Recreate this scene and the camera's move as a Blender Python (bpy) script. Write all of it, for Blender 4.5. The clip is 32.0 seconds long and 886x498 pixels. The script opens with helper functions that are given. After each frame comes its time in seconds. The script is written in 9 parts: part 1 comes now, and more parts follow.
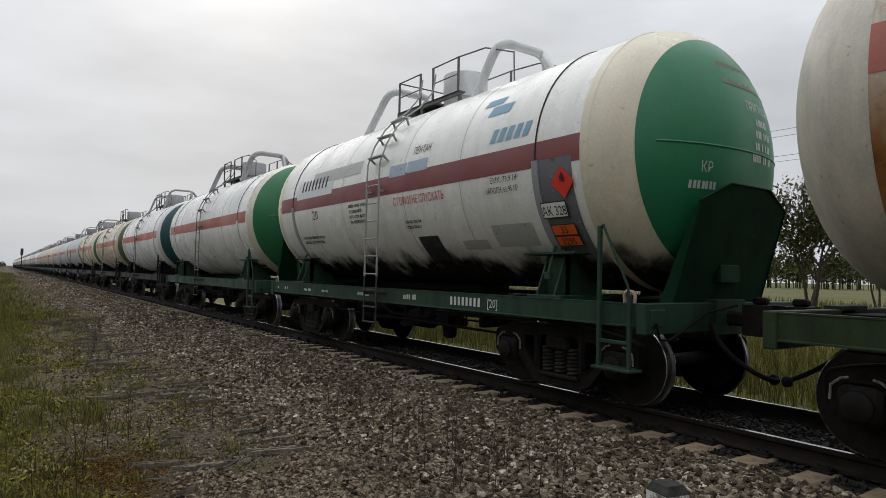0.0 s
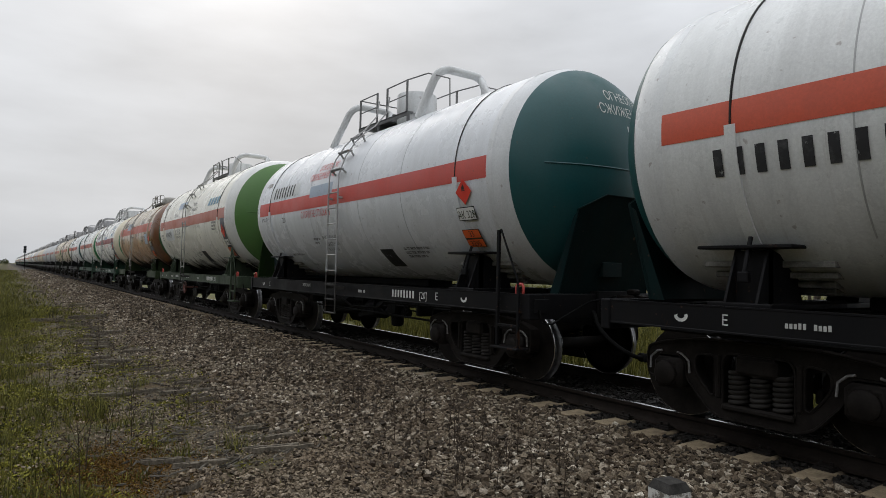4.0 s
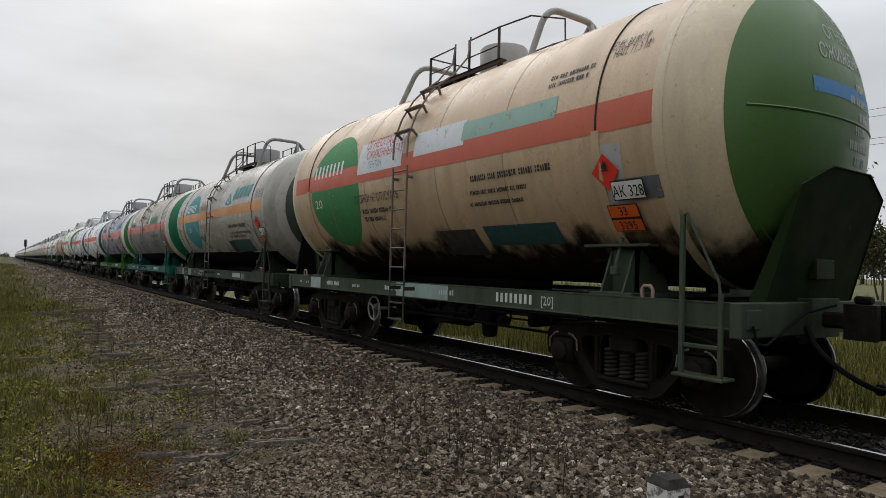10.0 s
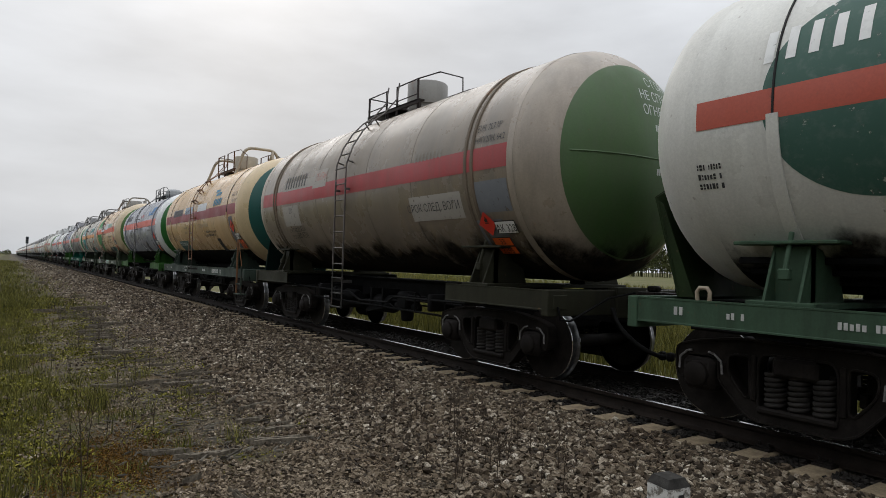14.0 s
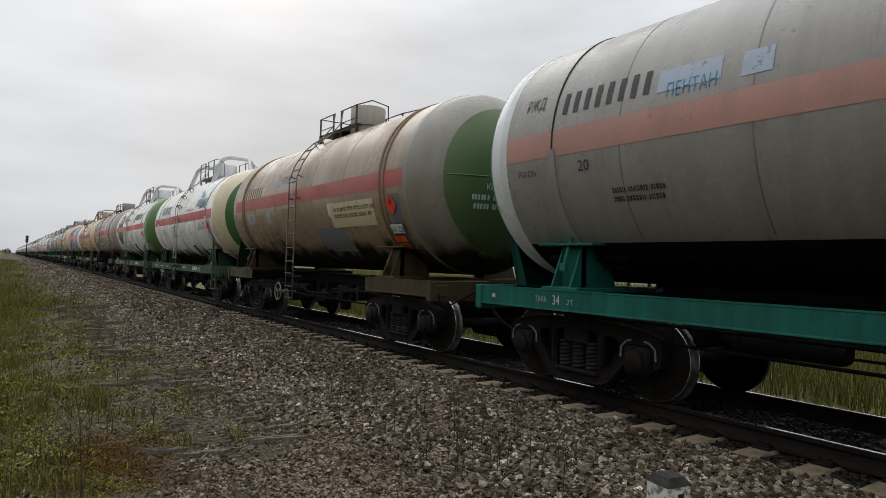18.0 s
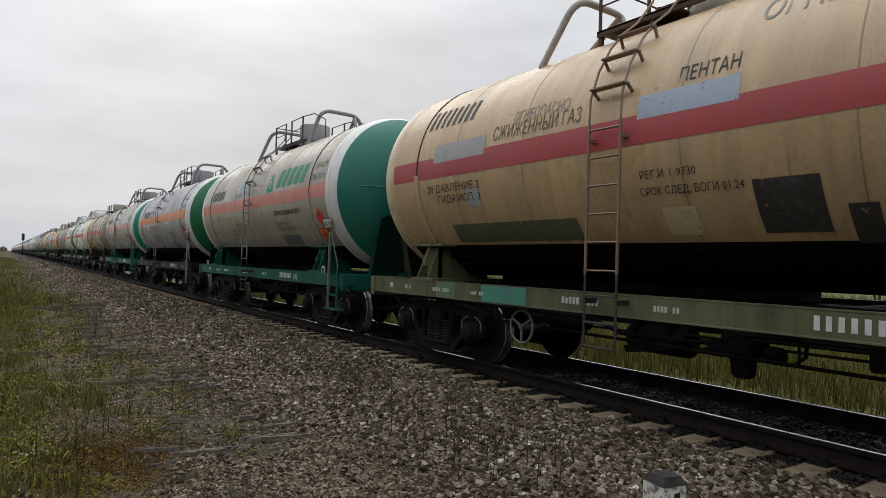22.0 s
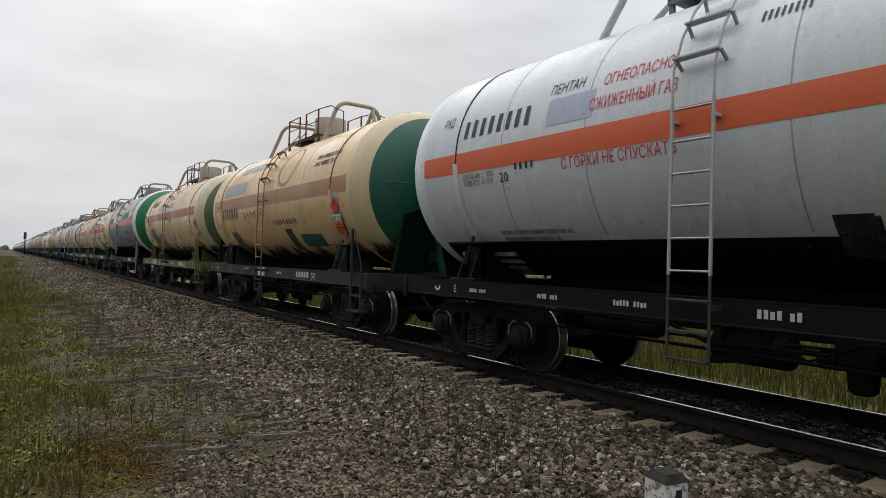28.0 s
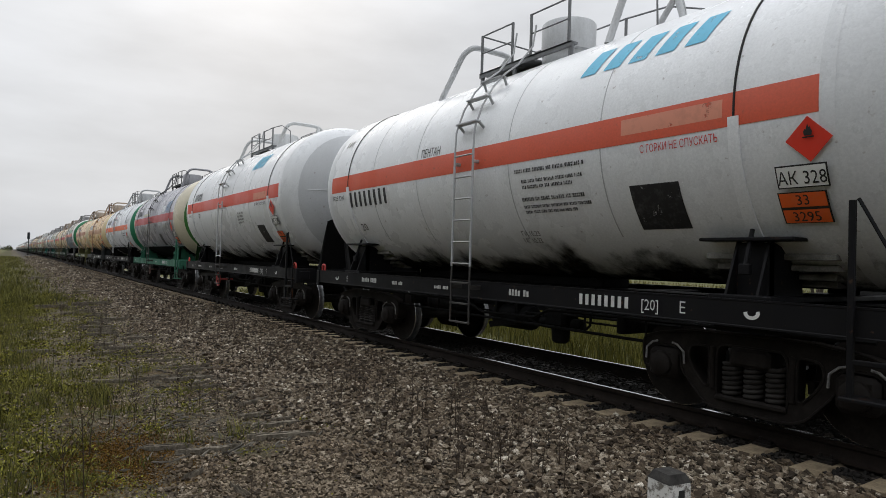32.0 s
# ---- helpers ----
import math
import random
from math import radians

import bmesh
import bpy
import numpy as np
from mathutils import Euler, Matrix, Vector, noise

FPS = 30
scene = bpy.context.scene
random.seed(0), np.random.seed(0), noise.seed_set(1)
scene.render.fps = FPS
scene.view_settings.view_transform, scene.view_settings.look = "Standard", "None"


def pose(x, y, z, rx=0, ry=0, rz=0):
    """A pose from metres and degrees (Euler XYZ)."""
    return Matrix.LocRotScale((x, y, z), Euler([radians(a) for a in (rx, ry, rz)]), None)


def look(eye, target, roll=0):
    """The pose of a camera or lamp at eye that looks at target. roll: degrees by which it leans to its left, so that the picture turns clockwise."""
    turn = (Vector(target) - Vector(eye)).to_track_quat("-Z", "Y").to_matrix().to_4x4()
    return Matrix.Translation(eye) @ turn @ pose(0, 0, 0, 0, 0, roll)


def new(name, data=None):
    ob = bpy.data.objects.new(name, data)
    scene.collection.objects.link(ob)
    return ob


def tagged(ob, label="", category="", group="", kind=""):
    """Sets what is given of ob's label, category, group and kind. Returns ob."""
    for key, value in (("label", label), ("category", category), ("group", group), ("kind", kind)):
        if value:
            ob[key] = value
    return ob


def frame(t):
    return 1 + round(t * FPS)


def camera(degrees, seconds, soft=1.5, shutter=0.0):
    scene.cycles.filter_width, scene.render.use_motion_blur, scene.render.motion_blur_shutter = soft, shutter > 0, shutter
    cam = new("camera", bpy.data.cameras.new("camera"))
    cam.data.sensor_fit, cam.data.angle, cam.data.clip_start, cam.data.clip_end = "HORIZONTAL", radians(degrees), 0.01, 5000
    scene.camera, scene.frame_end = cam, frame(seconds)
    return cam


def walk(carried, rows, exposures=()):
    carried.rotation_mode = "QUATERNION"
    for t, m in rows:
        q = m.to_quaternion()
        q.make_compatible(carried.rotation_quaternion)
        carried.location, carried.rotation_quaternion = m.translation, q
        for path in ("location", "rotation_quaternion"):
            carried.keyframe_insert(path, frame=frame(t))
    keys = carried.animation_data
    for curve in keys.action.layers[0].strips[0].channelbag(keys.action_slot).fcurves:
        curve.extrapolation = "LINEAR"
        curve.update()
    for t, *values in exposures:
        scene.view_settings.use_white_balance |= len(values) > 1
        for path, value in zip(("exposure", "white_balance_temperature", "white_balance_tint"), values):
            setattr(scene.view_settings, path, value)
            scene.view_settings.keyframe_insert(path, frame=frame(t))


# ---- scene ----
from mathutils.geometry import tessellate_polygon

CAM_ROWS = [
    (0.0, 35.06, 2.37, 1.28), (0.5, 35.07, 2.39, 1.33), (1.0, 35.08, 2.31, 1.34), (1.5, 35.03, 2.27, 1.29),
    (2.0, 34.97, 2.30, 1.22), (2.5, 34.90, 2.33, 1.28), (3.0, 34.96, 2.22, 1.20), (3.5, 34.91, 2.16, 1.22),
    (5.5, 34.82, 2.10, 1.51), (6.0, 34.77, 2.05, 1.46), (6.5, 34.71, 2.00, 1.50), (7.0, 34.66, 2.00, 1.47),
    (7.5, 34.72, 1.97, 1.37), (8.0, 34.78, 1.86, 1.41), (8.5, 34.80, 1.79, 1.50), (9.0, 34.79, 1.75, 1.55),
    (9.5, 34.84, 1.74, 1.63), (10.0, 34.85, 1.71, 1.52), (10.5, 34.81, 1.75, 1.66), (11.0, 34.83, 1.76, 1.59),
    (11.5, 34.85, 1.68, 1.48), (12.0, 34.82, 1.58, 1.46), (12.5, 34.91, 1.53, 1.67), (13.0, 34.84, 1.53, 1.63),
    (13.5, 34.82, 1.58, 1.75), (14.0, 34.75, 1.58, 1.74), (14.5, 34.82, 1.60, 1.66), (16.5, 34.90, 1.49, 1.59),
    (17.0, 34.94, 1.47, 1.65), (17.5, 34.87, 1.47, 1.62), (18.0, 34.76, 1.49, 1.75), (18.5, 34.84, 1.47, 1.74),
    (19.0, 34.96, 1.44, 1.80), (19.5, 35.02, 1.31, 1.74), (20.0, 35.01, 1.36, 1.90), (20.5, 34.92, 1.47, 1.94),
    (21.0, 34.99, 1.46, 2.00), (21.5, 35.03, 1.46, 2.05), (22.0, 35.01, 1.42, 1.90), (22.5, 35.01, 1.35, 1.90),
    (23.0, 34.89, 1.29, 1.79), (23.5, 34.87, 1.33, 1.88), (24.0, 34.91, 1.30, 1.98), (24.5, 34.91, 1.19, 1.92),
    (25.0, 34.87, 1.26, 1.88), (25.5, 34.82, 1.35, 1.80), (27.5, 34.75, 1.20, 1.77), (28.0, 34.89, 1.21, 1.78),
    (28.5, 34.90, 1.21, 1.80), (29.0, 34.88, 1.20, 1.84), (29.5, 34.84, 1.26, 1.88), (30.0, 34.85, 1.34, 1.94),
    (30.5, 34.75, 1.36, 1.91), (31.0, 34.79, 1.23, 1.75), (31.5, 34.74, 1.20, 1.78), (32.0, 34.66, 1.20, 1.76),
]


def eye_pose(yaw, pitch, roll):
    e = Vector((-6.0986, 0.0, 1.4716))
    a, b = radians(yaw), radians(pitch)
    return look(e, e + Vector((math.sin(a) * math.cos(b), math.cos(a) * math.cos(b), math.sin(b))), roll)


cam = camera(70.66, 32.0, soft=0.5)
walk(cam, [(t, eye_pose(a, b, c)) for t, a, b, c in CAM_ROWS], [(0.0, 0.0), (8.0, 0.0), (14.0, 0.04), (19.0, 0.08), (32.0, 0.09)])

# ---- sky and sun ----
SUN_AZ, SUN_EL = 17.0, 32.0
SKY_LOW, SKY_RISE, SKY_TOP = 0.575, 0.22, 1.4
world = bpy.data.worlds.new("overcast_sky")
scene.world = world
world.use_nodes = True
wn, wl = world.node_tree.nodes, world.node_tree.links
wn.clear()
w_out = wn.new("ShaderNodeOutputWorld")
w_bg = wn.new("ShaderNodeBackground")
w_sky = wn.new("ShaderNodeTexSky")
w_sky.sky_type = "NISHITA"
w_sky.sun_disc = False
w_sky.sun_elevation = radians(SUN_EL)
w_sky.sun_rotation = radians(SUN_AZ)
w_sky.dust_density = 5.0


def wnode(kind, **values):
    n = wn.new("ShaderNode" + kind)
    for k, v in values.items():
        n.inputs[k].default_value = v
    return n


def wmath(op, a, b):
    n = wn.new("ShaderNodeMath")
    n.operation = op
    for i, v in enumerate((a, b)):
        if isinstance(v, bpy.types.NodeSocket):
            wl.new(v, n.inputs[i])
        else:
            n.inputs[i].default_value = v
    return n.outputs[0]


# a closed cloud deck: soft banks of cloud, brighter overhead than near the horizon
w_co = wn.new("ShaderNodeTexCoord")
w_map = wnode("Mapping", Scale=(1.0, 1.0, 3.2), Location=(0.35, 0.2, 0.1))
w_noise = wnode("TexNoise", Scale=1.9, Detail=6.0, Roughness=0.52)
w_sep = wn.new("ShaderNodeSeparateXYZ")
wl.new(w_co.outputs["Generated"], w_map.inputs["Vector"])
wl.new(w_map.outputs["Vector"], w_noise.inputs["Vector"])
wl.new(w_co.outputs["Generated"], w_sep.inputs[0])
w_up = wmath("MAXIMUM", w_sep.outputs["Z"], 0.0)
w_deck = wmath("ADD", wmath("ADD", SKY_LOW, wmath("MULTIPLY", w_up, SKY_RISE)), wmath("MULTIPLY", wmath("POWER", w_up, 3.4), SKY_TOP))
w_bank = wmath("ADD", wmath("MULTIPLY", w_noise.outputs["Fac"], 1.0), 0.5)
w_side = wmath("ADD", wmath("MULTIPLY", w_sep.outputs["X"], math.sin(radians(SUN_AZ))), wmath("MULTIPLY", w_sep.outputs["Y"], math.cos(radians(SUN_AZ))))
w_fall = wn.new("ShaderNodeMapRange")
w_fall.interpolation_type = "SMOOTHSTEP"
for nm, val in (("From Min", -0.7), ("From Max", 0.35), ("To Min", 0.86), ("To Max", 1.0)):
    w_fall.inputs[nm].default_value = val
wl.new(w_side, w_fall.inputs["Value"])
w_lum = wmath("MULTIPLY", wmath("MULTIPLY", w_deck, w_bank), w_fall.outputs["Result"])
w_tint = wn.new("ShaderNodeMix")
w_tint.data_type, w_tint.blend_type = "RGBA", "MULTIPLY"
w_tint.inputs[0].default_value = 1.0
w_tint.inputs[6].default_value = (0.968, 1.0, 1.05, 1)
wl.new(w_lum, w_tint.inputs[7])
w_add = wn.new("ShaderNodeMix")
w_add.data_type, w_add.blend_type = "RGBA", "ADD"
w_add.inputs[0].default_value = 0.004
wl.new(w_tint.outputs[2], w_add.inputs[6])
wl.new(w_sky.outputs["Color"], w_add.inputs[7])
wl.new(w_add.outputs[2], w_bg.inputs["Color"])
w_bg.inputs["Strength"].default_value = 1.0
wl.new(w_bg.outputs["Background"], w_out.inputs["Surface"])

sun = new("sun", bpy.data.lights.new("sun", "SUN"))
sun.data.energy = 0.3
sun.data.angle = radians(40)
sun.data.color = (1.0, 0.97, 0.93)
sa, se = radians(SUN_AZ), radians(SUN_EL)
sun.matrix_world = look((40 * math.sin(sa), 40 * math.cos(sa), 40 * math.tan(se)), (0, 0, 0))


# ---- materials ----
def mixed(nt, fac, a, b, blend="MIX"):
    n = nt.nodes.new("ShaderNodeMix")
    n.data_type, n.blend_type = "RGBA", blend
    for i, v in ((0, fac), (6, a), (7, b)):
        if isinstance(v, bpy.types.NodeSocket):
            nt.links.new(v, n.inputs[i])
        elif i == 0:
            n.inputs[0].default_value = v
        else:
            n.inputs[i].default_value = (*v, 1)
    return n.outputs[2]


def noise_tex(nt, vec, scale, detail=4.0, rough=0.55, stretch=None, shift=(0, 0, 0)):
    if stretch or shift != (0, 0, 0):
        m = nt.nodes.new("ShaderNodeMapping")
        m.inputs["Scale"].default_value = stretch or (1, 1, 1)
        m.inputs["Location"].default_value = shift
        nt.links.new(vec, m.inputs["Vector"])
        vec = m.outputs["Vector"]
    n = nt.nodes.new("ShaderNodeTexNoise")
    n.inputs["Scale"].default_value = scale
    n.inputs["Detail"].default_value = detail
    n.inputs["Roughness"].default_value = rough
    nt.links.new(vec, n.inputs["Vector"])
    return n.outputs["Fac"]


def ramp(nt, fac, lo, hi, a=(0, 0, 0), b=(1, 1, 1)):
    r = nt.nodes.new("ShaderNodeValToRGB")
    r.color_ramp.elements[0].position, r.color_ramp.elements[1].position = lo, hi
    r.color_ramp.elements[0].color, r.color_ramp.elements[1].color = (*a, 1), (*b, 1)
    nt.links.new(fac, r.inputs["Fac"])
    return r.outputs["Color"]


def bsdf(name):
    m = bpy.data.materials.new(name)
    m.use_nodes = True
    nt = m.node_tree
    return m, nt, nt.nodes["Principled BSDF"]


def bump(nt, node, height, strength, distance):
    b = nt.nodes.new("ShaderNodeBump")
    b.inputs["Strength"].default_value, b.inputs["Distance"].default_value = strength, distance
    nt.links.new(height, b.inputs["Height"])
    nt.links.new(b.outputs["Normal"], node.inputs["Normal"])


def coords(nt, kind="Object"):
    return nt.nodes.new("ShaderNodeTexCoord").outputs[kind]


MATS = {}
TANK_COATS = ("tank_paint", "lower_shade_coat", "stripe_paint", "seam_paint")


def paint(name, colour, dirt=0.35, rust=0.0, rough=0.45, seed=0.0, grime=(0.10, 0.095, 0.085), metal=0.0, gloss=0.6, rust_line=None):
    """Weathered paint on steel: run-down streaks, blotches, fine grain, rust where asked for."""
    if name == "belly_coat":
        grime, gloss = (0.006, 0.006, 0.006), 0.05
    if name == "panel_paint":
        gloss = 0.4
    if name in ("frame_paint", "end_stop_paint", "step_paint", "strap_paint", "top_metal"):
        grime, gloss = (0.012, 0.011, 0.010), 0.10
    key = (name, colour, dirt, rust, rough, seed, rust_line)
    if key in MATS:
        return MATS[key]
    m, nt, n = bsdf(name)
    v = coords(nt)
    sh = (seed * 3.7, seed * 5.3, seed * 1.9)
    streak = ramp(nt, noise_tex(nt, v, 1.6, 6, 0.66, (0.35, 2.6, 0.30) if name in TANK_COATS else (2.2, 2.2, 0.35), sh), 0.42, 0.74)
    blotch = ramp(nt, noise_tex(nt, v, 0.9, 6, 0.65, None, sh), 0.42, 0.66)
    grain = noise_tex(nt, v, 38.0, 4, 0.7, None, sh)
    dull = 0.93 if name in TANK_COATS else 1.0
    base = mixed(nt, ramp(nt, grain, 0.35, 0.7), tuple(c * 0.9 * dull for c in colour), tuple(min(1, c * 1.06 * dull) for c in colour))
    fac = nt.nodes.new("ShaderNodeMath")
    fac.operation = "MULTIPLY"
    fac.inputs[1].default_value = dirt
    both = nt.nodes.new("ShaderNodeMath")
    both.operation = "ADD"
    both.use_clamp = True
    half = nt.nodes.new("ShaderNodeMath")
    half.operation = "MULTIPLY"
    half.inputs[1].default_value = 0.5
    nt.links.new(blotch, half.inputs[0])
    nt.links.new(streak, both.inputs[0])
    nt.links.new(half.outputs[0], both.inputs[1])
    nt.links.new(both.outputs[0], fac.inputs[0])
    col = mixed(nt, fac.outputs[0], base, grime)
    if rust > 0:
        rn = noise_tex(nt, v, 1.1, 8, 0.72, (1.6, 1.6, 0.55), (sh[1], sh[2], sh[0]))
        rcol = ramp(nt, noise_tex(nt, v, 7.0, 5, 0.7, None, sh), 0.3, 0.75, (0.10, 0.030, 0.012), (0.42, 0.17, 0.05))
        col = mixed(nt, ramp(nt, rn, 0.66 - 0.30 * rust, 0.80 - 0.22 * rust), col, rcol)
    if rust_line:
        sz = nt.nodes.new("ShaderNodeSeparateXYZ")
        nt.links.new(v, sz.inputs[0])
        wob = nt.nodes.new("ShaderNodeMath")
        wob.operation = "MULTIPLY_ADD"
        wob.inputs[1].default_value = -2.6
        nt.links.new(noise_tex(nt, v, 0.9, 7, 0.68, (0.8, 1.0, 0.5), sh), wob.inputs[0])
        nt.links.new(sz.outputs["Z"], wob.inputs[2])
        mr = nt.nodes.new("ShaderNodeMapRange")
        mr.inputs["From Min"].default_value, mr.inputs["From Max"].default_value = rust_line - 1.3 + 0.45, rust_line - 1.3 - 0.35
        nt.links.new(wob.outputs[0], mr.inputs["Value"])
        run = ramp(nt, noise_tex(nt, v, 2.4, 7, 0.7, (1.2, 1.2, 0.4), sh), 0.3, 0.72, (0.15, 0.044, 0.010), (0.50, 0.225, 0.055))
        col = mixed(nt, mr.outputs["Result"], col, run)
    if name in TANK_COATS and dirt > 0.14:
        runs = ramp(nt, noise_tex(nt, v, 3.4, 6, 0.62, (0.16, 3.0, 0.14), (sh[1], sh[0], sh[2])), 0.60, 0.74)
        gate = ramp(nt, noise_tex(nt, v, 0.8, 4, 0.6, None, (sh[2], sh[1], sh[0])), 0.42, 0.60)
        rf = nt.nodes.new("ShaderNodeMath")
        rf.operation = "MULTIPLY"
        nt.links.new(runs, rf.inputs[0])
        nt.links.new(gate, rf.inputs[1])
        rg = nt.nodes.new("ShaderNodeMath")
        rg.operation = "MULTIPLY"
        rg.inputs[1].default_value = min(0.75, dirt * 1.7)
        nt.links.new(rf.outputs[0], rg.inputs[0])
        col = mixed(nt, rg.outputs[0], col, (0.15, 0.075, 0.030))
    specks = ramp(nt, noise_tex(nt, v, 11.0, 3, 0.5, None, (sh[2], sh[0], sh[1])), 0.69, 0.75)
    sf = nt.nodes.new("ShaderNodeMath")
    sf.operation = "MULTIPLY"
    sf.inputs[1].default_value = 0.45
    nt.links.new(specks, sf.inputs[0])
    col = mixed(nt, sf.outputs[0], col, (0.13, 0.075, 0.045))
    nt.links.new(col, n.inputs["Base Color"])
    r = ramp(nt, blotch, 0.0, 1.0, (rough - 0.06,) * 3, (rough + 0.2,) * 3)
    nt.links.new(r, n.inputs["Roughness"])
    n.inputs["Metallic"].default_value = metal
    n.inputs["Specular IOR Level"].default_value = gloss
    if name in TANK_COATS or name == "cap_paint":
        n.inputs["Sheen Weight"].default_value, n.inputs["Sheen Roughness"].default_value = 0.34, 0.4
        n.inputs["Sheen Tint"].default_value = (*(min(1.0, c * 1.2 + 0.02) for c in colour), 1)
    bump(nt, n, noise_tex(nt, v, 3.0, 5, 0.6, None, sh), 0.10, 0.02)
    MATS[key] = m
    return m


def stencil(name, colour, wear=0.35, rough=0.6):
    """Stencilled lettering that has worn thin in places."""
    key = (name, colour, wear)
    if key in MATS:
        return MATS[key]
    m, nt, n = bsdf(name)
    v = coords(nt)
    w = ramp(nt, noise_tex(nt, v, 9.0, 6, 0.7), 0.50, 0.72)
    f = nt.nodes.new("ShaderNodeMath")
    f.operation = "MULTIPLY"
    f.inputs[1].default_value = wear
    nt.links.new(w, f.inputs[0])
    lum = sum(colour) / 3
    other = tuple(c * 0.5 + 0.16 for c in colour) if lum < 0.35 else tuple(c * 0.55 for c in colour)
    nt.links.new(mixed(nt, f.outputs[0], colour, other), n.inputs["Base Color"])
    n.inputs["Roughness"].default_value = rough
    if name.startswith("painted_"):
        flake = ramp(nt, noise_tex(nt, v, 7.5, 8, 0.72), 0.60, 0.66)
        k = nt.nodes.new("ShaderNodeMath")
        k.operation = "MULTIPLY"
        k.inputs[1].default_value = 0.88
        nt.links.new(flake, k.inputs[0])
        clear = nt.nodes.new("ShaderNodeBsdfTransparent")
        mix = nt.nodes.new("ShaderNodeMixShader")
        nt.links.new(k.outputs[0], mix.inputs[0])
        nt.links.new(n.outputs[0], mix.inputs[1])
        nt.links.new(clear.outputs[0], mix.inputs[2])
        nt.links.new(mix.outputs[0], nt.nodes["Material Output"].inputs["Surface"])
    MATS[key] = m
    return m


def steel(name, colour, rough=0.5, metal=0.0, scale=6.0, spread=0.5):
    """Oily or rusted bare metal, cast parts, timber packing and the like."""
    key = (name, colour, rough, metal)
    if key in MATS:
        return MATS[key]
    m, nt, n = bsdf(name)
    v = coords(nt)
    a = ramp(nt, noise_tex(nt, v, scale, 6, 0.65), 0.3, 0.72, tuple(c * (1 - spread) for c in colour), tuple(min(1, c * (1 + spread)) for c in colour))
    b = mixed(nt, ramp(nt, noise_tex(nt, v, scale * 7, 4, 0.6), 0.45, 0.8), a, tuple(c * 0.6 for c in colour))
    nt.links.new(b, n.inputs["Base Color"])
    n.inputs["Roughness"].default_value = rough
    n.inputs["Metallic"].default_value = metal
    n.inputs["Specular IOR Level"].default_value = 0.5 if metal else 0.08
    bump(nt, n, noise_tex(nt, v, scale * 5, 4, 0.6), 0.25, 0.004)
    MATS[key] = m
    return m


CAST = steel("cast_steel_grimy", (0.017, 0.0145, 0.013), 0.6)
BLACK = steel("black_underframe", (0.008, 0.008, 0.0083), 0.7)
TREAD = steel("wheel_tread", (0.20, 0.20, 0.205), 0.45, 1.0, 12.0, 0.4)
RUBBER = steel("rubber_hose", (0.012, 0.012, 0.012), 0.7)
TIMBER = steel("timber_packing", (0.22, 0.21, 0.195), 0.8, 0.0, 9.0)


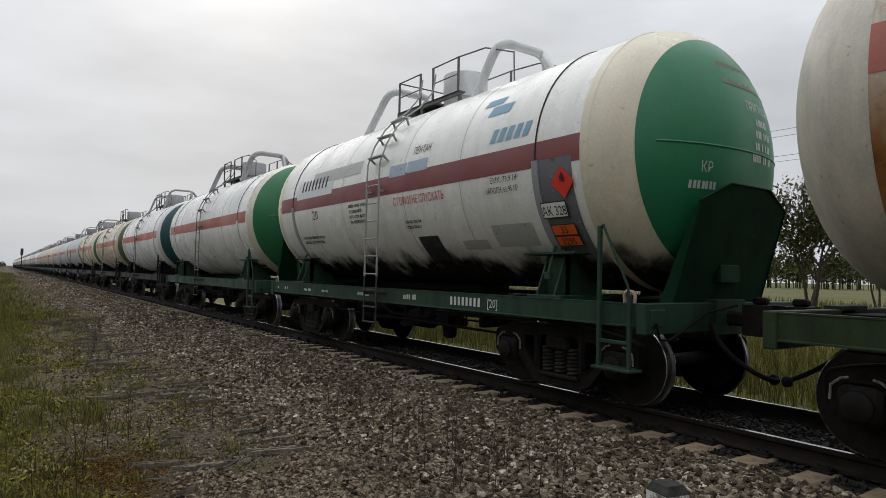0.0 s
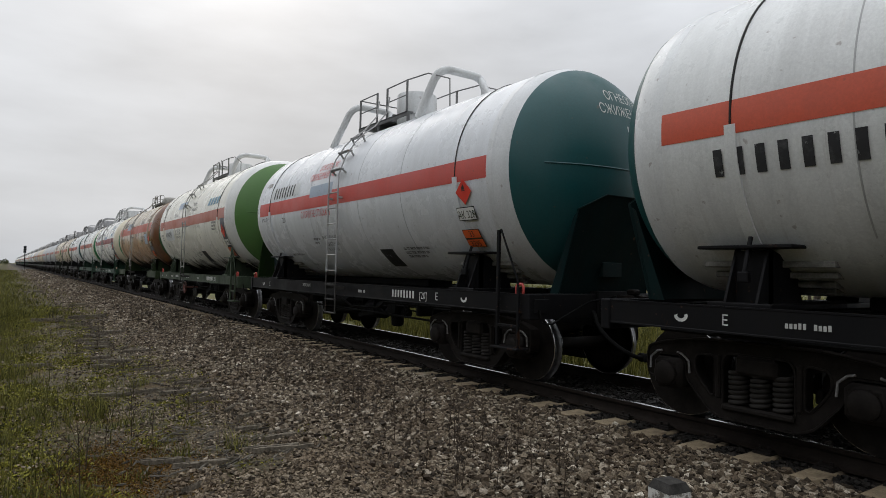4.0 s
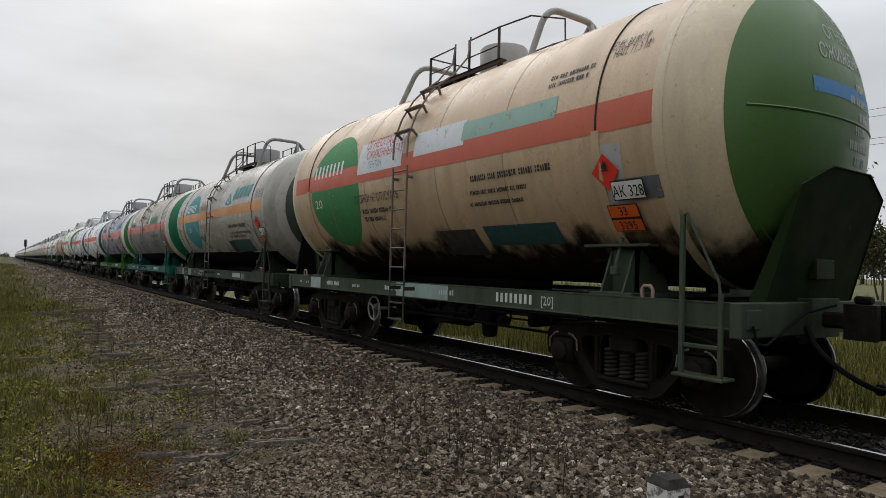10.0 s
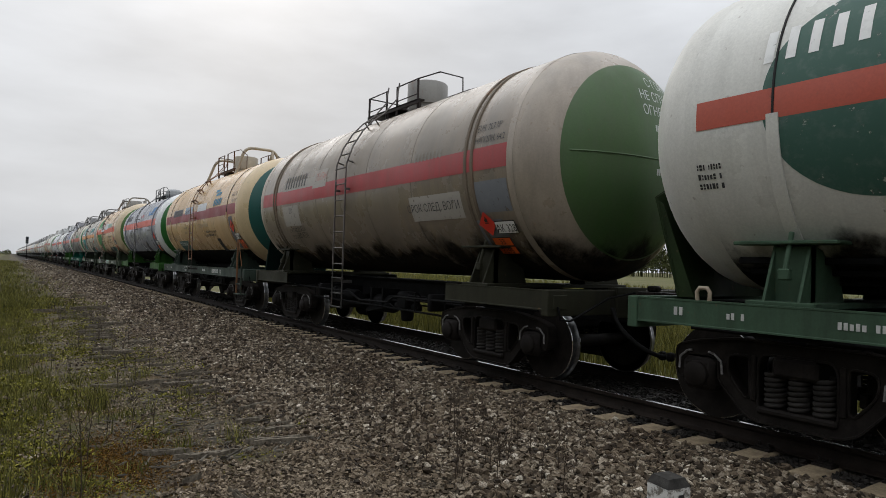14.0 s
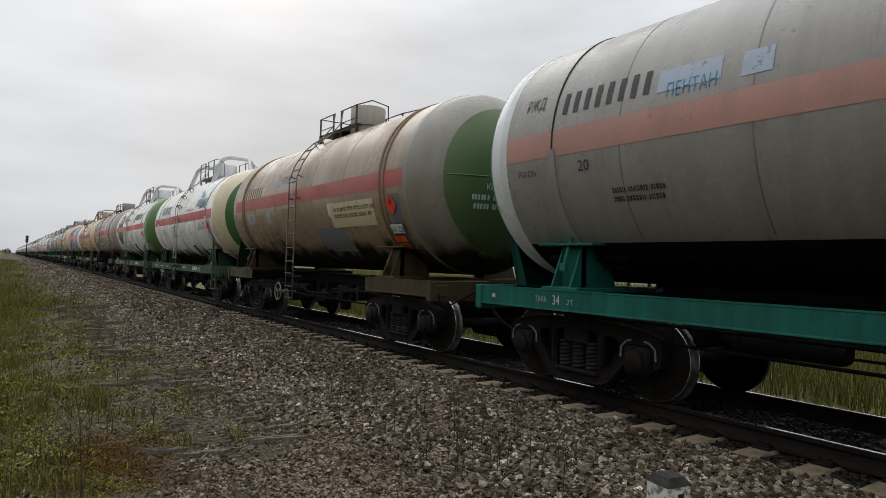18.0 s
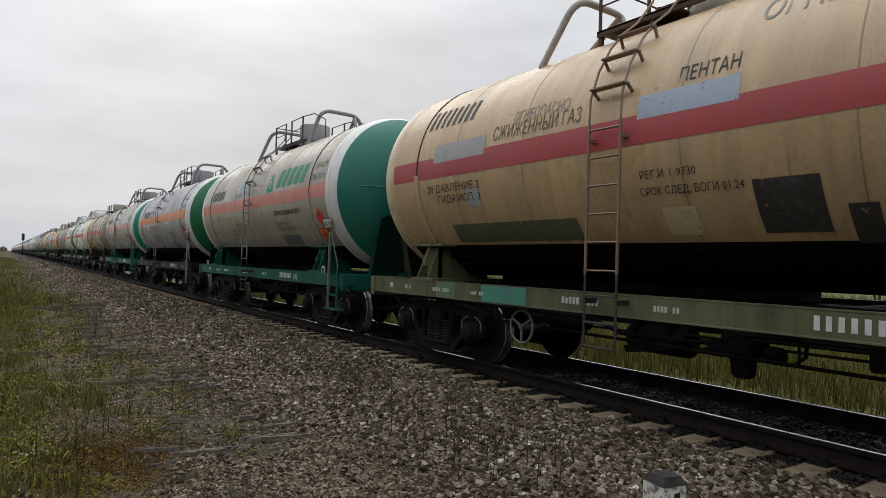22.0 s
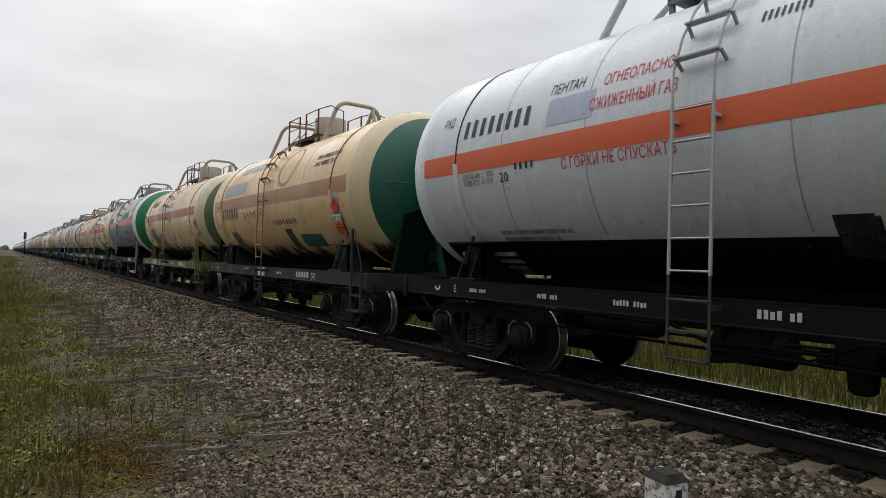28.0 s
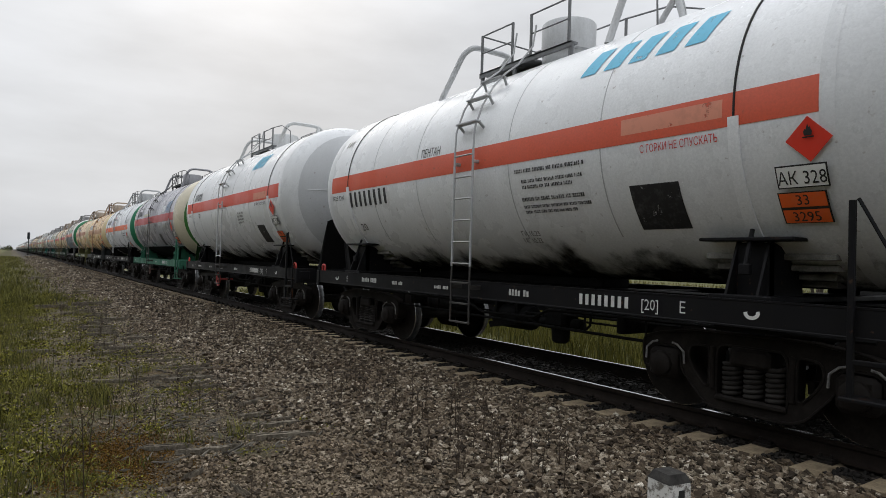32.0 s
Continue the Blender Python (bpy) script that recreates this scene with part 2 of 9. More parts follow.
# ---- geometry ----
class Geo:
    """Collects vertices and faces of one mesh."""

    def __init__(self):
        self.v, self.f = [], []

    def add(self, verts, faces):
        k = len(self.v)
        self.v.extend(verts)
        self.f.extend([tuple(i + k for i in f) for f in faces])
        return self

    def box(self, x0, x1, y0, y1, z0, z1, b=0.008):
        """A box with chamfered edges."""
        b = min(b, (x1 - x0) * 0.3, (y1 - y0) * 0.3, (z1 - z0) * 0.3)
        vs, idx = [], {}
        for i, X in enumerate((x0, x1)):
            for j, Y in enumerate((y0, y1)):
                for k, Z in enumerate((z0, z1)):
                    sx, sy, sz = (b, -b)[i], (b, -b)[j], (b, -b)[k]
                    for ax in range(3):
                        idx[i, j, k, ax] = len(vs)
                        vs.append((X + (0 if ax == 0 else sx), Y + (0 if ax == 1 else sy), Z + (0 if ax == 2 else sz)))
        fs = []
        for ax in range(3):
            o = [a for a in range(3) if a != ax]
            for s in (0, 1):
                ring = []
                for p, q in ((0, 0), (1, 0), (1, 1), (0, 1)):
                    c = [0, 0, 0]
                    c[ax], c[o[0]], c[o[1]] = s, p, q
                    ring.append(idx[(*c, ax)])
                fs.append(tuple(ring) if (s == 1) == (ax != 1) else tuple(reversed(ring)))
            for p in (0, 1):
                for q in (0, 1):
                    c0, c1 = [0, 0, 0], [0, 0, 0]
                    c0[o[0]] = c1[o[0]] = p
                    c0[o[1]] = c1[o[1]] = q
                    c1[ax] = 1
                    fs.append((idx[(*c0, o[0])], idx[(*c1, o[0])], idx[(*c1, o[1])], idx[(*c0, o[1])]))
        for i in (0, 1):
            for j in (0, 1):
                for k in (0, 1):
                    fs.append((idx[i, j, k, 0], idx[i, j, k, 1], idx[i, j, k, 2]))
        return self.add(vs, fs)

    def tube(self, pts, r, n=8, caps=True):
        """A round bar or pipe along points."""
        pts = [Vector(p) for p in pts]
        vs, fs = [], []
        prev = None
        for i, p in enumerate(pts):
            d = (pts[min(i + 1, len(pts) - 1)] - pts[max(i - 1, 0)]).normalized()
            if prev is None:
                side = d.cross(Vector((0, 0, 1)) if abs(d.z) < 0.9 else Vector((1, 0, 0))).normalized()
            else:
                side = (prev - d * prev.dot(d)).normalized()
            prev = side
            up = side.cross(d)
            rr = r[i] if isinstance(r, (list, tuple)) else r
            for j in range(n):
                a = 2 * math.pi * j / n
                vs.append(tuple(p + side * (rr * math.cos(a)) + up * (rr * math.sin(a))))
        for i in range(len(pts) - 1):
            for j in range(n):
                a, b = i * n + j, i * n + (j + 1) % n
                fs.append((a, b, b + n, a + n))
        if caps:
            fs.append(tuple(range(n - 1, -1, -1)))
            fs.append(tuple(range((len(pts) - 1) * n, len(pts) * n)))
        return self.add(vs, fs)

    def lathe(self, prof, n, axis, centre=(0, 0, 0), closed=True):
        """A surface of revolution: prof of (along, radius) about axis x, y or z through centre."""
        vs, fs = [], []
        cx, cy, cz = centre
        for h, r in prof:
            for j in range(n):
                a = 2 * math.pi * j / n
                c, s = r * math.cos(a), r * math.sin(a)
                vs.append({"x": (cx + h, cy + c, cz + s), "y": (cx + s, cy + h, cz + c), "z": (cx + c, cy + s, cz + h)}[axis])
        for i in range(len(prof) - 1):
            for j in range(n):
                a, b = i * n + j, i * n + (j + 1) % n
                fs.append((a, b, b + n, a + n))
        for i, flip in ((0, True), (len(prof) - 1, False)):
            if closed and prof[i][1] > 1e-4:
                ring = tuple(range(i * n, i * n + n))
                fs.append(ring[::-1] if flip else ring)
        return self.add(vs, fs)

    def plate(self, poly, axis, a, b):
        """A flat outline of (p, q) given thickness from a to b along axis."""
        n = len(poly)

        def put(p, q, h):
            return {"x": (h, p, q), "y": (p, h, q), "z": (p, q, h)}[axis]
        vs = [put(p, q, a) for p, q in poly] + [put(p, q, b) for p, q in poly]
        fs = [tuple(range(n))[::-1], tuple(range(n, 2 * n))]
        fs += [(i, (i + 1) % n, (i + 1) % n + n, i + n) for i in range(n)]
        return self.add(vs, fs)

    def mesh(self, name, smooth=30.0):
        me = bpy.data.meshes.new(name)
        me.from_pydata(self.v, [], self.f)
        me.validate()
        bm = bmesh.new()
        bm.from_mesh(me)
        bmesh.ops.recalc_face_normals(bm, faces=bm.faces)
        bm.to_mesh(me)
        bm.free()
        if smooth:
            me.polygons.foreach_set("use_smooth", [True] * len(me.polygons))
            me.set_sharp_from_angle(angle=radians(smooth))
        return me


def put(name, me, mat, parent=None, label="", at=(0, 0, 0), turn=(0, 0, 0)):
    """One mesh object with a material of its own, under a thing or a part."""
    if isinstance(me, Geo):
        me = me.mesh(name)
    ob = new(name, me)
    if mat:
        if not me.materials:
            me.materials.append(mat)
        ob.material_slots[0].link = "OBJECT"
        ob.material_slots[0].material = mat
    ob.location = at
    ob.rotation_euler = [radians(a) for a in turn]
    if parent:
        ob.parent = parent
    if label:
        ob["label"] = label
    return ob


def raw_mesh(name, verts, faces, mat=None, smooth=False):
    """A mesh from arrays, for the many small pieces."""
    me = bpy.data.meshes.new(name)
    me.from_pydata(verts, [], faces)
    if smooth:
        me.polygons.foreach_set("use_smooth", [True] * len(me.polygons))
    if mat:
        me.materials.append(mat)
    return me


# ---- ground, ballast and track ----
# The near rail is the line x = 0, its top z = 0; the track runs along y.
MID = 0.795


def smooth(a, b, x):
    t = np.clip((x - a) / (b - a), 0, 1)
    return t * t * (3 - 2 * t)


def ground_z(x, y):
    x, y = np.asarray(x, float), np.asarray(y, float)
    z = -0.32 + 0.11 * smooth(-3.5, -0.75, x) - 0.36 * smooth(2.3, 3.7, x)
    rough = 0.020 * np.sin(x * 2.3 + 0.7 * np.sin(y * 1.1)) * np.sin(y * 1.7 + x) + 0.03 * np.sin(x * 0.6 + y * 0.23)
    far = 0.12 * np.sin(x * 0.07 + 1.3) * np.sin(y * 0.05) * smooth(6, 30, np.abs(x))
    return z + rough * (1 - smooth(-3.2, -1.0, x) * (1 - smooth(3.2, 4.5, x))) + far


def ground_material():
    m, nt, n = bsdf("trackside_ground")
    v = coords(nt)
    sep = nt.nodes.new("ShaderNodeSeparateXYZ")
    nt.links.new(v, sep.inputs[0])
    stones = nt.nodes.new("ShaderNodeTexVoronoi")
    stones.inputs["Scale"].default_value = 21.0
    nt.links.new(v, stones.inputs["Vector"])
    tone = ramp(nt, stones.outputs["Color"], 0.05, 0.95, (0.022, 0.018, 0.015), (0.125, 0.105, 0.088))
    gap = ramp(nt, stones.outputs["Distance"], 0.15, 0.75, (1, 1, 1), (0.18, 0.17, 0.16))
    gravel = mixed(nt, 1.0, tone, gap, "MULTIPLY")
    grit = nt.nodes.new("ShaderNodeTexVoronoi")
    grit.inputs["Scale"].default_value = 62.0
    nt.links.new(v, grit.inputs["Vector"])
    soil = ramp(nt, noise_tex(nt, v, 9.0, 8, 0.75), 0.32, 0.7, (0.024, 0.020, 0.013), (0.21, 0.175, 0.118))
    soil = mixed(nt, 0.75, soil, ramp(nt, grit.outputs["Color"], 0.1, 0.9, (0.3, 0.28, 0.24), (1.5, 1.42, 1.3)), "MULTIPLY")
    soil = mixed(nt, 1.0, soil, ramp(nt, grit.outputs["Distance"], 0.25, 0.8, (1, 1, 1), (0.3, 0.28, 0.26)), "MULTIPLY")
    green = ramp(nt, noise_tex(nt, v, 14.0, 8, 0.75), 0.3, 0.72, (0.014, 0.014, 0.004), (0.075, 0.070, 0.014))
    moss = ramp(nt, noise_tex(nt, v, 20.0, 6, 0.7), 0.3, 0.7, (0.035, 0.017, 0.004), (0.15, 0.08, 0.014))

    def across(lo, hi, wob, ns):
        a = nt.nodes.new("ShaderNodeMath")
        a.operation = "MULTIPLY_ADD"
        a.inputs[1].default_value = wob
        nt.links.new(noise_tex(nt, v, ns, 5, 0.65), a.inputs[0])
        nt.links.new(sep.outputs["X"], a.inputs[2])
        r = nt.nodes.new("ShaderNodeMapRange")
        r.inputs["From Min"].default_value, r.inputs["From Max"].default_value = lo, hi
        nt.links.new(a.outputs[0], r.inputs["Value"])
        return r.outputs["Result"]
    col = mixed(nt, across(-3.2, -2.0, 1.2, 0.9), soil, gravel)
    col = mixed(nt, across(-4.3, -5.2, 2.0, 0.7), col, green)
    patch = ramp(nt, noise_tex(nt, v, 0.55, 6, 0.6, None, (3.1, 1.7, 0)), 0.52, 0.62)
    near_side = across(-3.2, -4.4, 1.0, 1.3)
    both = nt.nodes.new("ShaderNodeMath")
    both.operation = "MULTIPLY"
    nt.links.new(patch, both.inputs[0])
    nt.links.new(near_side, both.inputs[1])
    col = mixed(nt, both.outputs[0], col, mixed(nt, ramp(nt, noise_tex(nt, v, 1.3, 4), 0.45, 0.6), green, moss))
    meadow = ramp(nt, noise_tex(nt, v, 0.8, 9, 0.75), 0.3, 0.72, (0.034, 0.040, 0.010), (0.125, 0.118, 0.034))
    meadow = mixed(nt, ramp(nt, noise_tex(nt, v, 0.035, 4, 0.6), 0.45, 0.6), meadow, (0.105, 0.098, 0.036))
    col = mixed(nt, across(2.7, 3.5, 0.8, 1.1), col, meadow)
    col = mixed(nt, across(-7.5, -9.0, 1.5, 0.4), col, meadow)
    nt.links.new(col, n.inputs["Base Color"])
    n.inputs["Roughness"].default_value = 0.9
    n.inputs["Specular IOR Level"].default_value = 0.25
    bump(nt, n, noise_tex(nt, v, 26.0, 7, 0.75), 0.6, 0.03)
    return m


def build_ground():
    xs = np.concatenate([-np.geomspace(3000, 14, 24), np.arange(-12, -5.6, 0.4), np.arange(-5.6, 5.0, 0.14), np.geomspace(5.2, 3000, 34)])
    ys = np.concatenate([-np.geomspace(3000, 14, 14), np.arange(-12, 1.6, 0.6), np.arange(1.6, 14, 0.16), np.arange(14, 40, 0.5), np.geomspace(41, 3500, 40)])
    X, Y = np.meshgrid(xs, ys, indexing="ij")
    Z = ground_z(X, Y)
    v = np.stack([X, Y, Z], -1).reshape(-1, 3).tolist()
    n = len(ys)
    f = [(i * n + j, (i + 1) * n + j, (i + 1) * n + j + 1, i * n + j + 1) for i in range(len(xs) - 1) for j in range(n - 1)]
    ob = new("ground", raw_mesh("ground", v, f, ground_material(), True))
    tagged(ob, "stony trackside ground with weeds, gravel and meadow", "ground", kind="structure")


build_ground()


def stone_material(name, tones, stain):
    m, nt, n = bsdf(name)
    g = nt.nodes.new("ShaderNodeNewGeometry")
    c = nt.nodes.new("ShaderNodeValToRGB")
    e = c.color_ramp.elements
    e[0].position, e[0].color = 0.0, (*tones[0][1], 1)
    e[1].position, e[1].color = 1.0, (*tones[-1][1], 1)
    for p, k in tones[1:-1]:
        x = e.new(p)
        x.color = (*k, 1)
    nt.links.new(g.outputs["Random Per Island"], c.inputs["Fac"])
    v = coords(nt)
    col = mixed(nt, ramp(nt, noise_tex(nt, v, 70.0, 5, 0.65), 0.42, 0.72), c.outputs["Color"], stain)
    tint = ramp(nt, noise_tex(nt, v, 0.8, 5, 0.65), 0.36, 0.64, (0.56, 0.475, 0.385), (1.0, 0.945, 0.865))
    nt.links.new(mixed(nt, 1.0, col, tint, "MULTIPLY"), n.inputs["Base Color"])
    n.inputs["Roughness"].default_value = 0.85
    n.inputs["Specular IOR Level"].default_value = 0.3
    return m


STONE = stone_material("ballast_stone", [(0, (0.020, 0.016, 0.011)), (0.3, (0.080, 0.063, 0.046)), (0.55, (0.172, 0.141, 0.105)), (0.8, (0.285, 0.252, 0.202)), (0.94, (0.42, 0.39, 0.335)), (1.0, (0.74, 0.72, 0.66))], (0.038, 0.029, 0.019))
GRAVEL = stone_material("fine_gravel", [(0, (0.030, 0.025, 0.018)), (0.3, (0.118, 0.099, 0.074)), (0.6, (0.26, 0.225, 0.175)), (0.95, (0.42, 0.38, 0.315)), (1.0, (0.6, 0.56, 0.50))], (0.06, 0.046, 0.031))
# oil-dark stones whose tones also hold the shade under the train
OILED_SHADED = stone_material("oiled_shaded_stone", [(0, (0.005, 0.005, 0.004)), (0.5, (0.011, 0.010, 0.009)), (0.95, (0.024, 0.022, 0.020)), (1.0, (0.10, 0.095, 0.09))], (0.015, 0.013, 0.012))
ICO_V = np.array([(0, 0, -1), (0.72, -0.53, -0.45), (-0.28, -0.85, -0.45), (-0.89, 0, -0.45), (-0.28, 0.85, -0.45), (0.72, 0.53, -0.45),
                  (0.28, -0.85, 0.45), (-0.72, -0.53, 0.45), (-0.72, 0.53, 0.45), (0.28, 0.85, 0.45), (0.89, 0, 0.45), (0, 0, 1)])
ICO_F = [(0, 1, 2), (1, 0, 5), (0, 2, 3), (0, 3, 4), (0, 4, 5), (1, 5, 10), (2, 1, 6), (3, 2, 7), (4, 3, 8), (5, 4, 9),
         (1, 10, 6), (2, 6, 7), (3, 7, 8), (4, 8, 9), (5, 9, 10), (6, 10, 11), (7, 6, 11), (8, 7, 11), (9, 8, 11), (10, 9, 11)]
CUBE_V = np.array([(x, y, z) for x in (-1, 1) for y in (-1, 1) for z in (-1, 1)]) * 0.75
CUBE_F = [(0, 1, 3, 2), (4, 6, 7, 5), (0, 4, 5, 1), (2, 3, 7, 6), (0, 2, 6, 4), (1, 5, 7, 3)]


def scatter_stones(name, px, py, size, sink=0.25, base_v=ICO_V, base_f=ICO_F, mat=None, lift=0.0, seed=1):
    """Many broken stones as one mesh, each turned, squashed and chipped its own way."""
    rng = np.random.default_rng(seed)
    n, k = len(px), len(base_v)
    q = rng.normal(size=(n, 4))
    q /= np.linalg.norm(q, axis=1)[:, None]
    w, x, y, z = q.T
    R = np.stack([1 - 2 * (y * y + z * z), 2 * (x * y - z * w), 2 * (x * z + y * w), 2 * (x * y + z * w), 1 - 2 * (x * x + z * z), 2 * (y * z - x * w),
                  2 * (x * z - y * w), 2 * (y * z + x * w), 1 - 2 * (x * x + y * y)], -1).reshape(n, 3, 3)
    local = base_v[None] * (1 + rng.uniform(-0.42, 0.36, (n, k, 1))) * rng.uniform(0.6, 1.25, (n, 1, 3)) * size[:, None, None]
    pts = np.einsum("nij,nkj->nki", R, local)
    pts[:, :, 2] *= 0.8
    pts += np.stack([px, py, ground_z(px, py) + size * (0.5 - sink) + lift + rng.uniform(-0.3, 0.75, n) * size], -1)[:, None]
    faces = (np.arange(n) * k)[:, None, None] + np.array(base_f)[None]
    ob = new(name, raw_mesh(name, pts.reshape(-1, 3).tolist(), faces.reshape(-1, len(base_f[0])).tolist(), mat or STONE))
    return ob


def build_ballast():
    rng = np.random.default_rng(5)

    def field(n, x0, x1, y0, y1, s0, s1):
        return rng.uniform(x0, x1, n), rng.uniform(y0, y1, n), rng.uniform(s0, s1, n)
    # the shoulder beside the sleepers, thick near the camera
    sets = [field(31000, -3.7, -0.45, 1.6, 9.0, 0.013, 0.034), field(17000, -3.6, -0.45, 9.0, 18.0, 0.017, 0.038), field(12000, -3.4, -0.45, 18, 40, 0.026, 0.05), field(9000, -3.3, -0.45, 40, 90, 0.035, 0.07), field(6000, -3.3, -0.45, 90, 190, 0.06, 0.12), field(15000, -3.6, -0.45, -14, 1.6, 0.018, 0.04)]
    a = [np.concatenate(c) for c in zip(*sets)]
    keep = rng.uniform(size=len(a[0])) < np.clip((a[0] + 3.7 + 0.5 * np.sin(a[1] * 0.9)) / 0.9, 0.15, 1)
    off = np.abs((a[1] - 8.05) / 0.5435 - np.round((a[1] - 8.05) / 0.5435)) * 0.5435
    keep &= ~((a[0] > -0.60) & (off < 0.13))
    a = [c[keep] for c in a]
    h = len(a[0]) // 3
    order = rng.permutation(len(a[0]))
    tagged(scatter_stones("ballast", *[c[order[:h]] for c in a], seed=2), "loose grey and reddish crushed-stone ballast beside the track", "ballast", kind="stuff")
    tagged(scatter_stones("ballast", *[c[order[h:]] for c in a], base_v=CUBE_V, base_f=CUBE_F, seed=12), "loose angular crushed-stone ballast beside the track", "ballast", kind="stuff")
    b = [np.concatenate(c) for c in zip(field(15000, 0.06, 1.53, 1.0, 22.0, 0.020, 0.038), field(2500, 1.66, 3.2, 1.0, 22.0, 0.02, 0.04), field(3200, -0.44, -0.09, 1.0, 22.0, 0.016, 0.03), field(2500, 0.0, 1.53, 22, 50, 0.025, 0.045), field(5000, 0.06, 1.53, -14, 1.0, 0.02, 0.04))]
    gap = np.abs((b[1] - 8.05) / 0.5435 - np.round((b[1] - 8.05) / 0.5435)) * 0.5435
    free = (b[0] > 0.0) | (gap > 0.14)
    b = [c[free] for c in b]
    tagged(scatter_stones("ballast", *b, base_v=CUBE_V, base_f=CUBE_F, mat=OILED_SHADED, seed=3), "oil-dark ballast about the rails, the train's shade in its colour", "ballast", kind="stuff")
    # sparse stones and chips on the trodden ground
    c = [np.concatenate(c) for c in zip(field(38000, -6.4, -2.6, 2.2, 9.0, 0.005, 0.019), field(18000, -6.2, -2.6, 9.0, 20.0, 0.009, 0.024), field(9000, -4.4, -2.8, 20.0, 50.0, 0.02, 0.04), field(9000, -4.3, -2.8, 50.0, 130.0, 0.03, 0.06), field(9000, -6.2, -2.6, -14, 2.2, 0.008, 0.024))]
    thin = rng.uniform(size=len(c[0])) < np.clip((c[0] + 5.4 - 0.035 * c[1] + 0.5 * np.sin(c[1] * 1.7) + 0.4 * np.sin(c[1] * 4.1 + c[0] * 3)) / 1.7, 0.30, 1)
    thin &= (c[0] > -3.9) | (rng.uniform(size=len(c[0])) < 0.6)
    thin &= ((c[0] + 5.25) / 0.7) ** 2 + ((c[1] - 6.05) / 0.85) ** 2 > 1
    c = [q[thin] for q in c]
    # a bare, stony stretch at the foot of the verge
    d = field(9500, -5.2, -3.3, 3.2, 6.0, 0.008, 0.023)
    bare = rng.uniform(size=len(d[0])) < np.clip((d[0] + 5.25 + 0.25 * np.sin(d[1] * 3.1)) / 0.5, 0, 1) * np.clip((5.95 - d[1] + 0.3 * np.sin(d[0] * 5)) / 0.6, 0, 1)
    c = [np.concatenate([q, e[bare]]) for q, e in zip(c, d)]
    tagged(scatter_stones("gravel", *c, base_v=CUBE_V, base_f=CUBE_F, mat=GRAVEL, seed=4), "small grey gravel strewn over bare trackside soil", "gravel", kind="stuff")


build_ballast()

RAIL_STEEL = steel("rusty_rail_steel", (0.019, 0.0145, 0.012), 0.65, 0.0, 5.0, 0.4)
RAIL_TOP = steel("polished_rail_head", (0.62, 0.62, 0.63), 0.22, 1.0, 14.0, 0.15)


def sleeper_material():
    """Weathered concrete, soaked with oil and dust between the rails."""
    m, nt, n = bsdf("weathered_concrete_sleeper")
    v = coords(nt)
    base = ramp(nt, noise_tex(nt, v, 7.0, 6, 0.65), 0.3, 0.72, (0.13, 0.096, 0.058), (0.34, 0.265, 0.165))
    base = mixed(nt, ramp(nt, noise_tex(nt, v, 45.0, 4, 0.6), 0.5, 0.75), base, (0.11, 0.085, 0.06))
    sep = nt.nodes.new("ShaderNodeSeparateXYZ")
    nt.links.new(v, sep.inputs[0])
    a = nt.nodes.new("ShaderNodeMath")
    a.operation = "ABSOLUTE"
    nt.links.new(sep.outputs["X"], a.inputs[0])
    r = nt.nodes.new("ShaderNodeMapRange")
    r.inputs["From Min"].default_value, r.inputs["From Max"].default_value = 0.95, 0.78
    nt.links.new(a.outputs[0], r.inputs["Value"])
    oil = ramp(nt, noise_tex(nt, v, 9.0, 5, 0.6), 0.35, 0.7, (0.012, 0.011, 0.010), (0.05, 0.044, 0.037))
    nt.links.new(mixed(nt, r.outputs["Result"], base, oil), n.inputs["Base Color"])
    n.inputs["Roughness"].default_value = 0.9
    bump(nt, n, noise_tex(nt, v, 30.0, 4, 0.6), 0.3, 0.006)
    return m


SLEEPER = sleeper_material()


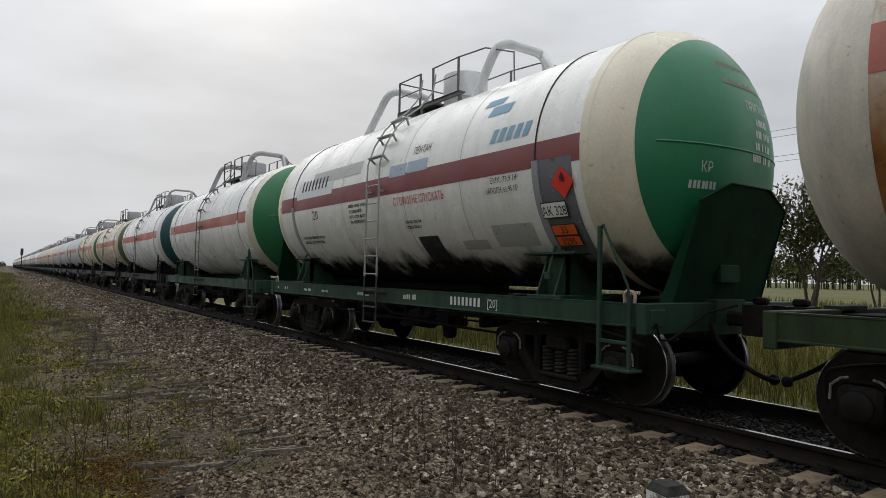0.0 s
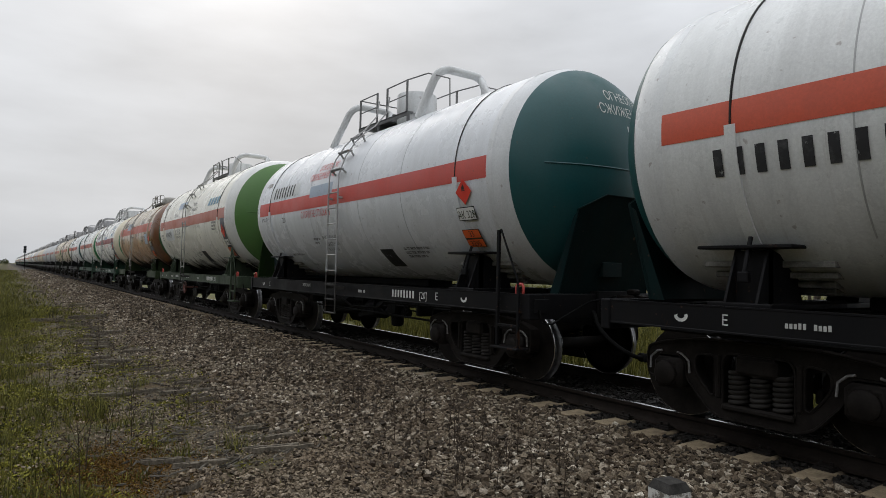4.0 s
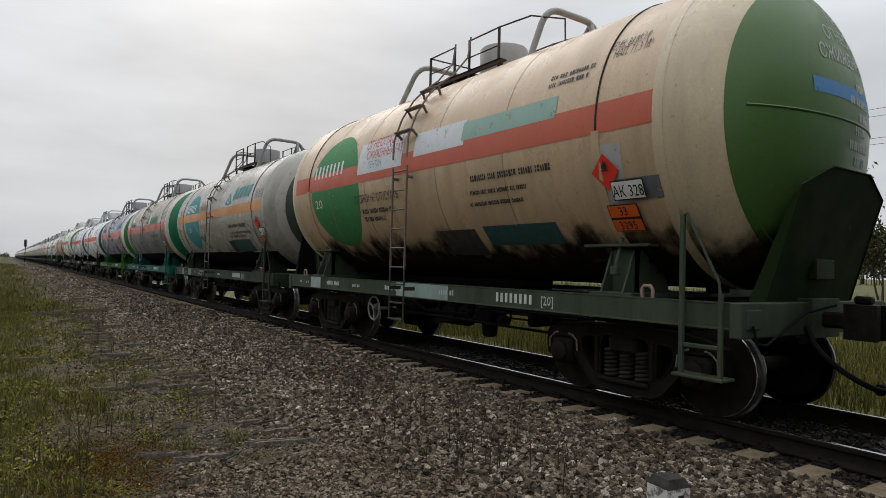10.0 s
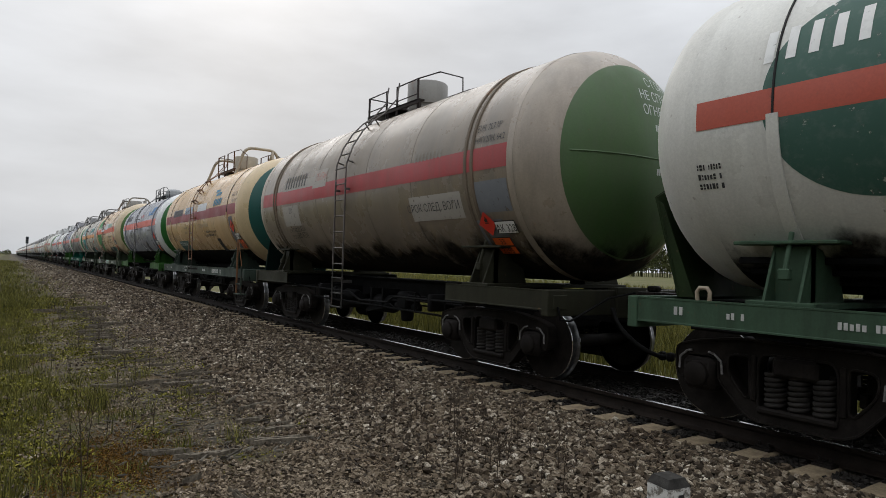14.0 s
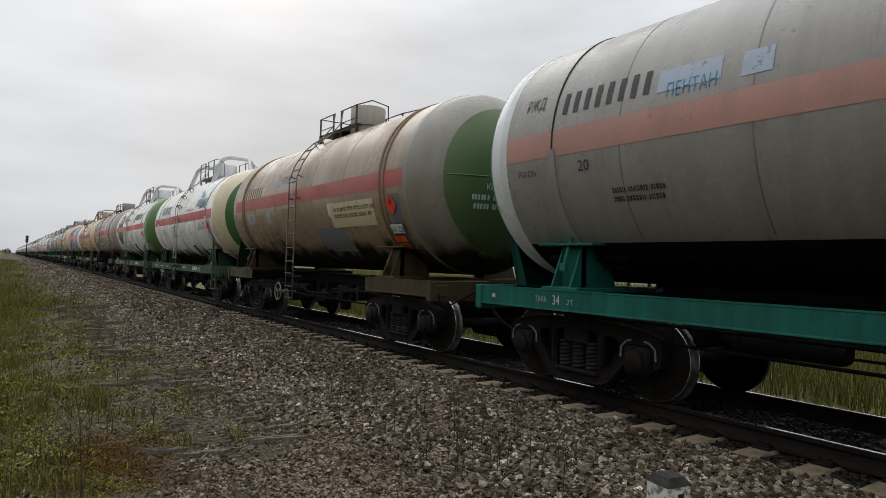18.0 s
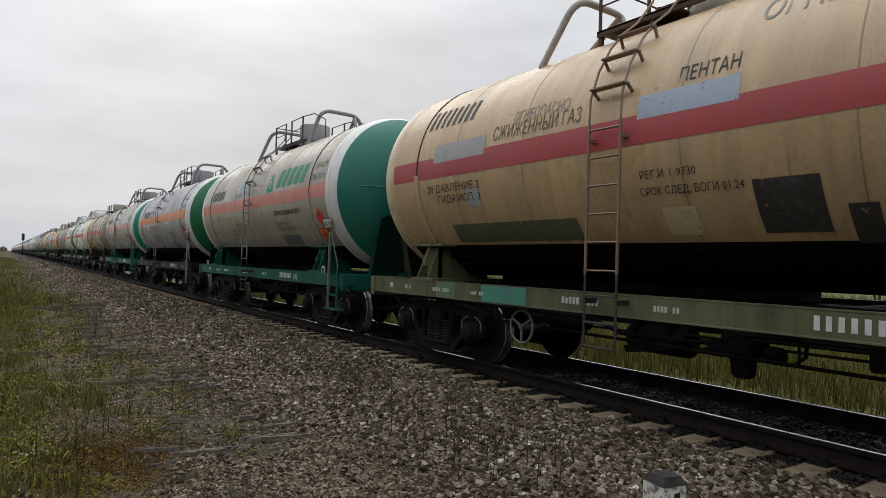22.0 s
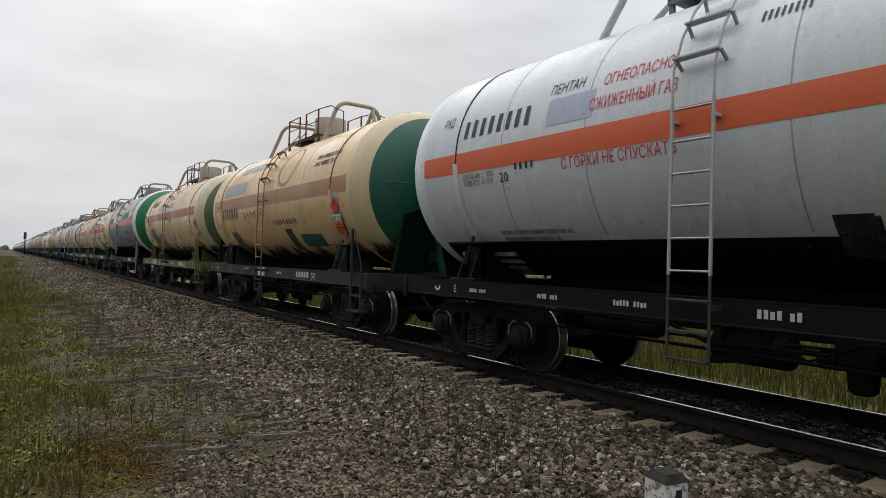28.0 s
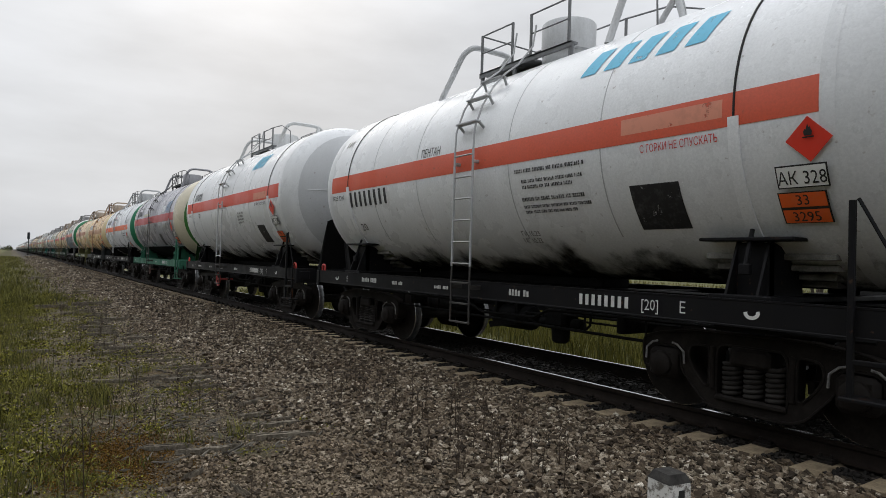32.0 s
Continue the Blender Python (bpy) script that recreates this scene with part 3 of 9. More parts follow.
def build_track():
    track = tagged(new("track"), "single railway track with worn rails on concrete sleepers", "railway track", kind="structure")
    for k, x in enumerate((0.0, 1.59)):
        prof = [(-0.075, -0.18), (0.075, -0.18), (0.075, -0.168), (0.02, -0.15), (0.010, -0.135), (0.010, -0.06), (0.037, -0.042), (0.037, -0.008),
                (0.030, -0.001), (-0.030, -0.001), (-0.037, -0.008), (-0.037, -0.042), (-0.010, -0.06), (-0.010, -0.135), (-0.02, -0.15), (-0.075, -0.168)]
        g = Geo().plate([(x + p, q) for p, q in prof], "y", -420, 900)
        r = put("rail", g.mesh("rail", 40), RAIL_STEEL, track)
        put("running_surface", Geo().box(x - 0.021, x + 0.026, -420, 900, -0.003, 0.0015, 0.001), RAIL_TOP, r, "wheel-polished top of the rail")
    s = Geo()
    s.plate([(-0.125, -0.2), (0.125, -0.2), (0.125, -0.02), (0.10, 0.0), (-0.10, 0.0), (-0.125, -0.02)], "x", -1.375, 1.375)
    sme = s.mesh("sleeper")
    fast = Geo()
    for x in (-0.795, 0.795):
        fast.box(x - 0.2, x + 0.2, -0.085, 0.085, -0.004, 0.022, 0.004)
        for dx in (-0.125, 0.125):
            for dy in (-0.045, 0.045):
                fast.tube([(x + dx, dy, 0.02), (x + dx, dy, 0.07)], 0.015, 6)
            fast.box(x + dx - 0.04, x + dx + 0.04, -0.075, 0.075, 0.02, 0.04, 0.004)
    fme = fast.mesh("rail_fastening")
    rng = random.Random(4)
    for i in range(-40, 140):
        y = 8.05 + 0.5435 * i
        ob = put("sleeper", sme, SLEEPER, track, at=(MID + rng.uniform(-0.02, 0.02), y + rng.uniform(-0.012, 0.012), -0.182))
        ob.rotation_euler[2] = rng.uniform(-0.008, 0.008)
        put("rail_fastening", fme, CAST, ob)
    rest = Geo()
    for i in list(range(-780, -40)) + list(range(140, 700)):
        y = 8.05 + 0.5435 * i
        rest.box(MID - 1.375, MID + 1.375, y - 0.125, y + 0.125, -0.38, -0.182, 0.01)
    put("sleeper", rest, SLEEPER, track)["kind"] = "stuff"


build_track()


# ---- tank wagons ----
# A wagon's own space: y along the track, -x the side towards the camera, z = 0 the top of the rails.
PITCH, R, AXIS = 12.02, 1.60, 2.915
HALF, DEPTH = 4.74, 0.90


def train_at(t):
    return 9.481 + 9.4205 * t + 0.008414 * t * t


def on_tank(y, th, lift=0.004):
    """A point of the tank's near side: th in degrees above the axis."""
    a = radians(th)
    return (-(R + lift) * math.cos(a), y, AXIS + (R + lift) * math.sin(a))


def patch(y0, y1, t0, t1, lift=0.004, n=None, shear=0.0):
    """A thin painted field that follows the shell, y0 > y1 (left to right as it is read)."""
    n = n or max(2, int(abs(t1 - t0) / 2) + 1)
    v = []
    for i in range(n + 1):
        th = t0 + (t1 - t0) * i / n
        s = shear * radians(th - t0) * R
        for y in (y0, y1):
            v.append(on_tank(y - s, th, lift))
    f = [(2 * i, 2 * i + 1, 2 * i + 3, 2 * i + 2) for i in range(n)]
    g = Geo()
    g.add(v, f)
    return g


def merge(gs):
    g = Geo()
    for a in gs:
        g.add(a.v, a.f)
    return g


TEXTS = {}


def bowl_letter(width, stem):
    """The soft sign, with an upright after it when stem is set: strokes round a hollow bowl."""
    t, top, r = 0.15, 0.58, 0.20
    w = width - (0.27 if stem else 0.0)
    outer, inner = [(t, 0.0)], [(t, t)]
    for i in range(5):
        a = math.pi / 2 * i / 4
        outer.append((w - r + r * math.sin(a), r - r * math.cos(a)))
        inner.append((w - r + (r - t * 0.8) * math.sin(a), r - (r - t) * math.cos(a)))
    for i in range(5):
        a = math.pi / 2 * i / 4
        outer.append((w - r + r * math.cos(a), top - r + r * math.sin(a)))
        inner.append((w - r + (r - t * 0.8) * math.cos(a), top - r + (r - t) * math.sin(a)))
    outer.append((t, top))
    inner.append((t, top - t))
    n = len(outer)
    v = [(x, y, 0.0) for x, y in outer + inner] + [(0, 0, 0), (t, 0, 0), (t, 1, 0), (0, 1, 0)]
    f = [(i, i + 1, i + 1 + n, i + n) for i in range(n - 1)] + [(2 * n, 2 * n + 1, 2 * n + 2, 2 * n + 3)]
    if stem:
        v += [(width - t, 0, 0), (width, 0, 0), (width, 1, 0), (width - t, 1, 0)]
        f.append((2 * n + 4, 2 * n + 5, 2 * n + 6, 2 * n + 7))
    return np.array(v), f


def text_shape(words, slim=0.72):
    """Letters of the built-in font; those whose bowl it fills are drawn anew."""
    at = next((i for i, c in enumerate(words) if c in "ЬЫ"), -1)
    if at < 0:
        return font_shape(words, slim)
    key = (words, slim, "bowls")
    if key not in TEXTS:
        head, c, tail = words[:at], words[at], words[at + 1:]

        def end(w):
            v = font_shape(w, 1.0)[0] if w.strip() else []
            return v[:, 0].max() if len(v) else 0.0
        stand = "Б" if c == "Ь" else "М"
        wide = end(stand)
        pieces = []
        if head.strip():
            pieces.append((0.0, font_shape(head, 1.0)))
        x = end(head + stand) - wide
        pieces.append((x, bowl_letter(wide, c == "Ы")))
        if tail.strip():
            rest = text_shape(tail.strip(), 1.0)
            pieces.append((end(head + stand + tail.replace("Ь", "Б").replace("Ы", "М")) - rest[0][:, 0].max(), rest))
        V, F, k = [], [], 0
        for x, (v, f) in pieces:
            v = np.array(v, float).copy()
            v[:, 0] += x
            V.append(v)
            F += [tuple(i + k for i in q) for q in f]
            k += len(v)
        V = np.concatenate(V)
        V[:, 0] *= slim
        TEXTS[key] = (V, F)
    return TEXTS[key]


def font_shape(words, slim=0.72):
    """Flat letters of the built-in font, 1 high in capitals, as vertices and faces."""
    key = (words, slim)
    if key not in TEXTS:
        cu = bpy.data.curves.new("letters", "FONT")
        cu.body = words
        cu.resolution_u = 2
        cu.align_x = "LEFT"
        ob = bpy.data.objects.new("letters", cu)
        scene.collection.objects.link(ob)
        me = ob.evaluated_get(bpy.context.evaluated_depsgraph_get()).to_mesh()
        v = np.array([x.co[:] for x in me.vertices]).reshape(-1, 3)
        f = [tuple(p.vertices) for p in me.polygons]
        bpy.data.objects.remove(ob)
        bpy.data.curves.remove(cu)
        if len(v):
            v = v / 0.72
            v[:, 0] = (v[:, 0] - v[:, 0].min()) * slim
        TEXTS[key] = (v, f)
    return TEXTS[key]


def letters(words, y, th, h, slim=0.72, lift=0.007, mid=False):
    """Words on the shell from y on, their foot at th degrees, h metres high."""
    v, f = text_shape(words, slim)
    g = Geo()
    if not len(v):
        return g
    w = v[:, 0].max() * h if mid else 0.0
    out = [on_tank(y + w / 2 - a * h, th + math.degrees(b * h / R), lift) for a, b, _ in v]
    return g.add(out, f)


def flat_letters(words, x, y, z, h, slim=0.8):
    """Words on an upright face that looks to -x."""
    v, f = text_shape(words, slim)
    return Geo().add([(x, y - a * h, z + b * h) for a, b, _ in v], f)


def bars(y, th, h, count, w, gap, rows=1, lift=0.007, lead=1.6, rng=None):
    """Writing that is left as plain bars: count strokes, rows lines."""
    gs = []
    d = math.degrees(h / R)
    for r in range(rows):
        k = count if not rng else max(2, int(count * rng.uniform(0.55, 1.0)))
        base = th - r * d * lead
        for i in range(k):
            a = y - i * (w + gap)
            gs.append(patch(a, a - w, base, base + d, lift, n=max(1, round(d / 3))))
    return merge(gs)


def disc_patch(y, th, r, lift=0.005, a0=0, a1=360, n=96, hole=0.0):
    """A round painted field on the shell."""
    v, f = [], []
    rings = [hole, 0.5 * (hole + 1), 1.0] if hole else [i / 20 for i in range(21)]
    for q in rings:
        for i in range(n + 1):
            a = radians(a0 + (a1 - a0) * i / n)
            v.append(on_tank(y - r * q * math.cos(a), th + math.degrees(r * q * math.sin(a) / R), lift))
    for j in range(len(rings) - 1):
        for i in range(n):
            p = j * (n + 1) + i
            f.append((p, p + 1, p + n + 2, p + n + 1))
    return Geo().add(v, f)


# shared shapes, made once
def cap_profile(r0, r1, lift, n=12):
    """Part of the dished end between two radii."""
    out = []
    for i in range(n + 1):
        r = r0 + (r1 - r0) * (i / n) ** 1.7
        out.append((DEPTH * math.sqrt(max(0.0, 1 - (r / R) ** 2)), r, lift))
    return out


def make_cap(r0, r1, lift):
    g = Geo()
    prof = [(-(HALF + h + l), max(r, 0.0)) for h, r, l in cap_profile(r0, r1, lift)]
    return g.lathe(prof, 64, "y", (0, 0, AXIS)).mesh("end_cap", 50)


SH = {}
SH["barrel"] = Geo().lathe([(-HALF, R), (-3.2, R), (0, R), (3.2, R), (HALF, R)], 144, "y", (0, 0, AXIS)).mesh("barrel", 50)
CAPS = {}


def cap_shape(r0, r1, lift):
    k = (r0, r1, lift)
    if k not in CAPS:
        CAPS[k] = make_cap(r0, r1, lift)
    return CAPS[k]


def ring(y, r, w=0.02, h=0.006, a0=0, a1=360, n=64):
    """A flat band or weld bead round the shell, from angle a0 to a1 (0 faces the camera's side, 90 is the top)."""
    v, f = [], []
    prof = [(-w, 0.0), (-w * 0.7, h), (w * 0.7, h), (w, 0.0)]
    for i in range(n + 1):
        a = radians(a0 + (a1 - a0) * i / n)
        for dy, dr in prof:
            v.append((-(r + dr) * math.cos(a), y + dy, AXIS + (r + dr) * math.sin(a)))
    for i in range(n):
        for j in range(3):
            p = i * 4 + j
            f.append((p, p + 1, p + 5, p + 4))
    return Geo().add(v, f)


SH["weld"] = ring(0, R - 0.002, 0.009, 0.0056, -43, 223).mesh("weld_bead", 60)
SH["strap"] = ring(0, R + 0.003, 0.011, 0.010, -4, 184).mesh("strap", 40)
SH["strap_wide"] = merge([ring(-0.075, R + 0.003, 0.035, 0.016, -52, 232), ring(0.075, R + 0.003, 0.035, 0.016, -52, 232)]).mesh("strap", 40)


def strap_foot():
    g = Geo()
    for s in (-1,):
        v, f = [], []
        for i in range(9):
            th = radians(-2 - 46 * i / 8)
            w = 0.05 + 0.012 * i / 8
            for dy in (-w, w):
                for dr in (0.004, 0.022):
                    v.append((s * (R + dr) * math.cos(th), dy, AXIS + (R + dr) * math.sin(th)))
        for i in range(8):
            a = i * 4
            f += [(a, a + 1, a + 5, a + 4), (a + 1, a + 3, a + 7, a + 5), (a + 3, a + 2, a + 6, a + 7), (a + 2, a, a + 4, a + 6)]
        g.add(v, f)
    return g.mesh("strap_foot", 40)


SH["strap_foot"] = strap_foot()


def packing_plank(k):
    """One timber of the stepped packing between saddle and shell, near side."""
    th, w = ((-52, 0.62), (-58, 0.58), (-64, 0.50), (-70, 0.44))[k]
    x, z = math.cos(radians(th)) * (R + 0.03), AXIS + math.sin(radians(th)) * (R + 0.03)
    return Geo().box(-x, -x + 0.2, -w, w, z - 0.045, z + 0.018, 0.01).mesh("packing_plank")


def bracket():
    """Half of a saddle: base plate, two webs and the ledge that carries the strap's foot, near side."""
    g = Geo()
    for y in (-0.17, 0.13):
        g.plate([(-1.45, 1.22), (-1.24, 1.76), (-0.74, 1.62), (-0.62, 1.22)], "y", y, y + 0.025)
    g.box(-1.46, 0.0, -0.3, 0.3, 1.20, 1.255)
    g.box(-1.37, -0.95, -0.43, 0.47, 1.752, 1.785, 0.008)
    g.box(-1.26, -1.16, -0.17, 0.15, 1.24, 1.74, 0.01)
    g.tube([(-1.40, -0.02, 1.50), (-1.28, -0.02, 1.86)], 0.022, 8)
    g.box(-1.43, -1.36, -0.07, 0.03, 1.44, 1.54, 0.01)
    return g.mesh("saddle")


SH["packing"] = [packing_plank(k) for k in range(4)]
SH["bracket"] = bracket()


def channel(y0, y1, s):
    """A side sill: a rolled channel, flanges inward."""
    prof = [(1.504, 0.97), (1.504, 0.984), (1.50, 0.99), (1.50, 1.20), (1.504, 1.206), (1.504, 1.22), (1.40, 1.22), (1.40, 1.206), (1.486, 1.20), (1.486, 0.99), (1.40, 0.984), (1.40, 0.97)]
    return Geo().plate([(s * a, b) for a, b in prof], "y", y0, y1)


SH["sill_near"], SH["sill_far"] = channel(-5.32, 5.32, -1).mesh("side_sill"), channel(-5.32, 5.32, 1).mesh("side_sill")
SH["stub_near_a"], SH["stub_far_a"] = channel(-5.32, -3.25, -1).mesh("side_sill"), channel(-5.32, -3.25, 1).mesh("side_sill")
SH["stub_near_b"], SH["stub_far_b"] = channel(3.25, 5.32, -1).mesh("side_sill"), channel(3.25, 5.32, 1).mesh("side_sill")
SH["end_beam"] = Geo().box(-1.52, 1.52, -0.12, 0.0, 0.90, 1.225, 0.01).box(-0.3, 0.3, -0.16, 0.0, 0.86, 1.26).box(-1.44, -1.2, -0.135, 0.0, 0.98, 1.16).box(1.2, 1.44, -0.135, 0.0, 0.98, 1.16).mesh("end_beam")
g = Geo().box(-0.2, 0.2, -5.3, 5.3, 0.78, 1.18)
for y in (-3.9, 3.9):
    g.box(-1.44, 1.44, y - 0.25, y + 0.25, 0.94, 1.16)
g.box(-0.32, 0.32, -5.3, 5.3, 1.165, 1.185, 0.004)
SH["centre_sill"] = g.mesh("centre_sill")
SH["bearer"] = Geo().box(-0.28, 0.28, -1.3, 3.3, 1.185, 1.33, 0.02).mesh("tank_bearer")
SH["crossbar"] = Geo().box(-1.48, 1.48, -0.05, 0.05, 1.0, 1.18).mesh("crossbar")


def end_stop():
    """The sloping plate that holds the tank lengthwise at a wagon's end, with its side cheeks."""
    g = Geo()

    def lean(z):
        return -5.325 - 0.29 * (z - 1.22)
    outline = [(-0.90, 1.22), (0.90, 1.22), (0.885, 2.33), (0.41, 2.545), (-0.41, 2.545), (-0.885, 2.33)]
    n = len(outline)
    v = [(x, lean(z), z) for x, z in outline] + [(x, lean(z) + 0.02, z) for x, z in outline]
    g.add(v, [tuple(range(n)), tuple(range(2 * n - 1, n - 1, -1))] + [(i, (i + 1) % n, (i + 1) % n + n, i + n) for i in range(n)])
    for s in (-1, 1):
        a = [(s * 0.895, lean(1.22) + 0.01, 1.22), (s * 0.88, lean(2.29) + 0.01, 2.29), (s * 0.875, lean(2.29) + 0.07, 2.25), (s * 0.885, -5.15, 1.22)]
        b = [(x - s * 0.02, y, z) for x, y, z in a]
        g.add(a + b, [(0, 1, 2, 3), (7, 6, 5, 4), (0, 4, 5, 1), (1, 5, 6, 2), (2, 6, 7, 3), (3, 7, 4, 0)])
    rim = [(-0.90, 1.22), (-0.885, 2.33), (-0.41, 2.545), (0.41, 2.545), (0.885, 2.33), (0.90, 1.22)]
    g.tube([(x, lean(z) - 0.004, z) for x, z in rim], 0.011, 6)
    g.box(-0.20, 0.20, -5.47, -5.35, 1.45, 1.66, 0.01)
    return g.mesh("end_stop", 35)


SH["end_stop"] = end_stop()


def coupler():
    g = Geo()
    g.box(-0.09, 0.09, -5.72, -5.25, 0.97, 1.13, 0.03)
    g.plate([(-0.20, -5.72), (0.16, -5.70), (0.22, -5.86), (0.10, -6.04), (-0.02, -5.96), (-0.10, -6.00), (-0.24, -6.02), (-0.22, -5.84)], "z", 0.88, 1.22)
    g.box(-0.06, 0.06, -5.9, -5.75, 1.22, 1.30, 0.02)
    return g.mesh("coupler", 40)


SH["coupler"] = coupler()
pts = [(-0.34, -5.36, 1.0), (-0.36, -5.47, 0.97)]
for i in range(1, 11):
    a = i / 10
    pts.append((-0.36 + 0.36 * a ** 2, -5.47 - 0.54 * math.sin(a * math.pi / 2) ** 1.4, 0.97 - 0.56 * math.sin(a * math.pi / 2) ** 0.8))
SH["hose"] = Geo().tube(pts, 0.028, 8).box(-0.05, 0.05, -6.01, -5.93, 0.36, 0.47, 0.02).mesh("brake_hose", 60)
SH["lever"] = Geo().tube([(-1.38, -5.47, 1.02), (-1.36, -5.5, 0.86), (-1.2, -5.5, 0.84), (-0.5, -5.5, 1.12), (-0.12, -5.62, 1.20)], 0.014, 6).mesh("uncoupling_lever", 50)
SH["loop"] = Geo().tube([(-1.46, -0.062, 1.22), (-1.465, -0.068, 1.30), (-1.465, -0.04, 1.34), (-1.465, 0.04, 1.34), (-1.465, 0.068, 1.30), (-1.46, 0.062, 1.22)], 0.02, 8).mesh("lashing_loop", 50)


def cast_plate(outer, holes, x0, x1, edge):
    """A cast plate between x0 and x1 with windows, its outer face drawn in by edge."""
    loops = [outer] + holes
    tris = tessellate_polygon([[Vector((p, q, 0)) for p, q in lp] for lp in loops])
    flat = [pq for lp in loops for pq in lp]
    n = len(flat)
    v = [(x0, p, q) for p, q in flat] + [(x1, p, q) for p, q in flat]
    f = [tuple(t) for t in tris] + [tuple(i + n for i in reversed(t)) for t in tris]
    o = 0
    for lp in loops:
        m = len(lp)
        f += [(o + i, o + (i + 1) % m, o + (i + 1) % m + n, o + i + n) for i in range(m)]
        o += m
    g = Geo().add(v, f)
    # a raised rib follows every edge of the casting
    for lp in loops:
        pts = [(x0 - 0.004, p, q) for p, q in lp]
        g.tube(pts + [pts[0]], edge, 5, False)
    return g


def rounded(poly, r, n=3):
    """An outline with its corners rounded off."""
    out = []
    for i, p in enumerate(poly):
        p, a, b = Vector(p), Vector(poly[i - 1]), Vector(poly[(i + 1) % len(poly)])
        u, w = a - p, b - p
        d = min(r, u.length * 0.45, w.length * 0.45)
        s, e = p + u.normalized() * d, p + w.normalized() * d
        for k in range(n + 1):
            t = k / n
            q = s * (1 - t) ** 2 + p * (2 * t * (1 - t)) + e * t * t
            out.append((q.x, q.y))
    return out


def side_frame():
    """A cast three-piece bogie's side frame with rounded windows, near side at -x."""
    half = [(0.36, 0.115), (0.50, 0.17), (0.74, 0.44), (0.745, 0.60), (0.80, 0.665), (1.05, 0.665), (1.105, 0.60), (1.11, 0.42), (1.19, 0.42), (1.215, 0.60), (1.20, 0.735), (0.98, 0.80), (0.55, 0.865)]
    outer = rounded(half + [(-p, q) for p, q in reversed(half)], 0.05, 2)
    spring_window = rounded([(-0.345, 0.66), (-0.30, 0.745), (0.30, 0.745), (0.345, 0.66), (0.345, 0.235), (-0.345, 0.235)], 0.05, 2)
    side = [(0.425, 0.72), (0.63, 0.70), (0.655, 0.58), (0.60, 0.46), (0.47, 0.315), (0.425, 0.33)]
    holes = [spring_window, rounded(side, 0.06, 3), rounded([(-p, q) for p, q in reversed(side)], 0.06, 3)]
    g = cast_plate(outer, holes, -0.085, 0.07, 0.013)
    g.box(-0.13, 0.05, -0.345, 0.345, 0.20, 0.262, 0.02)
    for s in (-1, 1):
        g.box(-0.115, -0.06, s * 0.385 - 0.025, s * 0.385 + 0.025, 0.30, 0.72, 0.012)
    return g.mesh("side_frame", 35)


SH["side_frame"] = side_frame()
for nm, q in (("clip_a", -1), ("clip_b", 1)):
    SH[nm] = Geo().tube([(-0.10, q * 0.235, 0.50), (-0.10, q * 0.225, 0.62), (-0.10, q * 0.15, 0.685), (-0.10, q * 0.09, 0.70)], 0.012, 6).mesh("axle_box_clip", 50)


def spring():
    g = Geo()
    pts = []
    for i in range(71):
        a = i / 10 * 2 * math.pi
        pts.append((0.086 * math.cos(a), 0.080 * math.sin(a), 0.265 + 0.33 * i / 70))
    g.tube(pts, 0.0215, 6)
    g.tube([(0, 0, 0.25), (0, 0, 0.57)], 0.045, 8)
    return g.mesh("spring", 60)


SH["spring"] = spring()
SH["axle_box"] = Geo().box(-0.16, 0.12, -0.17, 0.17, 0.32, 0.64, 0.05).lathe([(-0.21, 0.0), (-0.21, 0.10), (-0.19, 0.125), (-0.15, 0.13)], 16, "x", (0, 0, 0.478)).mesh("axle_box", 40)
SH["bolster"] = Geo().box(-1.16, 1.16, -0.20, 0.20, 0.56, 0.74, 0.03).box(-0.4, 0.4, -0.26, 0.26, 0.6, 0.86, 0.03).box(-0.95, 0.95, -0.50, -0.44, 0.38, 0.50).box(-0.95, 0.95, 0.44, 0.50, 0.38, 0.50).mesh("bogie")
WR = 0.4785


def wheelset():
    g = Geo()
    g.tube([(-1.1, 0, 0), (1.1, 0, 0)], 0.085, 12)
    for s in (-1, 1):
        g.lathe([(s * a, r) for a, r in [(0.715, 0.15), (0.715, 0.17), (0.765, 0.20), (0.775, 0.36), (0.722, 0.40), (0.722, 0.485)]], 40, "x")
        g.lathe([(s * a, r) for a, r in [(0.848, 0.470), (0.846, 0.405), (0.80, 0.385), (0.79, 0.20), (0.88, 0.17), (0.88, 0.12)]], 40, "x")
        for i in range(4):
            a = math.pi / 2 * i + 0.3
            c, q = math.cos(a), math.sin(a)
            g.tube([(s * 0.80, 0.30 * c, 0.30 * q), (s * 0.818, 0.30 * c, 0.30 * q)], 0.03, 8)
    return g.mesh("wheelset", 40)


def tyre():
    g = Geo()
    for s in (-1, 1):
        g.lathe([(s * a, r) for a, r in [(0.722, 0.485), (0.728, 0.503), (0.738, 0.507), (0.750, 0.500), (0.760, 0.4835), (0.800, 0.4785), (0.840, 0.4745), (0.848, 0.470)]], 48, "x", (0, 0, 0), False)
    return g.mesh("tread", 60)


g = Geo()
for s in (-1, 1):
    g.lathe([(s * 0.8425, 0.4752), (s * 0.8495, 0.4715), (s * 0.8500, 0.4665)], 48, "x", (0, 0, 0), False)
    g.lathe([(s * 0.733, 0.5078), (s * 0.7385, 0.5088), (s * 0.744, 0.5066)], 48, "x", (0, 0, 0), False)
SH["edge"] = g.mesh("edge", 60)
SH["wheelset"], SH["tread"] = wheelset(), tyre()


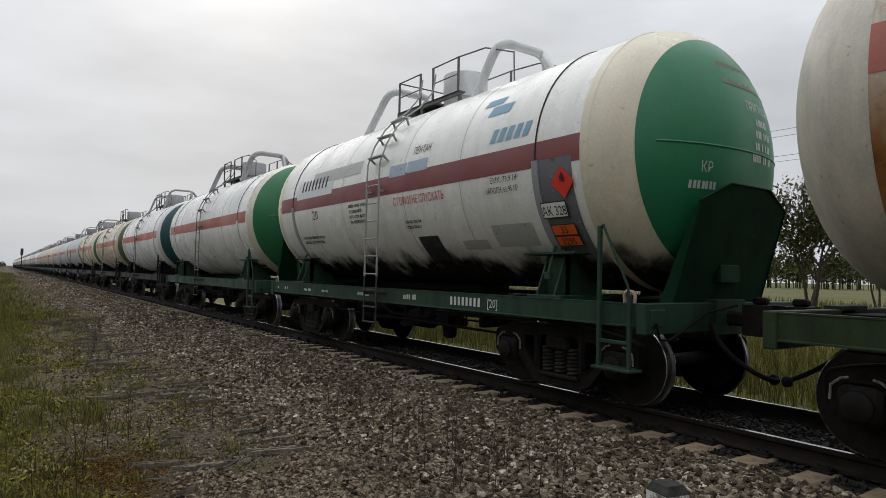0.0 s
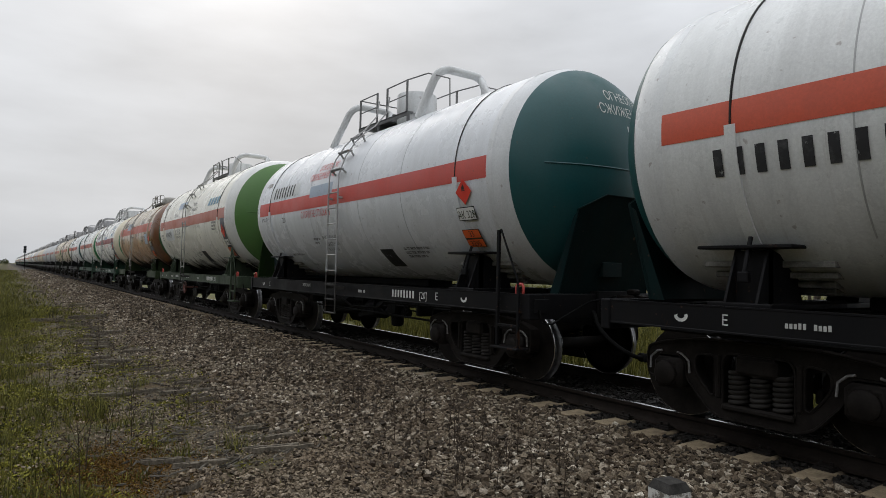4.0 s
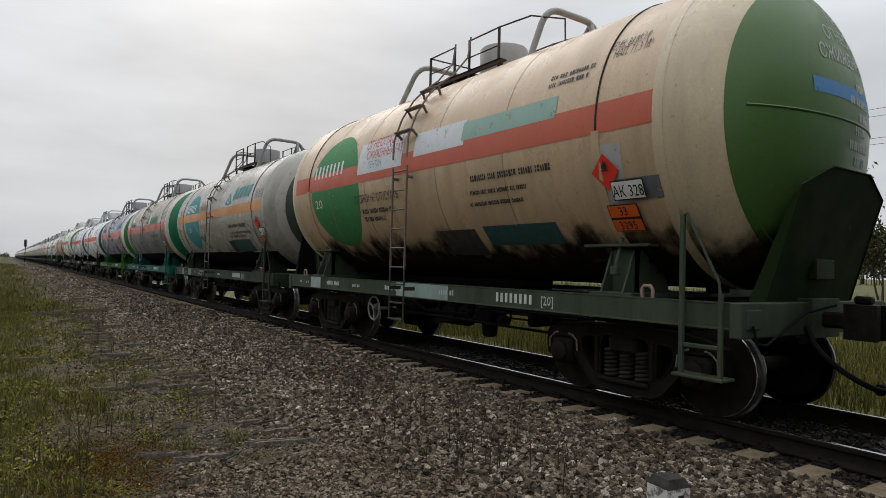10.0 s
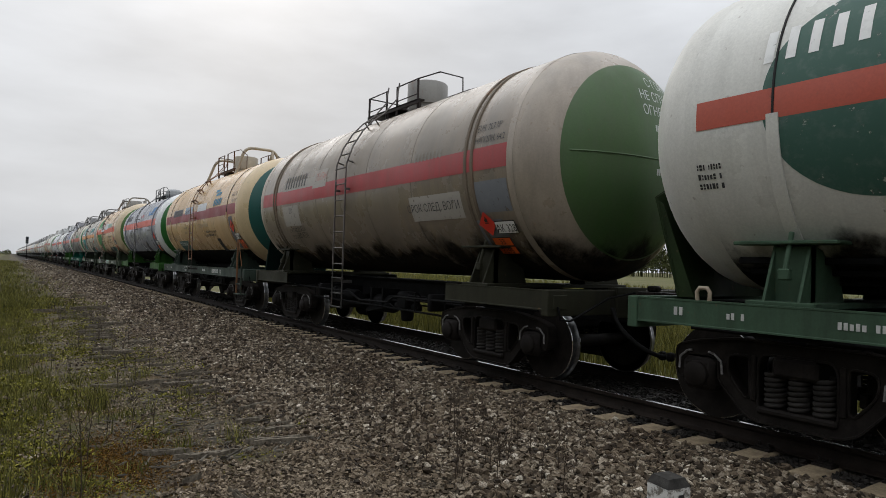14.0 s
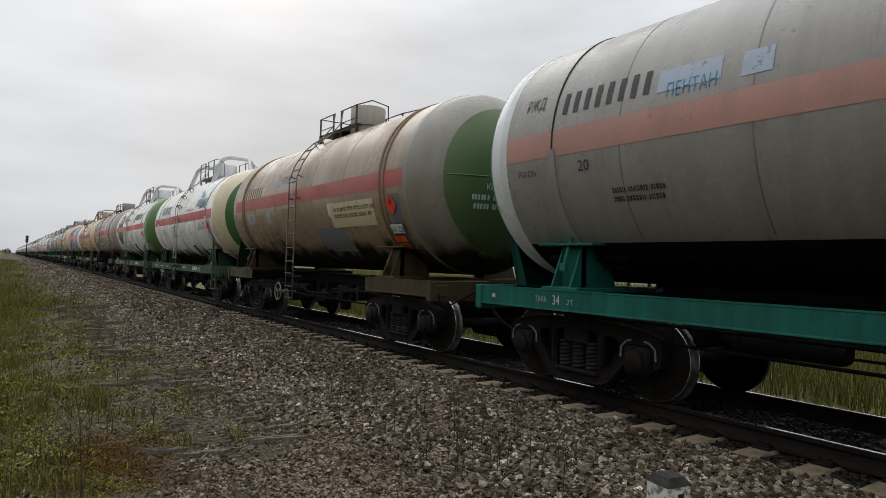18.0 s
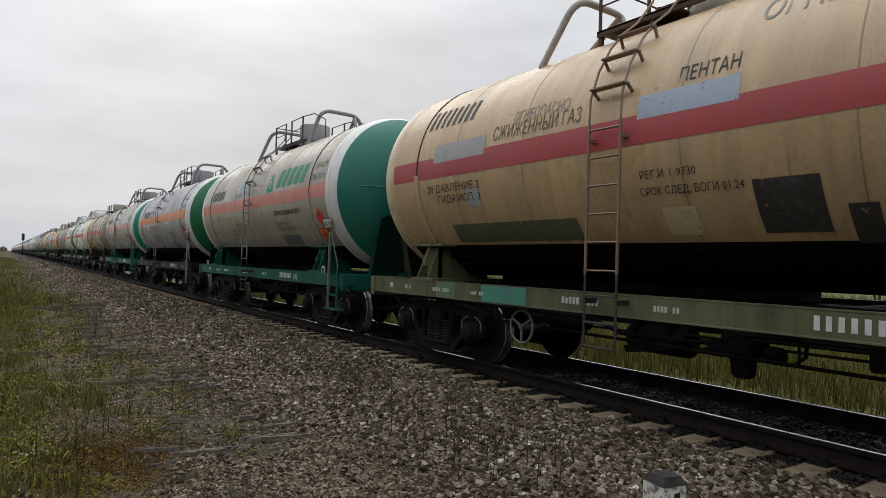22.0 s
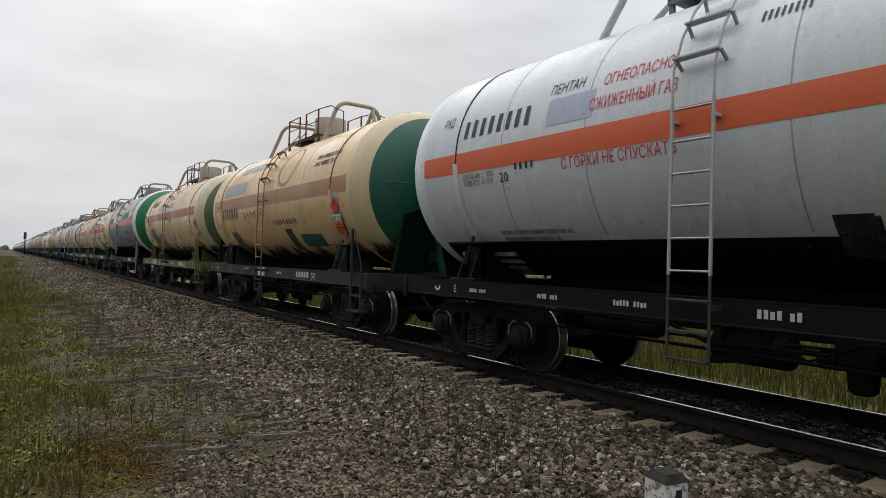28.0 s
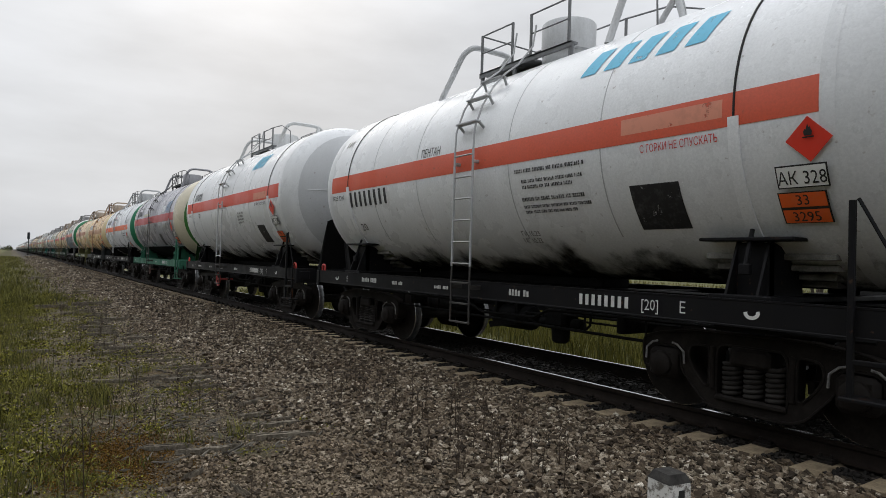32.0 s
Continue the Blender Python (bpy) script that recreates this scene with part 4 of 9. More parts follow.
def ladder_rail(s):
    g = Geo()
    y = 0.045 + s * 0.215
    g.box(-1.705, -1.675, y - 0.014, y + 0.014, 1.42, 3.06, 0.004)
    g.box(-1.69, -1.58, y - 0.03, y + 0.03, 2.86, 2.90, 0.004)
    return g.mesh("ladder_rail")


SH["ladder_a"], SH["ladder_b"] = ladder_rail(-1), ladder_rail(1)
g = Geo()
for y in (-0.17, 0.26):
    g.box(-1.70, -1.68, y - 0.014, y + 0.014, 0.62, 1.43, 0.004).box(-1.69, -1.49, y - 0.012, y + 0.012, 1.10, 1.16, 0.004)
for z in (0.64, 0.90, 1.19):
    g.box(-1.72, -1.66, -0.17, 0.26, z - 0.012, z + 0.012, 0.004)
SH["lower_ladder"] = g.mesh("lower_ladder")
SH["rung"] = Geo().tube([(-1.69, -0.17, 0), (-1.69, 0.26, 0)], 0.013, 6).mesh("rung", 60)


def upper_rod(s):
    y = 0.045 + s * 0.215
    p = [(-1.69, y, 3.04)]
    for th in (14, 26, 38, 48, 58):
        a = radians(th)
        p.append((-(R + 0.13) * math.cos(a), y, AXIS + (R + 0.13) * math.sin(a)))
    p += [(-0.66, y - 0.02, 4.70), (-0.62, y - 0.04, 5.02)]
    return Geo().tube(p, 0.014, 6).mesh("climbing_rail", 50)


SH["rod_a"], SH["rod_b"] = upper_rod(-1), upper_rod(1)


def tank_step(th):
    a = radians(th)
    c, s = math.cos(a), math.sin(a)
    g = Geo()
    x, z = -(R + 0.12) * c, AXIS + (R + 0.12) * s
    g.box(x - 0.05, x + 0.05, -0.19, 0.28, z - 0.012, z + 0.012, 0.004)
    for y in (-0.19, 0.27):
        g.tube([(x, y, z), (-(R - 0.01) * math.cos(a - 0.03), y, AXIS + (R - 0.01) * math.sin(a - 0.03))], 0.02, 6)
    return g.mesh("tank_step")


SH["curved_rung"] = Geo().tube([(0, -0.17, 0), (0, 0.26, 0)], 0.014, 6).mesh("rung", 60)
SH["step1"], SH["step2"], SH["step3"] = tank_step(18), tank_step(32), tank_step(46)


def platform():
    g = Geo()
    z = 4.57
    for y0, y1, x0, x1 in ((0.32, 1.14, -0.62, 0.62), (-0.92, -0.02, -0.62, -0.48), (-0.92, -0.02, 0.48, 0.62), (-0.02, 0.32, -0.62, 0.62)):
        g.box(x0, x1, y0, y1, z, z + 0.035, 0.006)
        g.box(x0, x0 + 0.02, y0, y1, z - 0.05, z + 0.035, 0.004)
    for y in (-0.88, 0.3, 1.1):
        for s in (-1, 1):
            g.box(min(s * 0.60, s * 0.55), max(s * 0.60, s * 0.55), y - 0.03, y + 0.03, AXIS + math.sqrt(R * R - 0.36) - 0.03, z + 0.01, 0.004)
    return g.mesh("platform")


SH["platform"] = platform()
SH["dome"] = Geo().lathe([(1.45, 0.40), (1.70, 0.40), (1.71, 0.37), (1.76, 0.37), (1.77, 0.41), (2.20, 0.41), (2.22, 0.395), (2.23, 0.0)], 40, "z", (0, -0.27, AXIS)).mesh("dome", 40)
SH["dome_low"] = Geo().lathe([(1.45, 0.44), (1.72, 0.44), (1.73, 0.5), (1.80, 0.5), (1.81, 0.40), (1.98, 0.38), (2.08, 0.28), (2.12, 0.0)], 40, "z", (0, -0.30, AXIS)).mesh("dome", 40)
SH["valve"] = Geo().lathe([(1.5, 0.10), (1.78, 0.10), (1.79, 0.15), (1.84, 0.15), (1.85, 0.07), (2.0, 0.06), (2.02, 0.0)], 14, "z", (0, 0.62, AXIS)).mesh("valve", 40)
SH["post"] = Geo().box(-0.018, 0.018, -0.018, 0.018, 4.55, 5.23, 0.004).mesh("railing_post")


def guard_rails(s):
    g = Geo()
    x = s * 0.60
    g.tube([(x, 1.10, 5.22), (x, 0.34, 5.22)], 0.013, 6)
    g.tube([(x, 1.10, 4.93), (x, 0.34, 4.93)], 0.011, 6)
    g.tube([(x, -0.08, 5.22), (x, -0.86, 5.22), (x, -1.60, 5.17), (x, -2.3, 4.90), (x, -2.32, 4.40)], 0.013, 6)
    g.tube([(x, -0.08, 4.93), (x, -0.86, 4.93)], 0.011, 6)
    return g


SH["guard_near"], SH["guard_far"] = guard_rails(-1).mesh("guard_rail", 50), guard_rails(1).tube([(-0.6, 1.1, 5.22), (0.6, 1.1, 5.22)], 0.013, 6).mesh("guard_rail", 50)


def hoop(y, lean, r, brace, rise=5.23):
    pts = []
    zt = AXIS + math.sqrt(R * R - 0.80 ** 2) - 0.02
    corner = [(-0.805, y, zt), (-0.53, y + lean, rise), (0.53, y + lean, rise), (0.805, y, zt)]
    pts.append(corner[0])
    for k in (1, 2):
        p0, p1, p2 = (Vector(corner[k - 1]), Vector(corner[k]), Vector(corner[k + 1]))
        a = p1 + (p0 - p1).normalized() * 0.28
        b = p1 + (p2 - p1).normalized() * 0.28
        for i in range(7):
            t = i / 6
            pts.append(tuple(a * (1 - t) ** 2 + p1 * (2 * t * (1 - t)) + b * t * t))
    pts.append(corner[3])
    g = Geo().tube(pts, r, 10)
    g.tube([(0.42, y + lean, rise - 0.02), (0.36, y + brace, AXIS + math.sqrt(R * R - 0.13) - 0.02)], r * 0.9, 10)
    if r < 0.06:
        g.tube([(0.40, y + lean, rise - 0.02), (0.36, y - 0.9 * brace, AXIS + math.sqrt(R * R - 0.13) - 0.02)], r * 0.9, 10)
    return g.mesh("safety_hoop", 60)


SH["hoop_a"], SH["hoop_b"] = hoop(1.98, -0.38, 0.05, -0.75), hoop(-1.74, -0.12, 0.05, 0.42)
SH["hoop_thick_a"], SH["hoop_thick_b"] = hoop(2.05, -0.45, 0.078, -0.9), hoop(-1.60, -0.25, 0.078, -0.85)


Y0, Y1 = -4.86, -5.26
SH["grab_post"] = Geo().box(-1.57, -1.525, Y0 - 0.023, Y0 + 0.023, 0.52, 2.05, 0.006).mesh("grab_post")
SH["step_hanger"] = Geo().box(-1.565, -1.525, Y1 - 0.02, Y1 + 0.02, 0.52, 1.30, 0.005).mesh("step_hanger")
SH["step_tread"] = Geo().box(-1.62, -1.40, Y1 - 0.06, Y0 + 0.06, 0.50, 0.53, 0.006).mesh("step_tread")
SH["step_bar"] = Geo().box(-1.565, -1.525, Y1, Y0, 0.78, 0.82, 0.005).mesh("step_bar")
SH["grab_rail"] = Geo().tube([(-1.545, Y0, 2.02), (-1.545, Y0 - 0.04, 2.06), (-1.545, Y1 + 0.02, 1.40), (-1.545, Y1, 1.22)], 0.014, 6).mesh("grab_rail", 40)


SH["reservoir"] = Geo().lathe([(-0.42, 0.0), (-0.42, 0.10), (-0.38, 0.165), (-0.34, 0.178), (0.34, 0.178), (0.38, 0.165), (0.42, 0.10), (0.42, 0.0)], 18, "y", (-0.70, -0.03, 0.705)).box(-0.9, -0.5, -0.28, -0.22, 0.70, 1.0).box(-0.9, -0.5, 0.18, 0.24, 0.70, 1.0).mesh("air_reservoir", 40)
SH["brake_cylinder"] = Geo().lathe([(-0.62, 0.0), (-0.62, 0.10), (-0.56, 0.125), (0.30, 0.125), (0.34, 0.16), (0.40, 0.16), (0.44, 0.06), (0.70, 0.03), (0.70, 0.0)], 16, "y", (-0.78, 1.62, 0.80)).box(-0.9, -0.4, 1.5, 1.6, 0.84, 1.0).mesh("brake_cylinder", 40)
g = Geo().box(-0.95, -0.62, -1.24, -0.86, 0.64, 0.98, 0.05).lathe([(0.44, 0.0), (0.44, 0.08), (0.47, 0.115), (0.60, 0.125), (0.66, 0.14)], 14, "z", (-0.8, -1.05, 0.0))
for y in (-0.78, -1.36):
    g.lathe([(-0.10, 0.0), (-0.10, 0.05), (-0.07, 0.085), (0.07, 0.085), (0.10, 0.05), (0.10, 0.0)], 12, "y", (-0.8, y, 0.70))
SH["distributor"] = g.mesh("distributor_valve", 40)
g = Geo()
g.tube([(-0.6, 2.9, 0.74), (-0.6, 1.1, 0.78)], 0.018, 6).tube([(-0.45, -2.9, 0.72), (-0.5, 0.4, 0.72), (-0.45, 2.9, 0.72)], 0.016, 6)
g.tube([(-1.18, -4.9, 0.93), (-1.18, -1.2, 0.90), (-1.15, -0.9, 0.78), (-1.15, 0.2, 0.76), (-1.18, 0.6, 0.90), (-1.18, 4.9, 0.93)], 0.022, 6)
g.tube([(-0.86, -0.42, 0.80), (-0.86, -0.86, 0.80)], 0.018, 6).tube([(-0.82, -0.4, 0.74), (-0.82, -0.6, 0.66), (-0.82, -0.8, 0.74)], 0.016, 6)
g.tube([(-0.95, -1.24, 0.84), (-0.98, -3.0, 0.86)], 0.018, 6).tube([(-0.9, -1.24, 0.92), (-0.92, -3.0, 0.92)], 0.018, 6)
g.tube([(-0.95, -1.36, 0.66), (-0.98, -1.62, 0.66), (-0.98, -1.72, 0.74), (-0.98, -1.74, 0.94)], 0.018, 6)
g.box(-1.2, -0.5, -2.42, -2.30, 0.72, 1.0, 0.02).box(-1.1, -0.3, 2.2, 2.34, 0.74, 1.0, 0.02)
g.tube([(-1.05, -2.6, 0.66), (-1.05, 2.7, 0.70)], 0.02, 6)
for y in (-2.6, -1.7, 1.5, 2.6):
    g.tube([(-1.05, y, 0.68), (-1.05, y, 1.0)], 0.014, 6)
g.plate([(-0.30, 0.62), (0.30, 0.52), (0.34, 0.60), (-0.26, 0.72)], "x", -0.92, -0.88)
SH["brake_rods"] = g.mesh("brake_rigging", 50)
g = Geo()
for i in range(24):
    a, b = 2 * math.pi * i / 24, 2 * math.pi * (i + 1) / 24
    g.tube([(-1.36, 0.21 * math.cos(a), 0.21 * math.sin(a)), (-1.36, 0.21 * math.cos(b), 0.21 * math.sin(b))], 0.016, 6, False)
for i in range(3):
    a = 2 * math.pi * i / 3 + 0.5
    g.tube([(-1.36, 0, 0), (-1.36, 0.2 * math.cos(a), 0.2 * math.sin(a))], 0.016, 6)
g.tube([(-1.39, 0, 0), (-0.9, 0, 0)], 0.03, 8)
SH["brake_wheel"] = g.mesh("brake_wheel", 50)

COLOURS = {
    "ink": (0.022, 0.022, 0.025), "ink3": (0.12, 0.09, 0.05), "faint": (0.26, 0.24, 0.21), "red": (0.55, 0.035, 0.03), "faintred": (0.45, 0.17, 0.13),
    "black": (0.012, 0.012, 0.014), "black2": (0.035, 0.033, 0.03), "greyboard": (0.13, 0.135, 0.15), "greyboard2": (0.17, 0.18, 0.20), "greypale": (0.42, 0.42, 0.41),
    "greypale2": (0.36, 0.36, 0.36), "paleboard": (0.66, 0.67, 0.67), "sky": (0.36, 0.42, 0.50), "lilac": (0.40, 0.42, 0.52), "blue": (0.17, 0.32, 0.42),
    "blue2": (0.05, 0.22, 0.50), "blue3": (0.03, 0.20, 0.33), "blue4": (0.22, 0.30, 0.42), "blue5": (0.10, 0.42, 0.60), "brownlogo": (0.12, 0.07, 0.04),
    "green": (0.012, 0.26, 0.13), "green2": (0.03, 0.22, 0.06), "dkgreen": (0.035, 0.10, 0.075), "teal": (0.01, 0.24, 0.26), "teal2": (0.014, 0.085, 0.085),
    "paleteal": (0.28, 0.42, 0.36), "white": (0.78, 0.78, 0.76), "endwhite": (0.50, 0.53, 0.51), "white2": (0.66, 0.68, 0.70), "tan": (0.33, 0.27, 0.18), "tanpale": (0.52, 0.44, 0.30),
    "sootpale": (0.40, 0.37, 0.335), "gold": (0.20, 0.105, 0.018), "sand": (0.58, 0.49, 0.30), "olive": (0.10, 0.11, 0.06), "yellowpale": (0.50, 0.50, 0.38), "redpale": (0.66, 0.26, 0.17), "ink3ring": (0.30, 0.24, 0.12),
}
PLATE_RED = stencil("hazard_red", (0.72, 0.045, 0.025), 0.15, 0.4)
PLATE_ORANGE = stencil("plate_orange", (0.80, 0.13, 0.02), 0.2, 0.4)
PLATE_WHITE = stencil("plate_white", (0.80, 0.80, 0.78), 0.12, 0.4)
PLATE_BLACK = stencil("plate_black", (0.015, 0.015, 0.015), 0.1, 0.5)
SILL_WHITE = stencil("sill_lettering", (0.46, 0.46, 0.44), 0.7)
SILL_BRIGHT = stencil("sill_numbers", (0.60, 0.60, 0.58), 0.6)
LIFT = {}
SIZES = {}
FOOT = 1.315


def fitted(ob, w, ends=False):
    """Fits a piece of the common tank to this wagon's own girth and length; the tank's foot stays at one height."""
    s, q = SIZES.get(w.name, (1.0, 1.0))
    ob.scale = (s, q if ends else 1.0, s)
    ob.location[2] += (1 - s) * FOOT
    return ob


def next_lift(w):
    LIFT[w.name] = LIFT.get(w.name, 0.0044) + 0.00016
    return LIFT[w.name]


def painted(colour):
    return stencil("painted_" + colour, COLOURS[colour])


def words(w, text, y0, y1, th, h, colour):
    v, f = text_shape(text, 1.0)
    if not len(v):
        return
    s = (y0 - y1) / v[:, 0].max()
    g = Geo().add([on_tank(y0 - a * s, th + math.degrees(b * h / R), 0.0074) for a, b, _ in v], f)
    fitted(put("lettering", raw_mesh("lettering", g.v, g.f), painted(colour), w), w)


MARKS = ("green", "teal", "blue", "blue2", "blue3", "blue4", "blue5", "dkgreen")


def strokes(w, y0, y1, th, h, colour, count, rows):
    """Writing that cannot be read, as plain bars: slanted for the owners' marks, in word groups for small print."""
    step = (y0 - y1) / count
    rng = random.Random(int(y0 * 100) + count)
    if colour in MARKS:
        g = merge([patch(y0 - i * step, y0 - (i + 0.66) * step, th, th + math.degrees(h / R), 0.0071, 5, 0.3) for i in range(count)])
    elif rows > 1 or count > 8:
        g, h = Geo(), h * 0.66
        d, cell = math.degrees(h / R), h * 0.72
        for r in range(rows):
            base, y = th - r * d * 1.75, y0
            stop = y1 + (rng.uniform(0.0, 0.35) * (y0 - y1) if r else 0.0)
            while y > stop:
                for i in range(rng.randint(3, 8)):
                    a = cell * rng.uniform(0.30, 0.74)
                    if rng.random() < 0.45:
                        parts = ((0.0, 0.40), (0.56, 1.0))
                    else:
                        parts = ((0.0, rng.choice((0.86, 1.0, 1.0))),)
                    for p, q in parts:
                        b = patch(y, y - a, base + d * p, base + d * q, 0.0074, 1)
                        g.add(b.v, b.f)
                    y -= a + cell * 0.30
                    if y < stop:
                        break
                y -= cell * 0.7
    else:
        g = bars(y0, th, h, count, step * 0.44, step * 0.56, 1, 0.0074)
    fitted(put("lettering", raw_mesh("lettering", g.v, g.f), painted(colour), w), w)


def field(w, y0, y1, t0, t1, colour):
    if colour in ("green", "dkgreen", "teal") and t0 > 0:
        return emblem(w, y0, y1, t0, t1, colour)
    if colour in ("blue", "blue2", "blue3"):
        g = merge([patch(y0 + (y1 - y0) * a, y0 + (y1 - y0) * b, t0 + (t1 - t0) * c, t0 + (t1 - t0) * d, next_lift(w), 3, 0.3) for a, b, c, d in ((0.0, 0.62, 0.62, 1.0), (0.3, 1.0, 0.0, 0.5))])
    else:
        g = patch(y0, y1, t0, t1, next_lift(w))
    fitted(put("painted_panel", raw_mesh("painted_panel", g.v, g.f, None, True), painted(colour), w), w)


def emblem(w, y0, y1, t0, t1, colour):
    """A triangle with a pale rounded hollow, the owner's mark as a plain shape."""
    lift = next_lift(w)
    m, n = (y0 + y1) / 2, 8
    v = []
    for i in range(n + 1):
        a = i / n
        for e in (y0, y1):
            v.append(on_tank(e + (m - e) * a * 0.86, t0 + (t1 - t0) * a, lift))
    p = fitted(put("painted_panel", raw_mesh("painted_panel", v, [(2 * i, 2 * i + 1, 2 * i + 3, 2 * i + 2) for i in range(n)], None, True), painted(colour), w), w)
    r = (y0 - y1) * 0.2
    g = disc_patch(m, t0 + (t1 - t0) * 0.40, r, lift + 0.0012, hole=0.5)
    put("emblem_ring", raw_mesh("emblem_ring", g.v, g.f, None, True), painted("greypale"), p)


def roundel(w, y, th, r, colour):
    g = disc_patch(y, th, r, 0.0027, hole=0.86 if "ring" in colour else 0.0)
    fitted(put("painted_panel", raw_mesh("painted_panel", g.v, g.f, None, True), painted(colour), w), w)


def tank_plate(y, th, w, h, lift, shear=0.0):
    d = math.degrees(h / R) / 2
    return patch(y + w / 2, y - w / 2, th - d, th + d, lift, 3)


def hazard_plates(w, yd, td, ya, ta, yo, to):
    """The red diamond, the white code plate and the orange number plate."""
    def diamond(q, lift):
        d = math.degrees(q / R)
        return Geo().add([on_tank(yd, td - d, lift), on_tank(yd - q, td, lift), on_tank(yd, td + d, lift), on_tank(yd + q, td, lift)], [(0, 1, 2, 3)])
    p = put("hazard_diamond", diamond(0.185, 0.026), PLATE_RED, w, "red flammable-liquid diamond")
    fitted(p, w)
    k = Geo()
    fl = [(-0.030, -0.01), (-0.036, 0.02), (-0.022, 0.045), (-0.018, 0.03), (0.0, 0.085), (0.010, 0.05), (0.018, 0.06), (0.034, 0.02), (0.028, -0.01)]
    k.add([on_tank(yd - a, td + math.degrees((b + 0.04) / R), 0.030) for a, b in fl], [tuple(range(len(fl)))])
    m = patch(yd + 0.045, yd - 0.045, td + 0.4, td + 0.8, 0.030, 1)
    k.add(m.v, m.f)
    put("flame_mark", k, PLATE_BLACK, p)
    a = put("code_plate", tank_plate(ya, ta, 0.42, 0.20, 0.028), PLATE_BLACK, w, "white plate with a black hazard code")
    fitted(a, w)
    put("plate_face", tank_plate(ya, ta, 0.395, 0.175, 0.032), PLATE_WHITE, a)
    put("lettering", letters("АК 328", ya, ta - 2.3, 0.115, 0.80, 0.036, True), PLATE_BLACK, a)
    o = put("number_plate", tank_plate(yo, to, 0.40, 0.30, 0.028), PLATE_BLACK, w, "orange danger plate with black numbers")
    fitted(o, w)
    put("plate_face", tank_plate(yo, to + 2.75, 0.375, 0.128, 0.032), PLATE_ORANGE, o)
    put("plate_face", tank_plate(yo, to - 2.75, 0.375, 0.128, 0.032), PLATE_ORANGE, o)
    put("lettering", letters("33", yo, to + 1.2, 0.095, 0.9, 0.036, True), PLATE_BLACK, o)
    put("lettering", letters("3295", yo, to - 4.4, 0.095, 0.9, 0.036, True), PLATE_BLACK, o)


def bogie(w, y, keep):
    b = put("bogie", SH["bolster"], CAST, w, at=(0, y, 0))
    for s in (-1, 1):
        put("side_frame", SH["side_frame"], CAST, b, at=(s * 1.018, 0, 0), turn=(0, 0, 0 if s < 0 else 180))
        for dy in (-0.215, 0, 0.215):
            if s < 0 or keep:
                put("spring", SH["spring"], SPRING, b, at=(s * 1.035, dy, 0))
        for dy in (-0.925, 0.925):
            if s < 0 and keep:
                put("axle_box_clip", SH["clip_a"], CLIP, b, "pale painted line on the axle-box jaw", at=(-1.03, dy, 0))
                put("axle_box_clip", SH["clip_b"], CLIP, b, "pale painted line on the axle-box jaw", at=(-1.03, dy, 0))
            put("axle_box", SH["axle_box"], CAST, b, at=(s * 1.03, dy, 0), turn=(0, 0, 0 if s < 0 else 180))
    for e, dy in (("a", -0.925), ("b", 0.925)):
        ws = put("wheelset", SH["wheelset"], CAST, b, at=(0, dy, WR))
        WHEELS[e].append(ws)


SPRING = steel("spring_steel", (0.034, 0.031, 0.029), 0.6)
WHEELS = {"a": [], "b": []}
CLIP = steel("pale_clip_paint", (0.22, 0.215, 0.21), 0.7, 0.0, 20.0, 0.7)
# the worn tread and its bright edges belong to the wheelset's one mesh as further materials
bm = bmesh.new()
bm.from_mesh(SH["wheelset"])
n0 = len(bm.faces)
bm.from_mesh(SH["tread"])
bm.faces.ensure_lookup_table()
for fc in bm.faces[n0:]:
    fc.material_index = 1
n0 = len(bm.faces)
bm.from_mesh(SH["edge"])
bm.faces.ensure_lookup_table()
for fc in bm.faces[n0:]:
    fc.material_index = 2
bm.to_mesh(SH["wheelset"])
bm.free()
SH["wheelset"].materials.append(CAST)
SH["wheelset"].materials.append(TREAD)
SH["wheelset"].materials.append(RAIL_TOP)


WAGONS = []
SILL_TEXT = {
    3: (("АВТОРЕЖИМ", 1.9, 1.10, 0.06),),
    7: (("ТАРА", 4.25, 1.06, 0.07), ("34", 3.95, 1.04, 0.12), (".6 Т", 3.72, 1.05, 0.06), ("М 483", 2.55, 1.06, 0.08), ("АВТОРЕЖИМ", 1.78, 1.11, 0.07), ("ПОРОЖНИЙ", 1.92, 1.01, 0.07)),
    10: (("АВТОРЕЖИМ", 1.78, 1.11, 0.07), ("ПОРОЖНИЙ", 1.92, 1.01, 0.07)),
    15: (("ТАРА", 4.25, 1.06, 0.07), ("34", 3.95, 1.04, 0.12), (".7 Т", 3.72, 1.05, 0.06)),
    24: (("34", 3.95, 1.04, 0.12), (".7 Т", 3.72, 1.05, 0.06)),
    16: (("ТАРА", 3.66, 1.06, 0.055), ("34", 3.48, 1.035, 0.135), ("6 Т", 3.32, 1.045, 0.07)),
    20: (("ТАРА", 3.66, 1.06, 0.055), ("35", 3.48, 1.035, 0.135), ("6 Т", 3.32, 1.045, 0.07)),
    22: (("АВТОРЕЖИМ", 1.78, 1.10, 0.065),),
}


